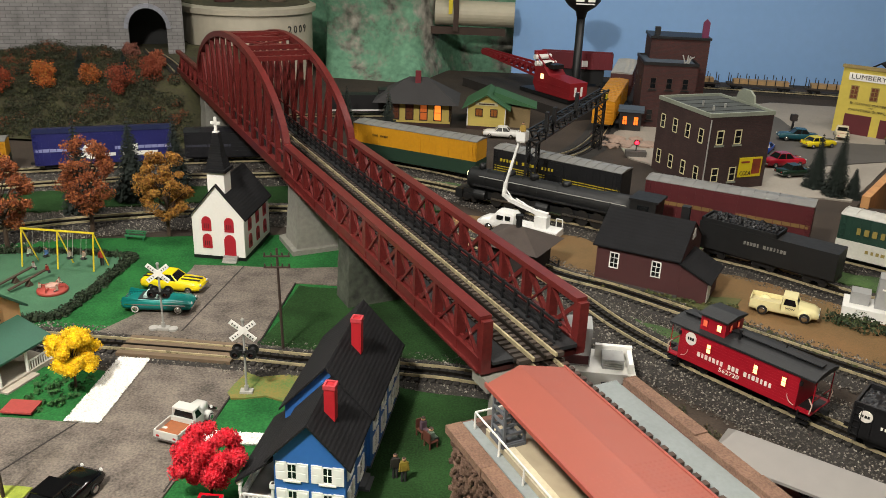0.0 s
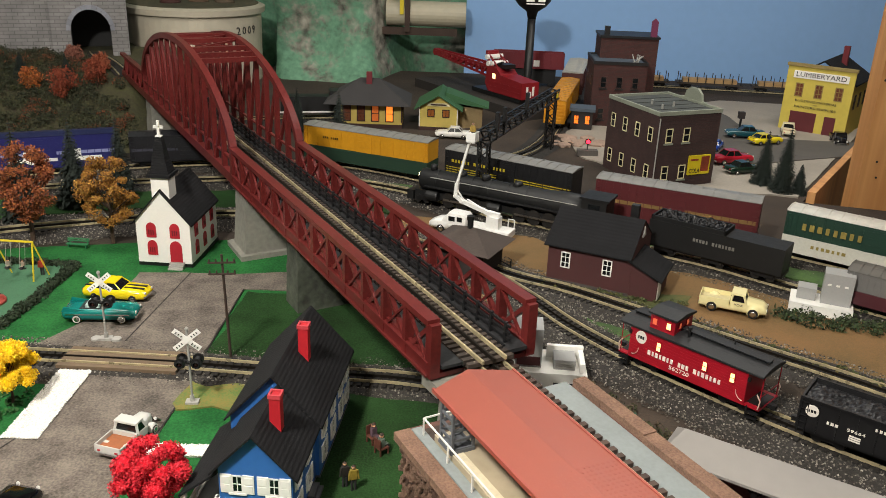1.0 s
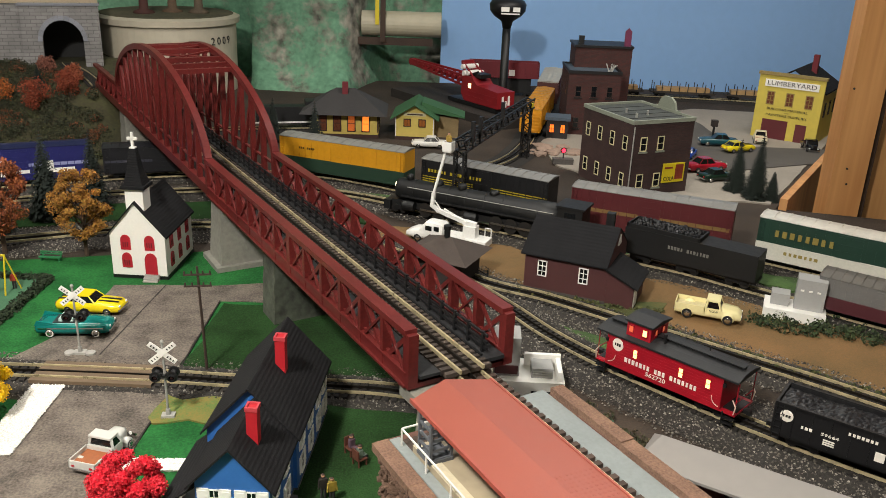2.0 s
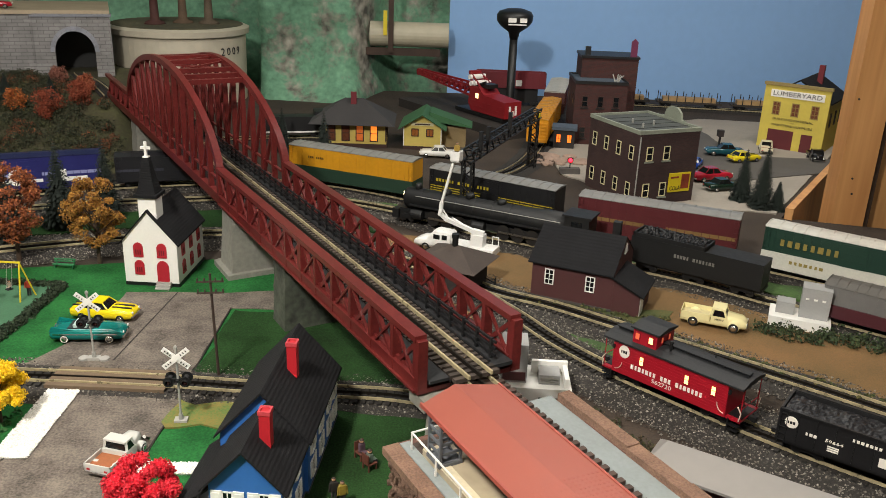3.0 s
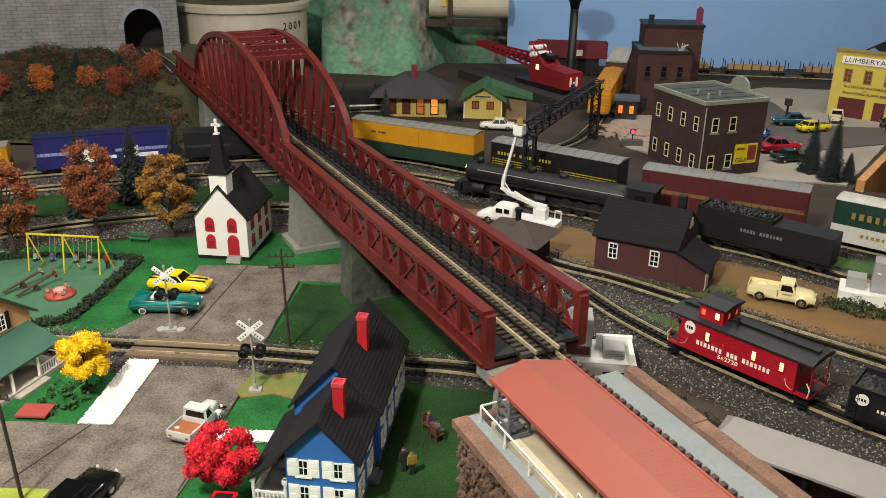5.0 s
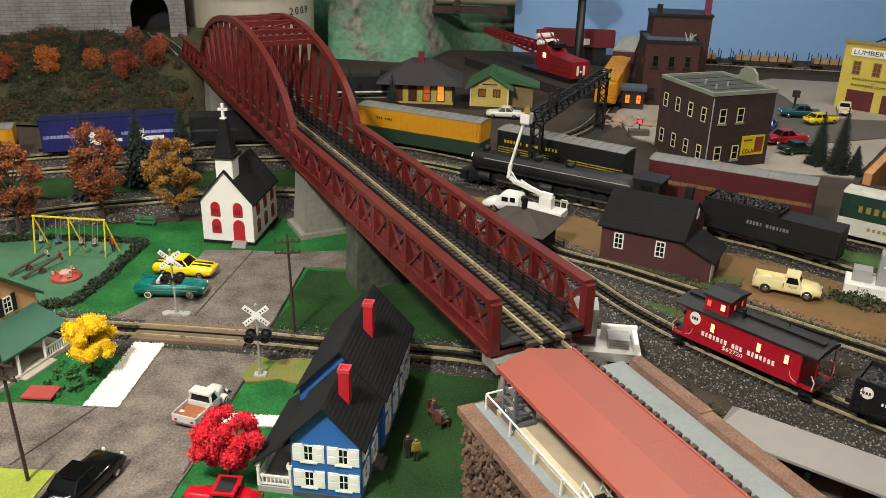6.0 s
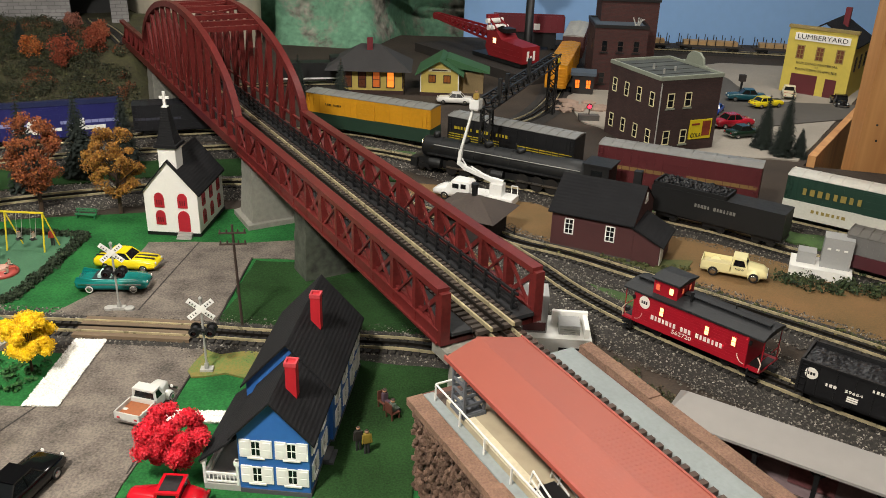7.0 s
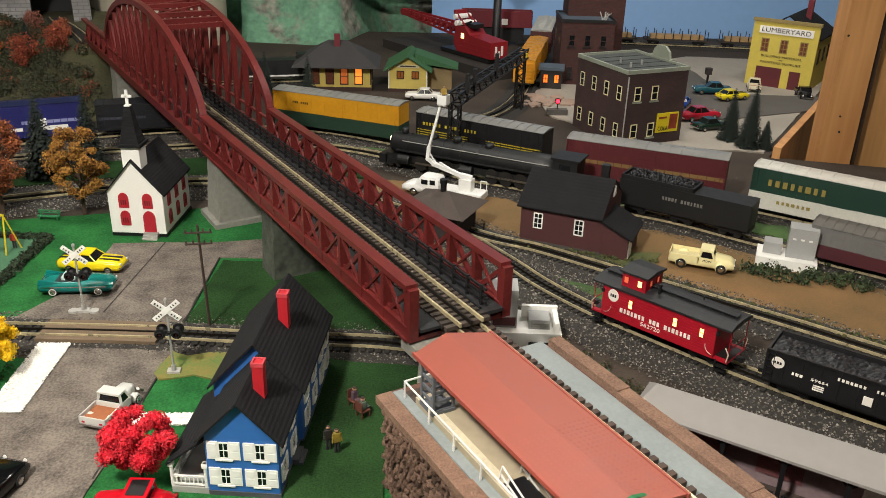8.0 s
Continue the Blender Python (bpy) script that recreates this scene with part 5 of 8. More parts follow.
def doll(x, y, z, rz, h, color, label, seated=False, lean=0.0):
    """A little cast figurine as one plain shape."""
    bm = bmesh.new()
    if seated:
        bar(bm, (0, 0, h * 0.10), (0.0, 0, h * 0.48), h * 0.26, h * 0.17, up=(0, 1, 0))
        bar(bm, (0, 0, h * 0.10), (0, -h * 0.3, h * 0.12), h * 0.22, h * 0.12)
        bar(bm, (0, -h * 0.28, h * 0.12), (0, -h * 0.32, -h * 0.1), h * 0.2, h * 0.1, up=(0, 1, 0))
        blob(bm, (0, 0, h * 0.60), h * 0.12, rough=0.05)
    else:
        for s in (-1, 1):
            rod(bm, (s * h * 0.06, 0, 0), (s * h * 0.05, 0, h * 0.48), h * 0.045, h * 0.06, 6)
            rod(bm, (s * h * 0.13, 0, h * 0.78), (s * h * 0.17, -h * 0.05, h * 0.45), h * 0.04, h * 0.03, 6)
        bar(bm, (0, 0, h * 0.45), (0, 0, h * 0.82), h * 0.24, h * 0.14, up=(0, 1, 0))
        blob(bm, (0, 0, h * 0.92), h * 0.085, rough=0.05)
    ob = solid("figurine", bm, mat("cast_paint_" + color, color, 0.6, vary=0.45, grain=130, big=90), label, "figurine", "figurines", at=pose(x, y, z, lean, 0, rz), bevel=h * 0.02)
    ob.data.materials.append(mat("cast_skin_paint", "b88a6c", 0.6, vary=0.2))
    ob.data.materials.append(mat("cast_dark_trousers", "2c2a2c", 0.7, vary=0.4))
    ob.data.materials.append(mat("cast_hair_paint", "3a2a20", 0.7, vary=0.3))
    head, waist = (0.50, 0.16) if seated else (0.84, 0.46)
    for f in ob.data.polygons:
        u = f.center.z / h
        f.material_index = 3 if u > head + 0.12 else 1 if u > head else 2 if u < waist else 0
    return ob


for x, y, z, c in ((-0.763, 1.416, 0.031, "a9b89c"), (-0.730, 1.416, 0.031, "4c74a8"), (-0.684, 1.413, 0.031, "a39a8a"), (-0.658, 1.413, 0.031, "b0a08c")):
    doll(x, y, z, 0, 0.022, c, "small painted figurine on a playground swing", True)
doll(-0.638, 1.440, 0.0055, 10, 0.034, "b03a24", "small painted figurine in red beside the swing set")
M = thing("merry_go_round", -0.674, 1.318, 0.005, 0, "red round playground carousel with a pale centre", "carousel")
bm = bmesh.new()
lathe(bm, [(0.026, 0.0), (0.0265, 0.004), (0.0245, 0.007), (0.014, 0.009)], 26)
part("platform", bm, mat("carousel_red", "a8463c", 0.5), M, smooth=True)
bm = bmesh.new()
lathe(bm, [(0.011, 0.008), (0.011, 0.013), (0.0095, 0.014), (0.009, 0.012)], 20)
part("centre_ring", bm, mat("pale_pink_plastic", "c9a292", 0.5), M)
for a in range(0, 360, 90):
    bm = bmesh.new()
    c, s = math.cos(math.radians(a)), math.sin(math.radians(a))
    rod(bm, (c * 0.012, s * 0.012, 0.011), (c * 0.0235, s * 0.0235, 0.013), 0.0010, n=6)
    rod(bm, (c * 0.0235, s * 0.0235, 0.013), (c * 0.024, s * 0.024, 0.005), 0.0010, n=6)
    part("handle", bm, MATS["carousel_red"], M)
for a, c in ((200, "c2b59a"), (320, "b8a892"), (80, "c9bca4")):
    doll(-0.674 + 0.020 * math.cos(math.radians(a)), 1.318 + 0.020 * math.sin(math.radians(a)), 0.012, a, 0.018, c, "small painted figurine on the carousel", True)
for i, (x, y) in enumerate(((-0.755, 1.345), (-0.725, 1.335))):
    Z = thing("seesaw", x, y, 0.005, 62, "dark wooden playground seesaw", "seesaw", "seesaws")
    bm = bmesh.new()
    bar(bm, (-0.04, 0, 0.006), (0.04, 0, 0.020), 0.006, 0.002)
    part("plank", bm, BARK, Z)
    bm = bmesh.new()
    prism(bm, [(-0.006, 0), (0.006, 0), (0, 0.012)], -0.005, 0.005)
    part("stand", bm, BARK, Z)
    doll(x + 0.02, y + 0.03, 0.022, 60, 0.02, ("b0aaa0", "8f2a22")[i], "small painted figurine on a seesaw", True)
B = thing("park_bench", -0.632, 1.585, 0.003, -4, "small green slatted park bench", "bench")
for z, y in ((0.008, -0.004), (0.008, 0.0), (0.013, 0.004), (0.017, 0.005)):
    bm = boxed(-0.022, 0.022, y - 0.0015, y + 0.0015, z - 0.001, z + 0.001)
    part("slat", bm, mat("bench_green", "2f7a4d", 0.5), B)
for x in (-0.018, 0.018):
    bm = bmesh.new()
    box(bm, x - 0.001, x + 0.001, -0.005, 0.005, 0, 0.008)
    box(bm, x - 0.001, x + 0.001, 0.004, 0.0065, 0.006, 0.018)
    part("leg", bm, MATS["bench_green"], B)

# figurines in the yard of the blue house
for x, y, c, lab in ((-0.017, 0.852, "2b2622", "small painted figurine in dark clothes on the lawn"), (-0.006, 0.846, "8f7a2c", "small painted figurine in a yellow shirt on the lawn")):
    doll(x, y, 0.005, 20, 0.036, c, lab)
for i, (x, y) in enumerate(((0.010, 0.945), (0.022, 0.922))):
    Q = thing("lawn_chair", x, y, 0.005, 40 + 90 * i, "small dark wooden lawn chair", "chair", "lawn chairs")
    for a in ((-0.007, 0.007, -0.007, 0.007, 0.009, 0.0105), (-0.007, 0.007, 0.006, 0.0075, 0.0105, 0.024)):
        part("seat" if a[4] < 0.01 else "backrest", boxed(*a), mat("brown_wood_paint", "5d3224", 0.7), Q)
    for lx in (-0.006, 0.006):
        for ly in (-0.006, 0.006):
            part("leg", boxed(lx - 0.0008, lx + 0.0008, ly - 0.0008, ly + 0.0008, 0, 0.009), MATS["brown_wood_paint"], Q)
    doll(x, y, 0.0125, 40 + 90 * i, 0.032, ("5f4a55", "6b7a6d")[i], "small painted figurine seated in a lawn chair", True)

# ---------------------------------------------------------------- raised station beside the bridge
# local x runs along the raised line towards the viewer, local y to its left seen that way (east)
PM = pose(0.044, 0.787, 0, 0, 0, math.degrees(math.atan2(-0.885, 0.466)))
PH, PLEN = 0.135, 0.62
COPING = mat("tan_stone_coping", "8a6a57", 0.92, vary=0.25, grain=380, big=26, bump=1.6, other="5f473a")
STONE = mat("rubble_stone", "9c7d6c", 0.95, vary=0.4, grain=420, big=90, bump=1.4, rand=0.45, spec=0.15)
emb = solid("embankment", boxed(0.012, PLEN, 0.012, 0.238, 0, PH - 0.004), mat("embankment_core", "4a3d35", 0.95), "raised stone embankment carrying the station and track", kind="structure", at=PM)
# rubble facing: one stone by one
rnd = random.Random(5)
blocks = []
for k in range(6):
    bm = bmesh.new()
    blob(bm, (0, 0, 0), 1.0, seed=k + 3, sub=1, rough=0.5)
    for v in bm.verts:
        v.co = Vector([max(-0.8, min(0.8, c)) for c in v.co])
    me = bpy.data.meshes.new("stone")
    bm.to_mesh(me)
    bm.free()
    me.materials.append(STONE)
    blocks.append(me)


def facing(p0, p1, rows, normal, zh, step=0.0085, upright=True):
    """Small uneven upright stones on a wall face."""
    L = (Vector(p1) - Vector(p0)).length
    for r in range(rows):
        z = zh * (r + 0.5) / rows
        n = int(L / step)
        for i in range(n):
            u = (i + 0.5 * (r % 2) + rnd.uniform(-0.25, 0.25)) / n
            p = Vector(p0).lerp(Vector(p1), min(1, max(0, u)))
            ob = new("stone", blocks[rnd.randrange(6)])
            ob.parent = emb
            ob.matrix_basis = pose(p.x + normal[0] * 0.002, p.y + normal[1] * 0.002, z + rnd.uniform(-0.002, 0.002), rnd.uniform(-25, 25), rnd.uniform(-25, 25), rnd.uniform(0, 360)) @ Matrix.Diagonal((0.0052 * rnd.uniform(.7, 1.2), 0.0048 * rnd.uniform(.7, 1.2), zh / rows * 0.66 * rnd.uniform(.8, 1.2), 1))


facing((0.002, 0.012), (0.27, 0.012), 13, (0, -1), PH - 0.010, 0.0088)
# coping stones on both sides
for y0, y1, z1, x0 in ((-0.004, 0.015, PH, 0.008), (0.225, 0.243, PH + 0.010, 0.012)):
    x = x0
    while x < PLEN:
        l = rnd.uniform(0.05, 0.11)
        bm = boxed(x, x + l - 0.0004, y0 + rnd.uniform(-.001, .001), y1 + rnd.uniform(-.001, .001), z1 - 0.010, z1 + rnd.uniform(-.001, .001))
        ob = part("coping_stone", bm, COPING, emb, bevel=0.0015)
        x += l
bm = boxed(0.014, PLEN, 0.2255, 0.240, 0, PH + 0.0015)
part("east_wall", bm, mat("brown_retaining_wall", "6b4a3f", 0.9, vary=0.3, grain=140, big=20, bump=0.8), emb)
part("end_wall", boxed(0.004, 0.0125, 0.012, 0.238, 0, PH - 0.004), MATS["brown_retaining_wall"], emb)
bm = boxed(0.0, PLEN, 0.186, 0.2245, PH - 0.01, PH + 0.001)
part("service_lane", bm, mat("blue_grey_felt", "838a8a", 0.9, vary=0.15, grain=200, big=25, bump=0.4), emb, "blue-grey felt lane beside the track")
part("track_bed", boxed(0.0, PLEN, 0.110, 0.1858, PH - 0.006, PH - 0.0005), BED, emb)
part("lane_edge", boxed(0.010, PLEN, 0.0155, 0.0275, PH - 0.006, PH - 0.001), MATS["blue_grey_felt"], emb)
RT = thing("raised_track", 0, 0, 0, 0, "three-rail track with dark ties on the embankment", "track", kind="structure")
RT.matrix_basis = PM
for i, x in enumerate(np.arange(-0.075, PLEN, 0.0125)):
    bm = boxed(x, x + 0.0068, 0.124, 0.186, PH + 0.002, PH + 0.0085)
    part("tie", bm, mat("brown_tie", "4a3a32", 0.8, vary=0.3, rand=0.2), RT)
for y, mt in ((0.139, STEEL), (0.155, MATS["blackened_rail"]), (0.171, STEEL)):
    part("rail", boxed(-0.075, PLEN, y - 0.0013, y + 0.0013, PH + 0.0085, PH + 0.0135), mt, RT)

ST = thing("station_platform", 0, 0, 0, 0, "station platform with a long salmon-red roof and pale floor", "station")
ST.matrix_basis = PM
FLOOR = mat("tan_platform_floor", "a89b82", 0.6, vary=0.2, grain=90, big=18, bump=0.1)
part("floor", boxed(0.040, 0.50, 0.028, 0.112, PH - 0.004, PH + 0.006), FLOOR, ST, bevel=0.001)
part("floor_edge", boxed(0.040, 0.50, 0.028, 0.040, PH + 0.006, PH + 0.0068), mat("cream_edge", "d8cdb0", 0.5), ST)
SALMON = mat("salmon_red_roof", "8f4a3c", 0.45, vary=0.08, grain=60, big=9, bump=0.08)
RX0, RX1, RY0, RY1, RZ, RR = 0.026, 0.338, 0.024, 0.120, 0.198, 0.004
bm = bmesh.new()
ym = (RY0 + RY1) / 2
lo = [bm.verts.new(v) for v in ((RX0 + 0.016, RY0, RZ), (RX1, RY0, RZ), (RX1, RY1, RZ), (RX0 + 0.016, RY1, RZ))]
lo2 = [bm.verts.new((v.co.x, v.co.y, RZ - 0.003)) for v in lo]
r0, r1 = bm.verts.new((RX0, ym, RZ + RR)), bm.verts.new((RX1 - 0.004, ym, RZ + RR))
r2, r3 = bm.verts.new((RX0, ym, RZ + RR - 0.003)), bm.verts.new((RX1 - 0.004, ym, RZ + RR - 0.003))
for f in ((lo[0], lo[1], r1, r0), (lo[3], r0, r1, lo[2]), (lo2[0], r2, r3, lo2[1]), (lo2[3], lo2[2], r3, r2), (lo[0], lo2[0], lo2[1], lo[1]), (lo[2], lo2[2], lo2[3], lo[3]),
          (lo[0], r0, r2, lo2[0]), (lo[3], lo2[3], r2, r0), (lo[1], lo2[1], r3, r1), (lo[2], r1, r3, lo2[2])):
    bm.faces.new(f)
roof = part("roof", bm, SALMON, ST)
bm = bmesh.new()
for y in (RY0, RY1):
    box(bm, RX0 + 0.014, RX1 + 0.002, y - 0.0012, y + 0.0012, RZ - 0.0035, RZ + 0.0012)
part("roof_gutter", bm, mat("dull_red_trim", "9c4a3e", 0.5), roof)
# raised tile pips on the near half of the roof
bm = bmesh.new()
for x in np.arange(RX0 + 0.19, RX1 - 0.01, 0.0055):
    for y in np.arange(RY0 + 0.006, RY1 - 0.004, 0.0055):
        z = RZ + RR * (1 - abs(y - ym) / (ym - RY0))
        box(bm, x, x + 0.0024, y, y + 0.0024, z - 0.0006, z + 0.00014)
part("roof_tiles", bm, SALMON, roof)["kind"] = "stuff"
bm = bmesh.new()
prism(bm, [(RY0 + 0.012, RZ - 0.012), (RY1 - 0.012, RZ - 0.012), (RY1 - 0.012, RZ - 0.002), (ym, RZ + 0.006), (RY0 + 0.012, RZ - 0.002)], -RX1 + 0.012, -RX1 + 0.016, pose(0, 0, 0, 0, 0, 90))
part("gable_panel", bm, mat("bottle_green_paint", "1f6b3f", 0.5), ST)
bm = bmesh.new()
prev = None
for a in np.linspace(0, 2.6, 12):
    p = (RX1 - 0.009, ym - 0.012 + 0.014 * math.cos(a), RZ - 0.008 + 0.010 * math.sin(a))
    if prev:
        rod(bm, prev, p, 0.0011, n=5)
    prev = p
part("gable_scroll", bm, WHITE, ST)
# grey lattice kiosk and roof posts
KG = mat("slate_grey_plastic", "5d6066", 0.6, vary=0.2)
for cx, cy in ((0.066, 0.040), (0.20, 0.082), (0.31, 0.082)):
    bm = bmesh.new()
    w = 0.012 if cy < 0.06 else 0.006
    for sx in (-1, 1):
        for sy in (-1, 1):
            bar(bm, (cx + sx * w, cy + sy * w, PH + 0.006), (cx + sx * w, cy + sy * w, RZ - 0.002), 0.0028, up=(0, 1, 0))
    for k in range(5):
        z = PH + 0.010 + k * 0.0115
        for sx in (-1, 1):
            bar(bm, (cx + sx * w, cy - w, z), (cx + sx * w, cy + w, z), 0.002, 0.003)
            bar(bm, (cx - w, cy + sx * w, z), (cx + w, cy + sx * w, z), 0.002, 0.003)
    box(bm, cx - w - 0.002, cx + w + 0.002, cy - w - 0.002, cy + w + 0.002, PH + 0.006, PH + 0.010)
    part("lattice_post", bm, KG, ST)
for bx in (0.125, 0.19):
    Bn = thing("platform_bench", 0, 0, 0, 0, "dark brown wooden bench on the station platform", "bench", "platform benches")
    Bn.matrix_basis = PM @ pose(bx, 0.074, PH + 0.006)
    wood = mat("dark_bench_wood", "4a3c30", 0.7, vary=0.3)
    part("seat", boxed(-0.027, 0.027, -0.006, 0.006, 0.008, 0.0098), wood, Bn)
    part("backrest", boxed(-0.027, 0.027, 0.0055, 0.0072, 0.0098, 0.019), wood, Bn)
    for sx in (-0.022, 0.022):
        part("leg", boxed(sx - 0.0015, sx + 0.0015, -0.005, 0.006, 0, 0.008), wood, Bn)
FN = thing("platform_fence", 0, 0, 0, 0, "white metal handrail along the platform edge", "fence")
FN.matrix_basis = PM
bm = bmesh.new()
bar(bm, (0.026, 0.022, PH + 0.020), (0.36, 0.022, PH + 0.020), 0.0016)
bar(bm, (0.026, 0.022, PH + 0.020), (0.026, 0.058, PH + 0.020), 0.0016)
part("handrail", bm, WHITE, FN)
for x, y in ((0.026, 0.022), (0.026, 0.058), (0.080, 0.022), (0.130, 0.022), (0.180, 0.022), (0.230, 0.022), (0.280, 0.022), (0.330, 0.022)):
    part("post", boxed(x - 0.0008, x + 0.0008, y - 0.0008, y + 0.0008, PH - 0.001, PH + 0.020), WHITE, FN)
SW = thing("stair_railing", 0, 0, 0, 0, "white handrails at a dark stair opening in the platform", "railing")
SW.matrix_basis = PM @ pose(0.196, 0.030, PH)
# flat black plate on the floor, painting the shade of the stair opening
part("stairwell", boxed(0.006, 0.06, 0.002, 0.026, 0.0062, 0.0075), BLACK, SW)
for y in (0.002, 0.026):
    bm = bmesh.new()
    for p, q in (((0, y, 0.007), (0.004, y, 0.026)), ((0.004, y, 0.026), (0.05, y, 0.012)), ((0.012, y, 0.007), (0.016, y, 0.021)), ((0.002, y, 0.015), (0.03, y, 0.008))):
        bar(bm, p, q, 0.0014)
    part("rail", bm, WHITE, SW)
AB = thing("bridge_abutment", 0.085, 0.905, 0, BDIR, "rounded grey concrete abutment under the bridge end", "abutment")
bm = bmesh.new()
lathe(bm, [(0.034, 0), (0.030, 0.05), (0.027, 0.11), (0.025, 0.128)], 20, pose(-0.035, -0.02, 0))
part("column", bm, CONCRETE, AB, smooth=True)
part("cap", boxed(-0.030, 0.008, -0.10, 0.012, 0.118, 0.1335), CONCRETE, AB, bevel=0.003)

# grey-roofed shelter
d = math.degrees(math.atan2(-0.547, 0.837))
SH = thing("shelter", 0.360, 0.822, 0, d, "open station shelter with a grey roof and black posts", "station")
GR = mat("light_grey_roof", "827e7a", 0.55, vary=0.08, grain=60, big=8, bump=0.1)
bm = bmesh.new()
sl = [(-0.010, -0.026, 0.098), (0.262, -0.026, 0.098), (0.262, 0.040, 0.098), (-0.010, 0.040, 0.098)]
lo = [bm.verts.new(v) for v in sl]
lo2 = [bm.verts.new((a, b, c - 0.0035)) for a, b, c in sl]
r0, r1 = bm.verts.new((0.004, 0.020, 0.112)), bm.verts.new((0.256, 0.020, 0.112))
for f in ((lo[0], lo[1], r1, r0), (lo[3], r0, r1, lo[2]), (lo[0], r0, lo[3]), (lo[1], lo[2], r1), lo2[::-1]):
    bm.faces.new(f)
for i in range(4):
    bm.faces.new((lo[i], lo2[i], lo2[(i + 1) % 4], lo[(i + 1) % 4]))
part("roof", bm, GR, SH)
part("platform", boxed(0.0, 0.26, -0.034, 0.034, 0, 0.03), mat("dark_brown_boards", "3f332d", 0.85, vary=0.3), SH)
for x in (0.03, 0.095, 0.16, 0.225):
    for y in (-0.018, 0.022):
        bm = boxed(x - 0.0025, x + 0.0025, y - 0.0025, y + 0.0025, 0.03, 0.096)
        bar(bm, (x, y, 0.082), (x + 0.012, y, 0.095), 0.002)
        bar(bm, (x, y, 0.082), (x - 0.012, y, 0.095), 0.002)
        part("post", bm, BLACK, SH)
for x0 in (0.035, 0.10, 0.165):
    bm = bmesh.new()
    for i in range(13):
        x = x0 + 0.055 * i / 12
        box(bm, x - 0.0009, x + 0.0009, -0.0240, -0.0225, 0.03, 0.050)
    box(bm, x0, x0 + 0.055, -0.0245, -0.022, 0.048, 0.050)
    part("railing_panel", bm, BLACK, SH)
part("back_wall", boxed(0.02, 0.24, 0.014, 0.017, 0.03, 0.094), mat("mauve_board", "7d6a6c", 0.8), SH)
for x0 in (0.045, 0.13):
    part("poster", boxed(x0, x0 + 0.05, 0.0115, 0.0138, 0.045, 0.075), mat("faded_poster", "7a4a4c", 0.6, vary=0.5, big=60), SH)
solid("low_stone_wall", boxed(-0.10, 0.09, -0.006, 0.006, 0, 0.02), CONCRETE, "low pale stone wall beside the track", "wall", at=pose(0.385, 0.935, 0, 0, 0, -36), bevel=0.002)

# utility boxes by the bridge end
UB = thing("utility_box", 0.252, 1.138, 0, -4, "grey electrical box on a white concrete base", "utility box")
part("base", boxed(-0.045, 0.055, -0.030, 0.035, 0, 0.022), WHITE, UB, bevel=0.002)
part("cabinet", boxed(-0.038, -0.004, -0.016, 0.022, 0.022, 0.078), mat("utility_grey", "9b9b99", 0.5, vary=0.1), UB, bevel=0.0015)
part("vent", boxed(-0.036, -0.006, -0.018, -0.0158, 0.026, 0.038), mat("dark_maroon", "4a1f22", 0.6), UB)
part("small_cabinet", boxed(0.012, 0.040, -0.018, 0.010, 0.022, 0.036), MATS["utility_grey"], UB, bevel=0.0015)
part("back_wall", boxed(0.004, 0.052, 0.014, 0.020, 0.022, 0.040), WHITE, UB, bevel=0.0015)
part("side_wall", boxed(0.045, 0.051, -0.026, 0.014, 0.022, 0.036), WHITE, UB, bevel=0.0012)
for z in (0.025, 0.028, 0.031):
    part("louver", boxed(0.014, 0.038, -0.0195, -0.0178, z, z + 0.0014), GREY, UB)
part("base_slot", boxed(0.012, 0.040, -0.0306, -0.0295, 0.004, 0.009), BLACK, UB)
UB.scale = (1.15, 1.15, 1.12)
UB = thing("utility_box", 0.790, 1.402, 0, -24, "grey electrical boxes on a white concrete base in shrubs", "utility box")
part("base", boxed(-0.056, 0.050, -0.030, 0.032, 0, 0.022), WHITE, UB, bevel=0.002)
part("cabinet", boxed(-0.006, 0.044, -0.012, 0.024, 0.022, 0.080), MATS["utility_grey"], UB, bevel=0.0015)
part("small_cabinet", boxed(-0.046, -0.014, -0.008, 0.022, 0.022, 0.044), MATS["utility_grey"], UB, bevel=0.0015)
for x in (0.004, 0.018, 0.032):
    part("label_bar", boxed(x - 0.003, x + 0.003, -0.0135, -0.0118, 0.058, 0.061), WHITE, UB)

# ---------------------------------------------------------------- yard buildings
SH = thing("storage_shed", 0.297, 1.500, 0, -26, "dark maroon trackside shed with black roof and white windows", "shed")
MAROON = mat("dark_maroon_boards", "4a2626", 0.75, vary=0.2, grain=90, bump=0.3)
m90 = pose(0, 0, 0, 0, 0, 90)
part("foundation", boxed(0.0, 0.160, 0.0, 0.155, 0, 0.010), mat("grey_brick_base", "4a4642", 0.9), SH)
bm = bmesh.new()
prism(bm, [(0.001, 0.010), (0.154, 0.010), (0.154, 0.080), (0.0775, 0.128), (0.001, 0.080)], -0.160, -0.001, pose(0, 0, 0, 0, 0, 90))
part("wall", bm, MAROON, SH)
bm = bmesh.new()
prism(bm, [(-0.006, 0.076), (0.0775, 0.128), (0.161, 0.076), (0.161, 0.079), (0.0775, 0.132), (-0.006, 0.079)], -0.1605, 0.006, m90)
part("roof", bm, ROOF_BLACK, SH)
bm = bmesh.new()
prism(bm, [(0.159, 0.002), (0.211, 0.002), (0.211, 0.048), (0.159, 0.072)], 0.002, 0.095)
part("annex", bm, MAROON, SH)
bm = bmesh.new()
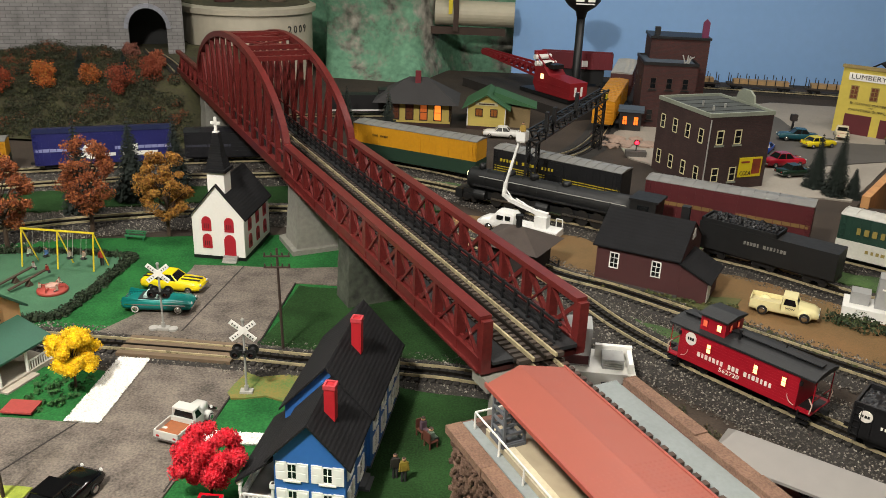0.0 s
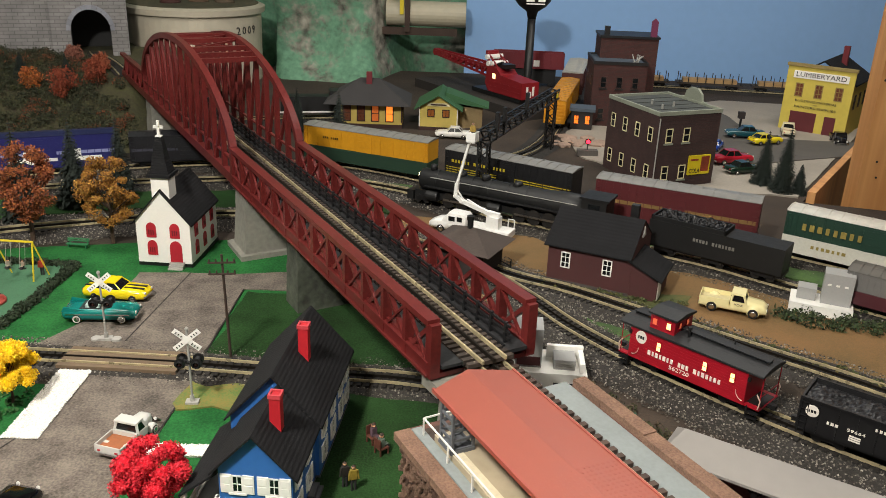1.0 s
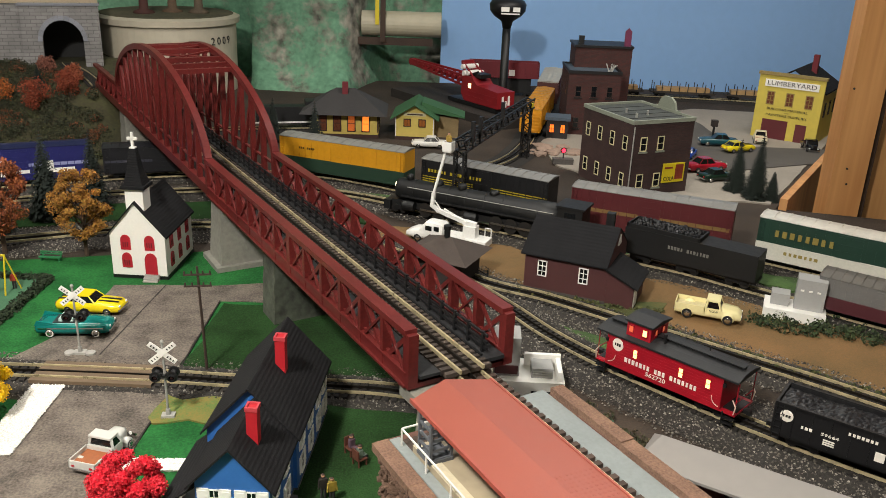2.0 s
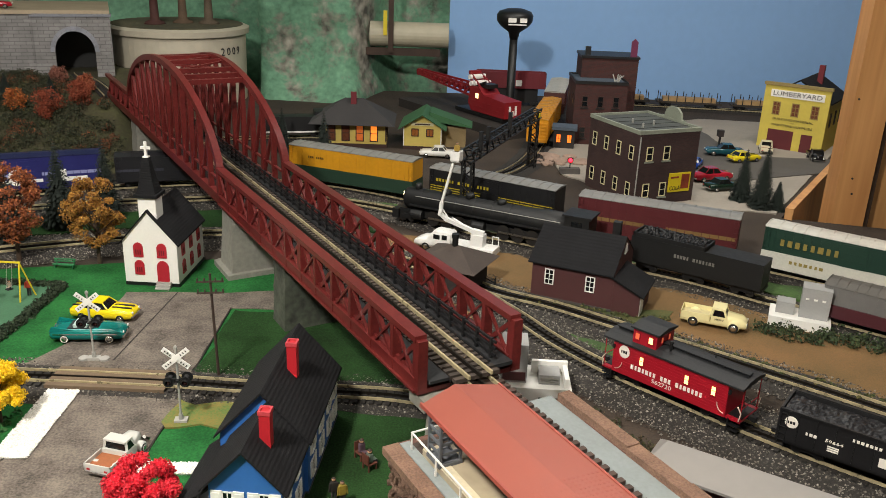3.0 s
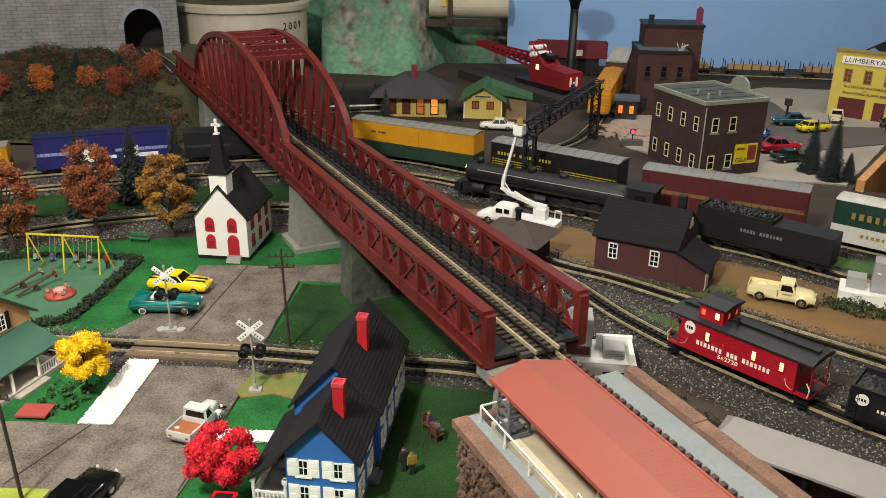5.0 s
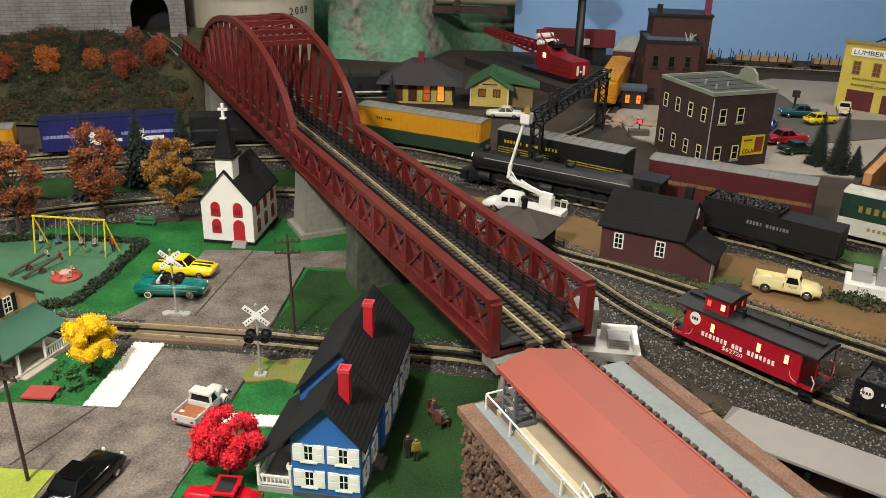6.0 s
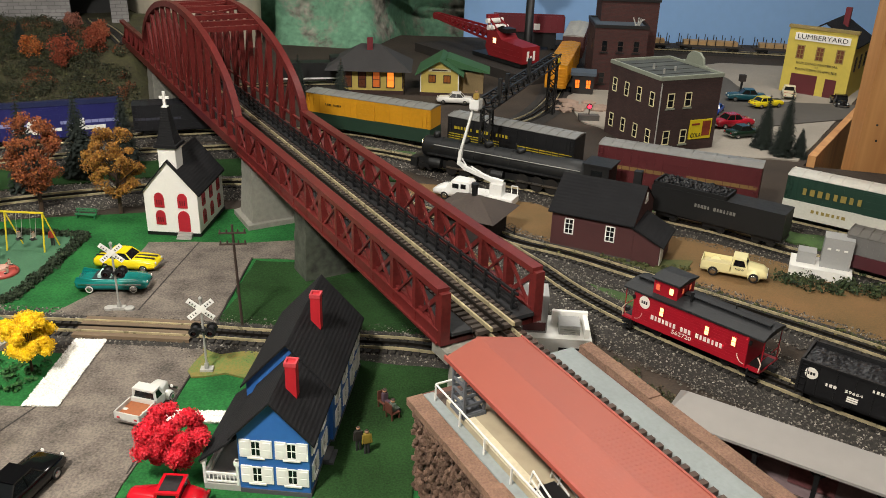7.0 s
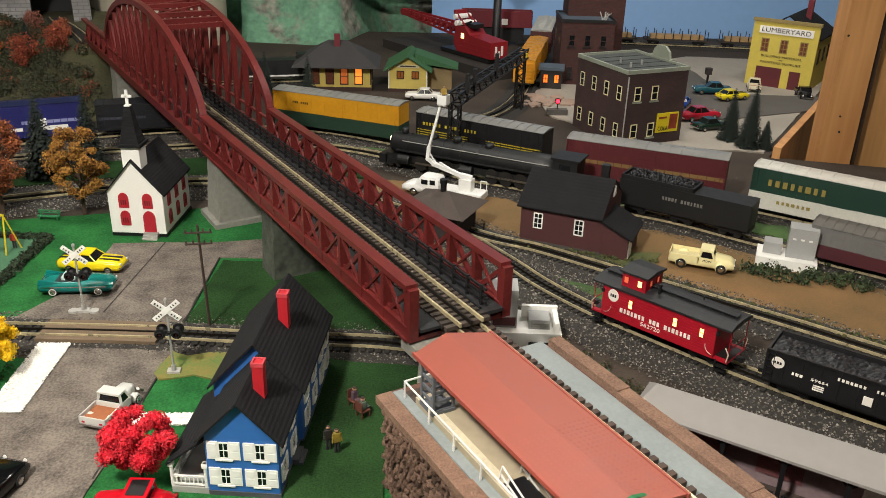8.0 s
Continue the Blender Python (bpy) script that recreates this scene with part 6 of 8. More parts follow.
prism(bm, [(0.155, 0.074), (0.219, 0.044), (0.219, 0.047), (0.155, 0.078)], -0.004, 0.102)
part("annex_roof", bm, ROOF_BLACK, SH)
part("end_door", boxed(0.2105, 0.2125, 0.006, 0.034, 0.006, 0.042), WHITE, SH)
bm = bmesh.new()
prism(bm, [(0.066, 0.100), (0.089, 0.100), (0.0775, 0.120)], -0.1625, -0.160, m90)
part("gable_vent", bm, WHITE, SH)
part("chimney", boxed(0.128, 0.143, 0.090, 0.104, 0.100, 0.152), BLACK, SH)
for x in (0.036, 0.116):
    window(SH, x, 0.001, 0.036, 0.0185, 0.032, WHITE, rows=3)

HT = thing("crossing_hut", 0.150, 1.545, 0, -28, "small dark hut with a grey-brown hip roof", "hut")
part("wall", boxed(-0.045, 0.045, -0.040, 0.040, 0, 0.062), mat("hut_dark_boards", "2c2725", 0.8), HT)
bm = bmesh.new()
a = [bm.verts.new((x, y, 0.060)) for x, y in ((-0.062, -0.056), (0.062, -0.056), (0.062, 0.056), (-0.062, 0.056))]
b = [bm.verts.new((x, 0, 0.090)) for x in (-0.008, 0.008)]
for f in ((a[0], a[1], b[1], b[0]), (a[1], a[2], b[1]), (a[2], a[3], b[0], b[1]), (a[3], a[0], b[0]), a[::-1]):
    bm.faces.new(f)
part("roof", bm, mat("weathered_shingle", "473d37", 0.85, vary=0.3, grain=200, big=20, bump=0.6), HT)
bm = bmesh.new()
rod(bm, (0, 0.0, 0.08), (0, 0, 0.108), 0.0055)
rod(bm, (0, 0.0, 0.104), (0, 0, 0.112), 0.0068)
part("chimney", bm, BLACK, HT)
HT.scale = (1.14, 1.14, 1.0)
for y in (-0.03, 0.03):
    bm = bmesh.new()
    bar(bm, (0.046, y, 0.02), (0.066, y, 0.012), 0.002)
    bar(bm, (0.066, y, 0.0), (0.066, y, 0.024), 0.002, up=(0, 1, 0))
    part("stair_rail", bm, BLACK, HT)

# bucket truck
BT = thing("bucket_truck", 0.155, 1.735, 0.003, 155, "white bucket truck with a raised folding boom", "truck")
TW = mat("gloss_white_paint", "e6e5e1", 0.3, vary=0.05, bump=0.02)
bm = bmesh.new()
shell(bm, [(0.035, .012, .030, .020), (0.05, .010, .031, .0215), (0.072, .010, .028, .020), (0.088, .010, .020, .017)], 0)
part("hood", bm, TW, BT, smooth=True)
bm = bmesh.new()
shell(bm, [(0.000, .012, .044, .0205), (0.006, .012, .048, .0205), (0.038, .012, .0485, .0205), (0.043, .012, .047, .0205), (0.056, .012, .031, .0205)], 0)
part("cab", bm, TW, BT, bevel=0.001)
for s in (-1, 1):
    part("rear_window", boxed(0.008, 0.020, *sorted((s * 0.0195, s * 0.0209)), 0.032, 0.042), glass_dark(), BT)
    part("side_window", boxed(0.025, 0.040, *sorted((s * 0.0195, s * 0.0209)), 0.031, 0.041), glass_dark(), BT)
part("body", boxed(-0.100, -0.004, -0.021, 0.021, 0.012, 0.026), TW, BT, bevel=0.0015)
for q in (-0.086, -0.056, -0.026):
    for s in (-1, 1):
        part("locker_door", boxed(q - 0.012, q + 0.012, *sorted((s * 0.0205, s * 0.0216)), 0.014, 0.0245), TW, BT, bevel=0.0004)
part("turret", boxed(-0.072, -0.044, -0.012, 0.012, 0.025, 0.052), TW, BT, bevel=0.002)
for fx in (-0.055, 0.058):
    for s in (-1, 1):
        wheel(BT, fx, s * 0.0185, 0.0095, 0.006)
JOINTS = ((-0.070, 0, 0.054), (-0.046, 0.003, 0.058), (0.014, 0.012, 0.078), (0.028, 0.014, 0.088), (0.026, 0.013, 0.114), (0.001, 0.010, 0.216))
for p, q, w in zip(JOINTS, JOINTS[1:], (0.011, 0.0085, 0.0075, 0.0075, 0.0052)):
    bm = bmesh.new()
    bar(bm, p, q, w, w, up=(0, 1, 0))
    part("boom_arm", bm, TW, BT, bevel=0.001)
for p, w in zip(JOINTS[1:5], (0.0062, 0.0055, 0.0050, 0.0045)):
    bm = bmesh.new()
    rod(bm, (p[0], p[1] - w, p[2]), (p[0], p[1] + w, p[2]), w * 0.8, n=12)
    part("boom_pivot", bm, TW, BT)
for p, q in (((-0.044, 0.003, 0.060), (0.002, 0.010, 0.083)), ((0.008, 0.011, 0.078), (0.027, 0.0135, 0.104))):
    bm = bmesh.new()
    rod(bm, p, q, 0.0018, n=8)
    part("hydraulic_ram", bm, TW, BT)
bm = bmesh.new()
lathe(bm, [(0.0105, 0.208), (0.0125, 0.212), (0.0125, 0.231), (0.0110, 0.231), (0.0105, 0.216)], 4, pose(-0.003, 0.010, 0, 0, 0, 45) @ Matrix.Diagonal((1.2, 1.2, 1, 1)))
part("bucket", bm, TW, BT, bevel=0.0008)
bm = bmesh.new()
for x in (-0.098, -0.084):
    bar(bm, (x, -0.018, 0.026), (x, -0.018, 0.045), 0.0018, up=(0, 1, 0))
bar(bm, (-0.098, -0.018, 0.045), (-0.084, -0.018, 0.045), 0.0018)
part("side_rail", bm, TW, BT)
doll(0.1535, 1.725, 0.217, 0, 0.036, "a88a3c", "small painted lineman figurine in the bucket")

# shrubs and weeds along the tracks
rnd = random.Random(11)
DKG = ["26331d", "3a4a28", "1c2716", "4d5530"]
shrubs("shrub", [(0.70 + 0.20 * u, 1.395 - 0.32 * 0.2 * u + 0.05 * rnd.random() - 0.05, 0.003) for u in np.linspace(0, 1, 60)], 0.015, DKG, "dark green shrubs round the utility boxes", 21)
shrubs("shrub", [(0.86 + 0.06 * rnd.random(), 1.38 + 0.08 * rnd.random(), 0.003) for _ in range(18)], 0.013, DKG, "dark green shrubs beside the utility boxes", 22)
shrubs("weeds", [(x, 1.41 - 0.78 * (x - 0.42) + rnd.uniform(-.012, .012), 0.003) for x in np.arange(0.42, 0.95, 0.006)], 0.007, ["4d5530", "3a4424", "6b6238"], "dry weeds along the yard track", 23)
shrubs("weeds", [(0.30 + 0.12 * u + rnd.uniform(-.016, .016), 1.10 - 0.17 * u + rnd.uniform(-.02, .02), 0.003) for u in np.linspace(0, 1, 60)], 0.010, ["3a3526", "4a4a2c", "2c331f", "5a4a34"], "brown and green weeds below the retaining wall", 24)
shrubs("weeds", [(0.28 + 0.26 * u + rnd.uniform(-.01, .01), 1.475 - 0.075 * u + rnd.uniform(-.008, .008), 0.003) for u in np.linspace(0, 1, 50)], 0.006, ["4d5530", "3a4a28", "6b6238"], "low weeds along the shed wall", 25)
shrubs("bush", [(0.335 + rnd.uniform(-.012, .012), 0.965 + rnd.uniform(-.012, .012), 0.02 + rnd.uniform(0, 0.02)) for _ in range(14)], 0.014, ["22382a", "2f4a38", "1a2c20"], "dark green bush below the retaining wall", 26)
shrubs("bush", [(-0.505 + rnd.uniform(-.04, .025), 1.0 + rnd.uniform(-.05, .04), 0.0) for _ in range(30)], 0.008, ["2c5a2c", "244a22", "3a6b30"], "low green bushes under the yellow tree", 27)


# ---------------------------------------------------------------- rolling stock
def bogie(parent, x, L=0.040):
    bm = bmesh.new()
    for s in (-1, 1):
        bar(bm, (x - L / 2, s * 0.020, 0.011), (x + L / 2, s * 0.020, 0.011), 0.004, 0.007)
        bar(bm, (x - L * .28, s * 0.020, 0.014), (x + L * .28, s * 0.020, 0.014), 0.0045, 0.006)
    bar(bm, (x, -0.020, 0.013), (x, 0.020, 0.013), 0.010, 0.006)
    B = part("truck", bm, BLACK, parent)
    for dx in (-L * .36, L * .36):
        bm = bmesh.new()
        for s in (-1, 1):
            lathe(bm, [(0.0095, -0.002), (0.0085, 0.002)], 14, pose(x + dx, s * 0.0165, 0.0095, 90))
        rod(bm, (x + dx, -0.016, 0.0095), (x + dx, 0.016, 0.0095), 0.002, n=6)
        part("wheelset", bm, mat("wheel_steel", "3a3836", 0.45, 0.6), B)


def coupler(parent, x):
    s = 1 if x > 0 else -1
    bm = bmesh.new()
    box(bm, *sorted((x, x + s * 0.010)), -0.0025, 0.0025, 0.012, 0.017)
    box(bm, *sorted((x + s * 0.007, x + s * 0.013)), -0.004, 0.003, 0.0115, 0.018)
    part("coupler", bm, BLACK, parent)


def ladder(parent, x, y, z0, z1, n, material, w=0.009):
    bm = bmesh.new()
    for s in (-1, 1):
        box(bm, x + s * w / 2 - 0.0005, x + s * w / 2 + 0.0005, y - 0.0008, y + 0.0008, z0, z1)
    for i in range(n):
        z = z0 + (z1 - z0) * (i + 0.5) / n
        box(bm, x - w / 2, x + w / 2, y - 0.0008, y + 0.0008, z - 0.0004, z + 0.0004)
    part("ladder", bm, material, parent)


def boxcar(path, xmid, L, color, label, roof="8f8d88", ribs=14, lower=None, band=None, text="", tcol="e8e0c8", H=0.066, base=0.0125, name="boxcar", door=True, high=None):
    p, a = along(path, s_at_x(path, xmid))
    A = thing(name, p[0], p[1], base, a, label, "train car", "freight cars")
    W, z0 = 0.031, 0.016
    paint = mat("car_side_" + color, color, 0.5, vary=0.15, grain=120, big=20)
    part("underframe", boxed(-L / 2, L / 2, -0.022, 0.022, z0 - 0.004, z0 + 0.001), BLACK, A)
    bm = bmesh.new()
    box(bm, -L / 2, L / 2, -W, W, z0, z0 + H)
    body = part("body", bm, paint, A, bevel=0.0008)
    if lower:
        part("lower_side", boxed(-L / 2 - 0.0004, L / 2 + 0.0004, -W - 0.0025, W + 0.0025, z0 - 0.002, z0 + H * 0.40), mat("car_side_" + lower, lower, 0.5, vary=0.15), A)
    if band:
        for h in ((0.36, 0.43, 0.50) if band[1] == 3 else (0.42,)):
            part("stripe", boxed(-L / 2 * 0.99, L / 2 * 0.99, -W - 0.0006, W + 0.0006, z0 + H * h, z0 + H * h + H * (0.025 if band[1] == 3 else 0.10)), mat("car_side_" + band[0], band[0], 0.5), A)
    RM = mat("roof_metal_" + roof, roof, 0.45, 0.3, vary=0.2, grain=80, big=25)
    bm = bmesh.new()
    prism(bm, [(-W - 0.001, z0 + H), (W + 0.001, z0 + H), (W + 0.001, z0 + H + 0.0015), (0, z0 + H + 0.005), (-W - 0.001, z0 + H + 0.0015)], -L / 2, L / 2, pose(0, 0, 0, 0, 0, 90))
    top = part("roof", bm, RM, A)
    for i in range(ribs + 1):
        x = -L / 2 + L * i / ribs
        bm = bmesh.new()
        prism(bm, [(-W, z0 + H + 0.0012), (0, z0 + H + 0.0046), (W, z0 + H + 0.0012), (W, z0 + H + 0.0028), (0, z0 + H + 0.0063), (-W, z0 + H + 0.0028)], x - 0.001, x + 0.001, pose(0, 0, 0, 0, 0, 90))
        part("roof_rib", bm, RM, top)
    if door:
        for s in (-1, 1):
            bm = boxed(-0.024, 0.024, *sorted((s * W, s * (W + 0.0016))), z0 + 0.002, z0 + H - 0.003)
            leaf = part("door", bm, paint, A)
            for i in range(6):
                z = z0 + 0.006 + i * (H - 0.014) / 5
                part("door_rib", boxed(-0.023, 0.023, *sorted((s * (W + 0.0012), s * (W + 0.0022))), z - 0.0006, z + 0.0006), paint, leaf)
        bm = bmesh.new()
        n = 9
        for s in (-1, 1):
            for i in range(n):
                for q in (-1, 1):
                    x = q * (0.03 + (L / 2 - 0.034) * i / (n - 1))
                    box(bm, x - 0.0006, x + 0.0006, *sorted((s * W, s * (W + 0.0008))), z0 + 0.002, z0 + H - 0.002)
        part("side_ribs", bm, paint, A)["kind"] = "stuff"
    for q in (-1, 1):
        ladder(A, q * (L / 2 - 0.007), -W - 0.001, z0, z0 + H, 7, paint)
        bogie(A, q * (L / 2 - 0.042))
        coupler(A, q * L / 2)
    if text:
        T = mat("stencil_" + tcol, tcol, 0.6)
        for line, (x, z, size, w) in text:
            mark_bars(line, size, T, body, pose(x, -W - 0.0030, z0 + z), w, 0.0003)
    return A


def plain_bars(parent, x, z, w, h, n, material, y):
    for i in range(n):
        part("lettering_bar", boxed(x - w / 2, x + w / 2, y - 0.0005, y + 0.0003, z - i * h * 1.7, z - i * h * 1.7 + h), material, parent)


# caboose
p, a = along(TRACK_C, s_at_x(TRACK_C, 0.474))
CB = thing("caboose", p[0], p[1], 0.0125, a, "red railway caboose with black roof, cupola and lit windows", "caboose")
CR = mat("caboose_red", "9c1424", 0.38, vary=0.10, grain=90, big=15, bump=0.05)
CBL = mat("caboose_roof_black", "1f2022", 0.6, vary=0.3)
GLOW = mat("lit_window_glass", "ffc67a", 0.4, emit=2.6, vary=0.02, bump=0)
W = 0.030
part("underframe", boxed(-0.118, 0.118, -0.020, 0.020, 0.013, 0.018), BLACK, CB)
cb = part("body", boxed(-0.100, 0.096, -W, W, 0.016, 0.064), CR, CB, bevel=0.0008)
for z in np.arange(0.020, 0.062, 0.0042):
    for s in (-1, 1):
        part("side_board", boxed(-0.0995, 0.0955, *sorted((s * W, s * (W + 0.00025))), z, z + 0.0034), CR, CB)
bm = bmesh.new()
prism(bm, [(-0.033, 0.063), (0.033, 0.063), (0.033, 0.0655), (0.018, 0.0695), (0, 0.071), (-0.018, 0.0695), (-0.033, 0.0655)], -0.119, 0.119, pose(0, 0, 0, 0, 0, 90))
part("roof", bm, CBL, CB)
bm = boxed(-0.112, 0.112, -0.006, 0.006, 0.0735, 0.0748)
for x in np.arange(-0.11, 0.111, 0.02):
    box(bm, x - 0.001, x + 0.001, -0.005, 0.005, 0.069, 0.0735)
part("roof_walk", bm, CBL, CB)
cup = part("cupola", boxed(-0.072, -0.030, -0.024, 0.024, 0.066, 0.090), CR, CB, bevel=0.0008)
bm = bmesh.new()
prism(bm, [(-0.027, 0.089), (0.027, 0.089), (0.027, 0.0915), (0, 0.095), (-0.027, 0.0915)], 0.026, 0.076, pose(0, 0, 0, 0, 0, 90))
part("cupola_roof", bm, CBL, cup)
for x in (-0.064, -0.040):
    f = window(CB, x, -0.024, 0.073, 0.0095, 0.0115, CR, cols=1, rows=1, pane=GLOW if x > -0.05 else mat("lit_window_dim", "c05a3a", 0.4, emit=0.8))
for y in (-0.010, 0.010):
    window(CB, -0.030, y, 0.074, 0.008, 0.010, CR, rz=90, cols=1, rows=1, pane=MATS["lit_window_dim"])
for x in (-0.048, 0.030, 0.074):
    window(CB, x, -W - 0.0004, 0.040, 0.0085, 0.0145, CR, cols=1, rows=2, pane=GLOW)
    window(CB, x, W + 0.0004, 0.040, 0.0085, 0.0145, CR, rz=180, cols=1, rows=2, pane=GLOW)
CW = mat("caboose_white", "e3ddd2", 0.5, vary=0.05)
mark_bars("NNNNNNN NNN NNNNNNN", 0.0095, CW, CB, pose(-0.004, -W - 0.0006, 0.0335), 0.125)
words("562720", 0.0085, CW, CB, pose(-0.010, -W - 0.0006, 0.0245), width=0.034)
bm = bmesh.new()
lathe(bm, [(0.0095, 0), (0.0095, 0.0006), (0.0088, 0.0008)], 26, pose(-0.080, -W - 0.0002, 0.051, 90))
rd = part("roundel", bm, CW, CB)
mark_bars("NNN", 0.0062, BLACK, CB, pose(-0.080, -W - 0.0012, 0.051), 0.012)
for q in (-1, 1):
    part("end_platform", boxed(*sorted((q * 0.096, q * 0.119)), -0.028, 0.028, 0.0150, 0.0175), CR, CB)
    bm = bmesh.new()
    for s in (-1, 1):
        rod(bm, (q * 0.117, s * 0.026, 0.0175), (q * 0.117, s * 0.026, 0.064), 0.0008, n=6)
        rod(bm, (q * 0.117, s * 0.026, 0.034), (q * 0.117, 0.004 * s, 0.034), 0.0008, n=6)
    part("end_railing", bm, CR, CB)
    for s in (-1, 1):
        bm = bmesh.new()
        pts = [(q * 0.117, s * 0.0295, 0.018), (q * 0.119, s * 0.0295, 0.03), (q * 0.113, s * 0.0295, 0.038)]
        for u, v in zip(pts, pts[1:]):
            rod(bm, u, v, 0.0009, n=6)
        stp = boxed(*sorted((q * 0.100, q * 0.117)), *sorted((s * 0.022, s * 0.030)), 0.0015, 0.003)
        box(stp, *sorted((q * 0.100, q * 0.117)), *sorted((s * 0.022, s * 0.030)), 0.0080, 0.0092)
        box(stp, *sorted((q * 0.100, q * 0.102)), *sorted((s * 0.022, s * 0.030)), 0.0015, 0.0170)
        part("step", stp, BLACK, CB)
        part("grab_rail", bm, mat("pale_grab_rail", "d0b8a8", 0.4), CB)
        bm = bmesh.new()
        pr = None
        for t in np.linspace(0, math.pi / 2, 7):
            v = (q * (0.094 - 0.012 * math.cos(t)), s * (W + 0.0012), 0.022 + 0.012 * (1 - math.sin(t)))
            if pr:
                rod(bm, pr, v, 0.0006, n=5)
            pr = v
        part("side_grab_rail", bm, MATS["pale_grab_rail"], CB)
    bogie(CB, q * 0.074)
    coupler(CB, q * 0.118)
    part("marker_lamp", boxed(q * 0.099 - 0.002, q * 0.099 + 0.002, -0.033, -0.029, 0.052, 0.057), BLACK, CB)
bm = bmesh.new()
rod(bm, (-0.012, -0.012, 0.068), (-0.012, -0.012, 0.081), 0.0022)
rod(bm, (-0.012, -0.012, 0.081), (-0.012, -0.012, 0.084), 0.0035, 0.003)
part("stove_pipe", bm, BLACK, CB)
bm = bmesh.new()
rod(bm, (0.05, 0.010, 0.069), (0.05, 0.010, 0.079), 0.0012)
part("vent_pipe", bm, BLACK, CB)


CB.scale = (0.965, 1.04, 1.10)


# black coal hopper behind the caboose
def coal_load(parent, L, W, z, seed):
    rnd = random.Random(seed)
    bm = bmesh.new()
    nx, ny = 70, 18
    g = [[bm.verts.new((-L / 2 + L * i / nx, -W + 2 * W * j / ny, z + 0.006 * math.sin(math.pi * j / ny) * (0.6 + 0.4 * math.sin(i * 0.33)) + rnd.uniform(0, 0.0028))) for j in range(ny + 1)] for i in range(nx + 1)]
    for i in range(nx):
        for j in range(ny):
            bm.faces.new((g[i][j], g[i + 1][j], g[i + 1][j + 1], g[i][j + 1]))
    part("coal_load", bm, mat("black_coal", "1f1f22", 0.45, vary=0.6, grain=300), parent, "heap of black coal")


def hopper(path, xmid, L, color, label, H=0.050, base=0.0125, load=True, text=True, seed=1):
    p, a = along(path, s_at_x(path, xmid))
    A = thing("hopper_car", p[0], p[1], base, a, label, "train car", "freight cars")
    W, z0 = 0.031, 0.016
    paint = mat("car_side_" + color, color, 0.5, vary=0.2)
    bm = bmesh.new()
    for s in (-1, 1):
        box(bm, -L / 2, L / 2, *sorted((s * W, s * (W - 0.002))), z0 + 0.004, z0 + H)
        for i in range(11):
            x = -L / 2 + L * i / 10
            box(bm, x - 0.0012, x + 0.0012, *sorted((s * W, s * (W + 0.0016))), z0 + 0.004, z0 + H)
    for q in (-1, 1):
        box(bm, *sorted((q * L / 2, q * (L / 2 - 0.002))), -W, W, z0 + 0.012, z0 + H)
    box(bm, -L / 2, L / 2, -W + 0.002, W - 0.002, z0, z0 + 0.006)
    body = part("body", bm, paint, A)
    bm = bmesh.new()
    for s in (-1, 1):
        box(bm, -L / 2 - 0.001, L / 2 + 0.001, *sorted((s * (W - 0.0015), s * (W + 0.0022))), z0 + H - 0.001, z0 + H + 0.002)
    for q in (-1, 1):
        box(bm, *sorted((q * (L / 2 - 0.002), q * (L / 2 + 0.001))), -W, W, z0 + H - 0.001, z0 + H + 0.002)
    part("top_rim", bm, paint, A)
    if load:
        coal_load(A, L - 0.006, W - 0.003, z0 + H - 0.006, seed)
    for q in (-1, 1):
        bogie(A, q * (L / 2 - 0.04))
        coupler(A, q * L / 2)
        ladder(A, q * (L / 2 - 0.006), -W - 0.002, z0, z0 + H, 5, paint)
    if text:
        mark_bars("N N N", 0.019, CW, A, pose(0.046, -W - 0.0022, z0 + 0.021), 0.080)
        mark_bars("NNN", 0.006, CW, A, pose(-0.075, -W - 0.0022, z0 + 0.026), 0.016)
        words("59664", 0.006, CW, A, pose(-0.046, -W - 0.0022, z0 + 0.026), width=0.022)
        plain_bars(A, -0.046, z0 + 0.018, 0.014, 0.0018, 3, CW, -W - 0.002)
        mark_bars("NNNNNNN  NNN  NNNNNNN", 0.0058, CW, A, pose(0.028, -W - 0.0022, z0 + 0.039), 0.11)
        bm = bmesh.new()
        lathe(bm, [(0.0085, 0), (0.0085, 0.0007), (0.008, 0.0009)], 26, pose(-L / 2 + 0.016, -W - 0.0016, z0 + 0.035, 90))
        part("roundel", bm, CW, A)
        mark_bars("NNN", 0.0055, BLACK, A, pose(-L / 2 + 0.016, -W - 0.0026, z0 + 0.035), 0.011)
    return A


hopper(TRACK_C, 0.683, 0.235, "131315", "black coal hopper car with a full load behind the caboose")

# outer main: freight cars
boxcar(TRACK_A, -0.100, 0.372, "c48a14", "yellow and dark green boxcar on the outer main track", lower="20382a", H=0.084, text=[("NNN NNNN", (-0.10, 0.060, 0.008, 0.05))], tcol="3a2c10")
boxcar(TRACK_A, 0.262, 0.340, "141416", "black boxcar with three yellow stripes on the outer main track", H=0.084, band=("b3a020", 3), text=[("NNNNNN NNNNN NNNN", (-0.075, 0.060, 0.011, 0.15))], tcol="b3a020")
boxcar(TRACK_A, 0.609, 0.352, "541c20", "dark red boxcar with a tan stripe on the outer main track", H=0.084, band=("7d6238", 1))
bx = boxcar(TRACK_A, 0.962, 0.352, "17362a", "dark green boxcar with white roof and white lower side", H=0.084, roof="d9d6cc", lower="c9c6bb", text=[("NNNNNNNN", (-0.085, 0.057, 0.020, 0.12)), ("NNNNNNN", (-0.085, 0.018, 0.010, 0.07))], tcol="8f7d3c")
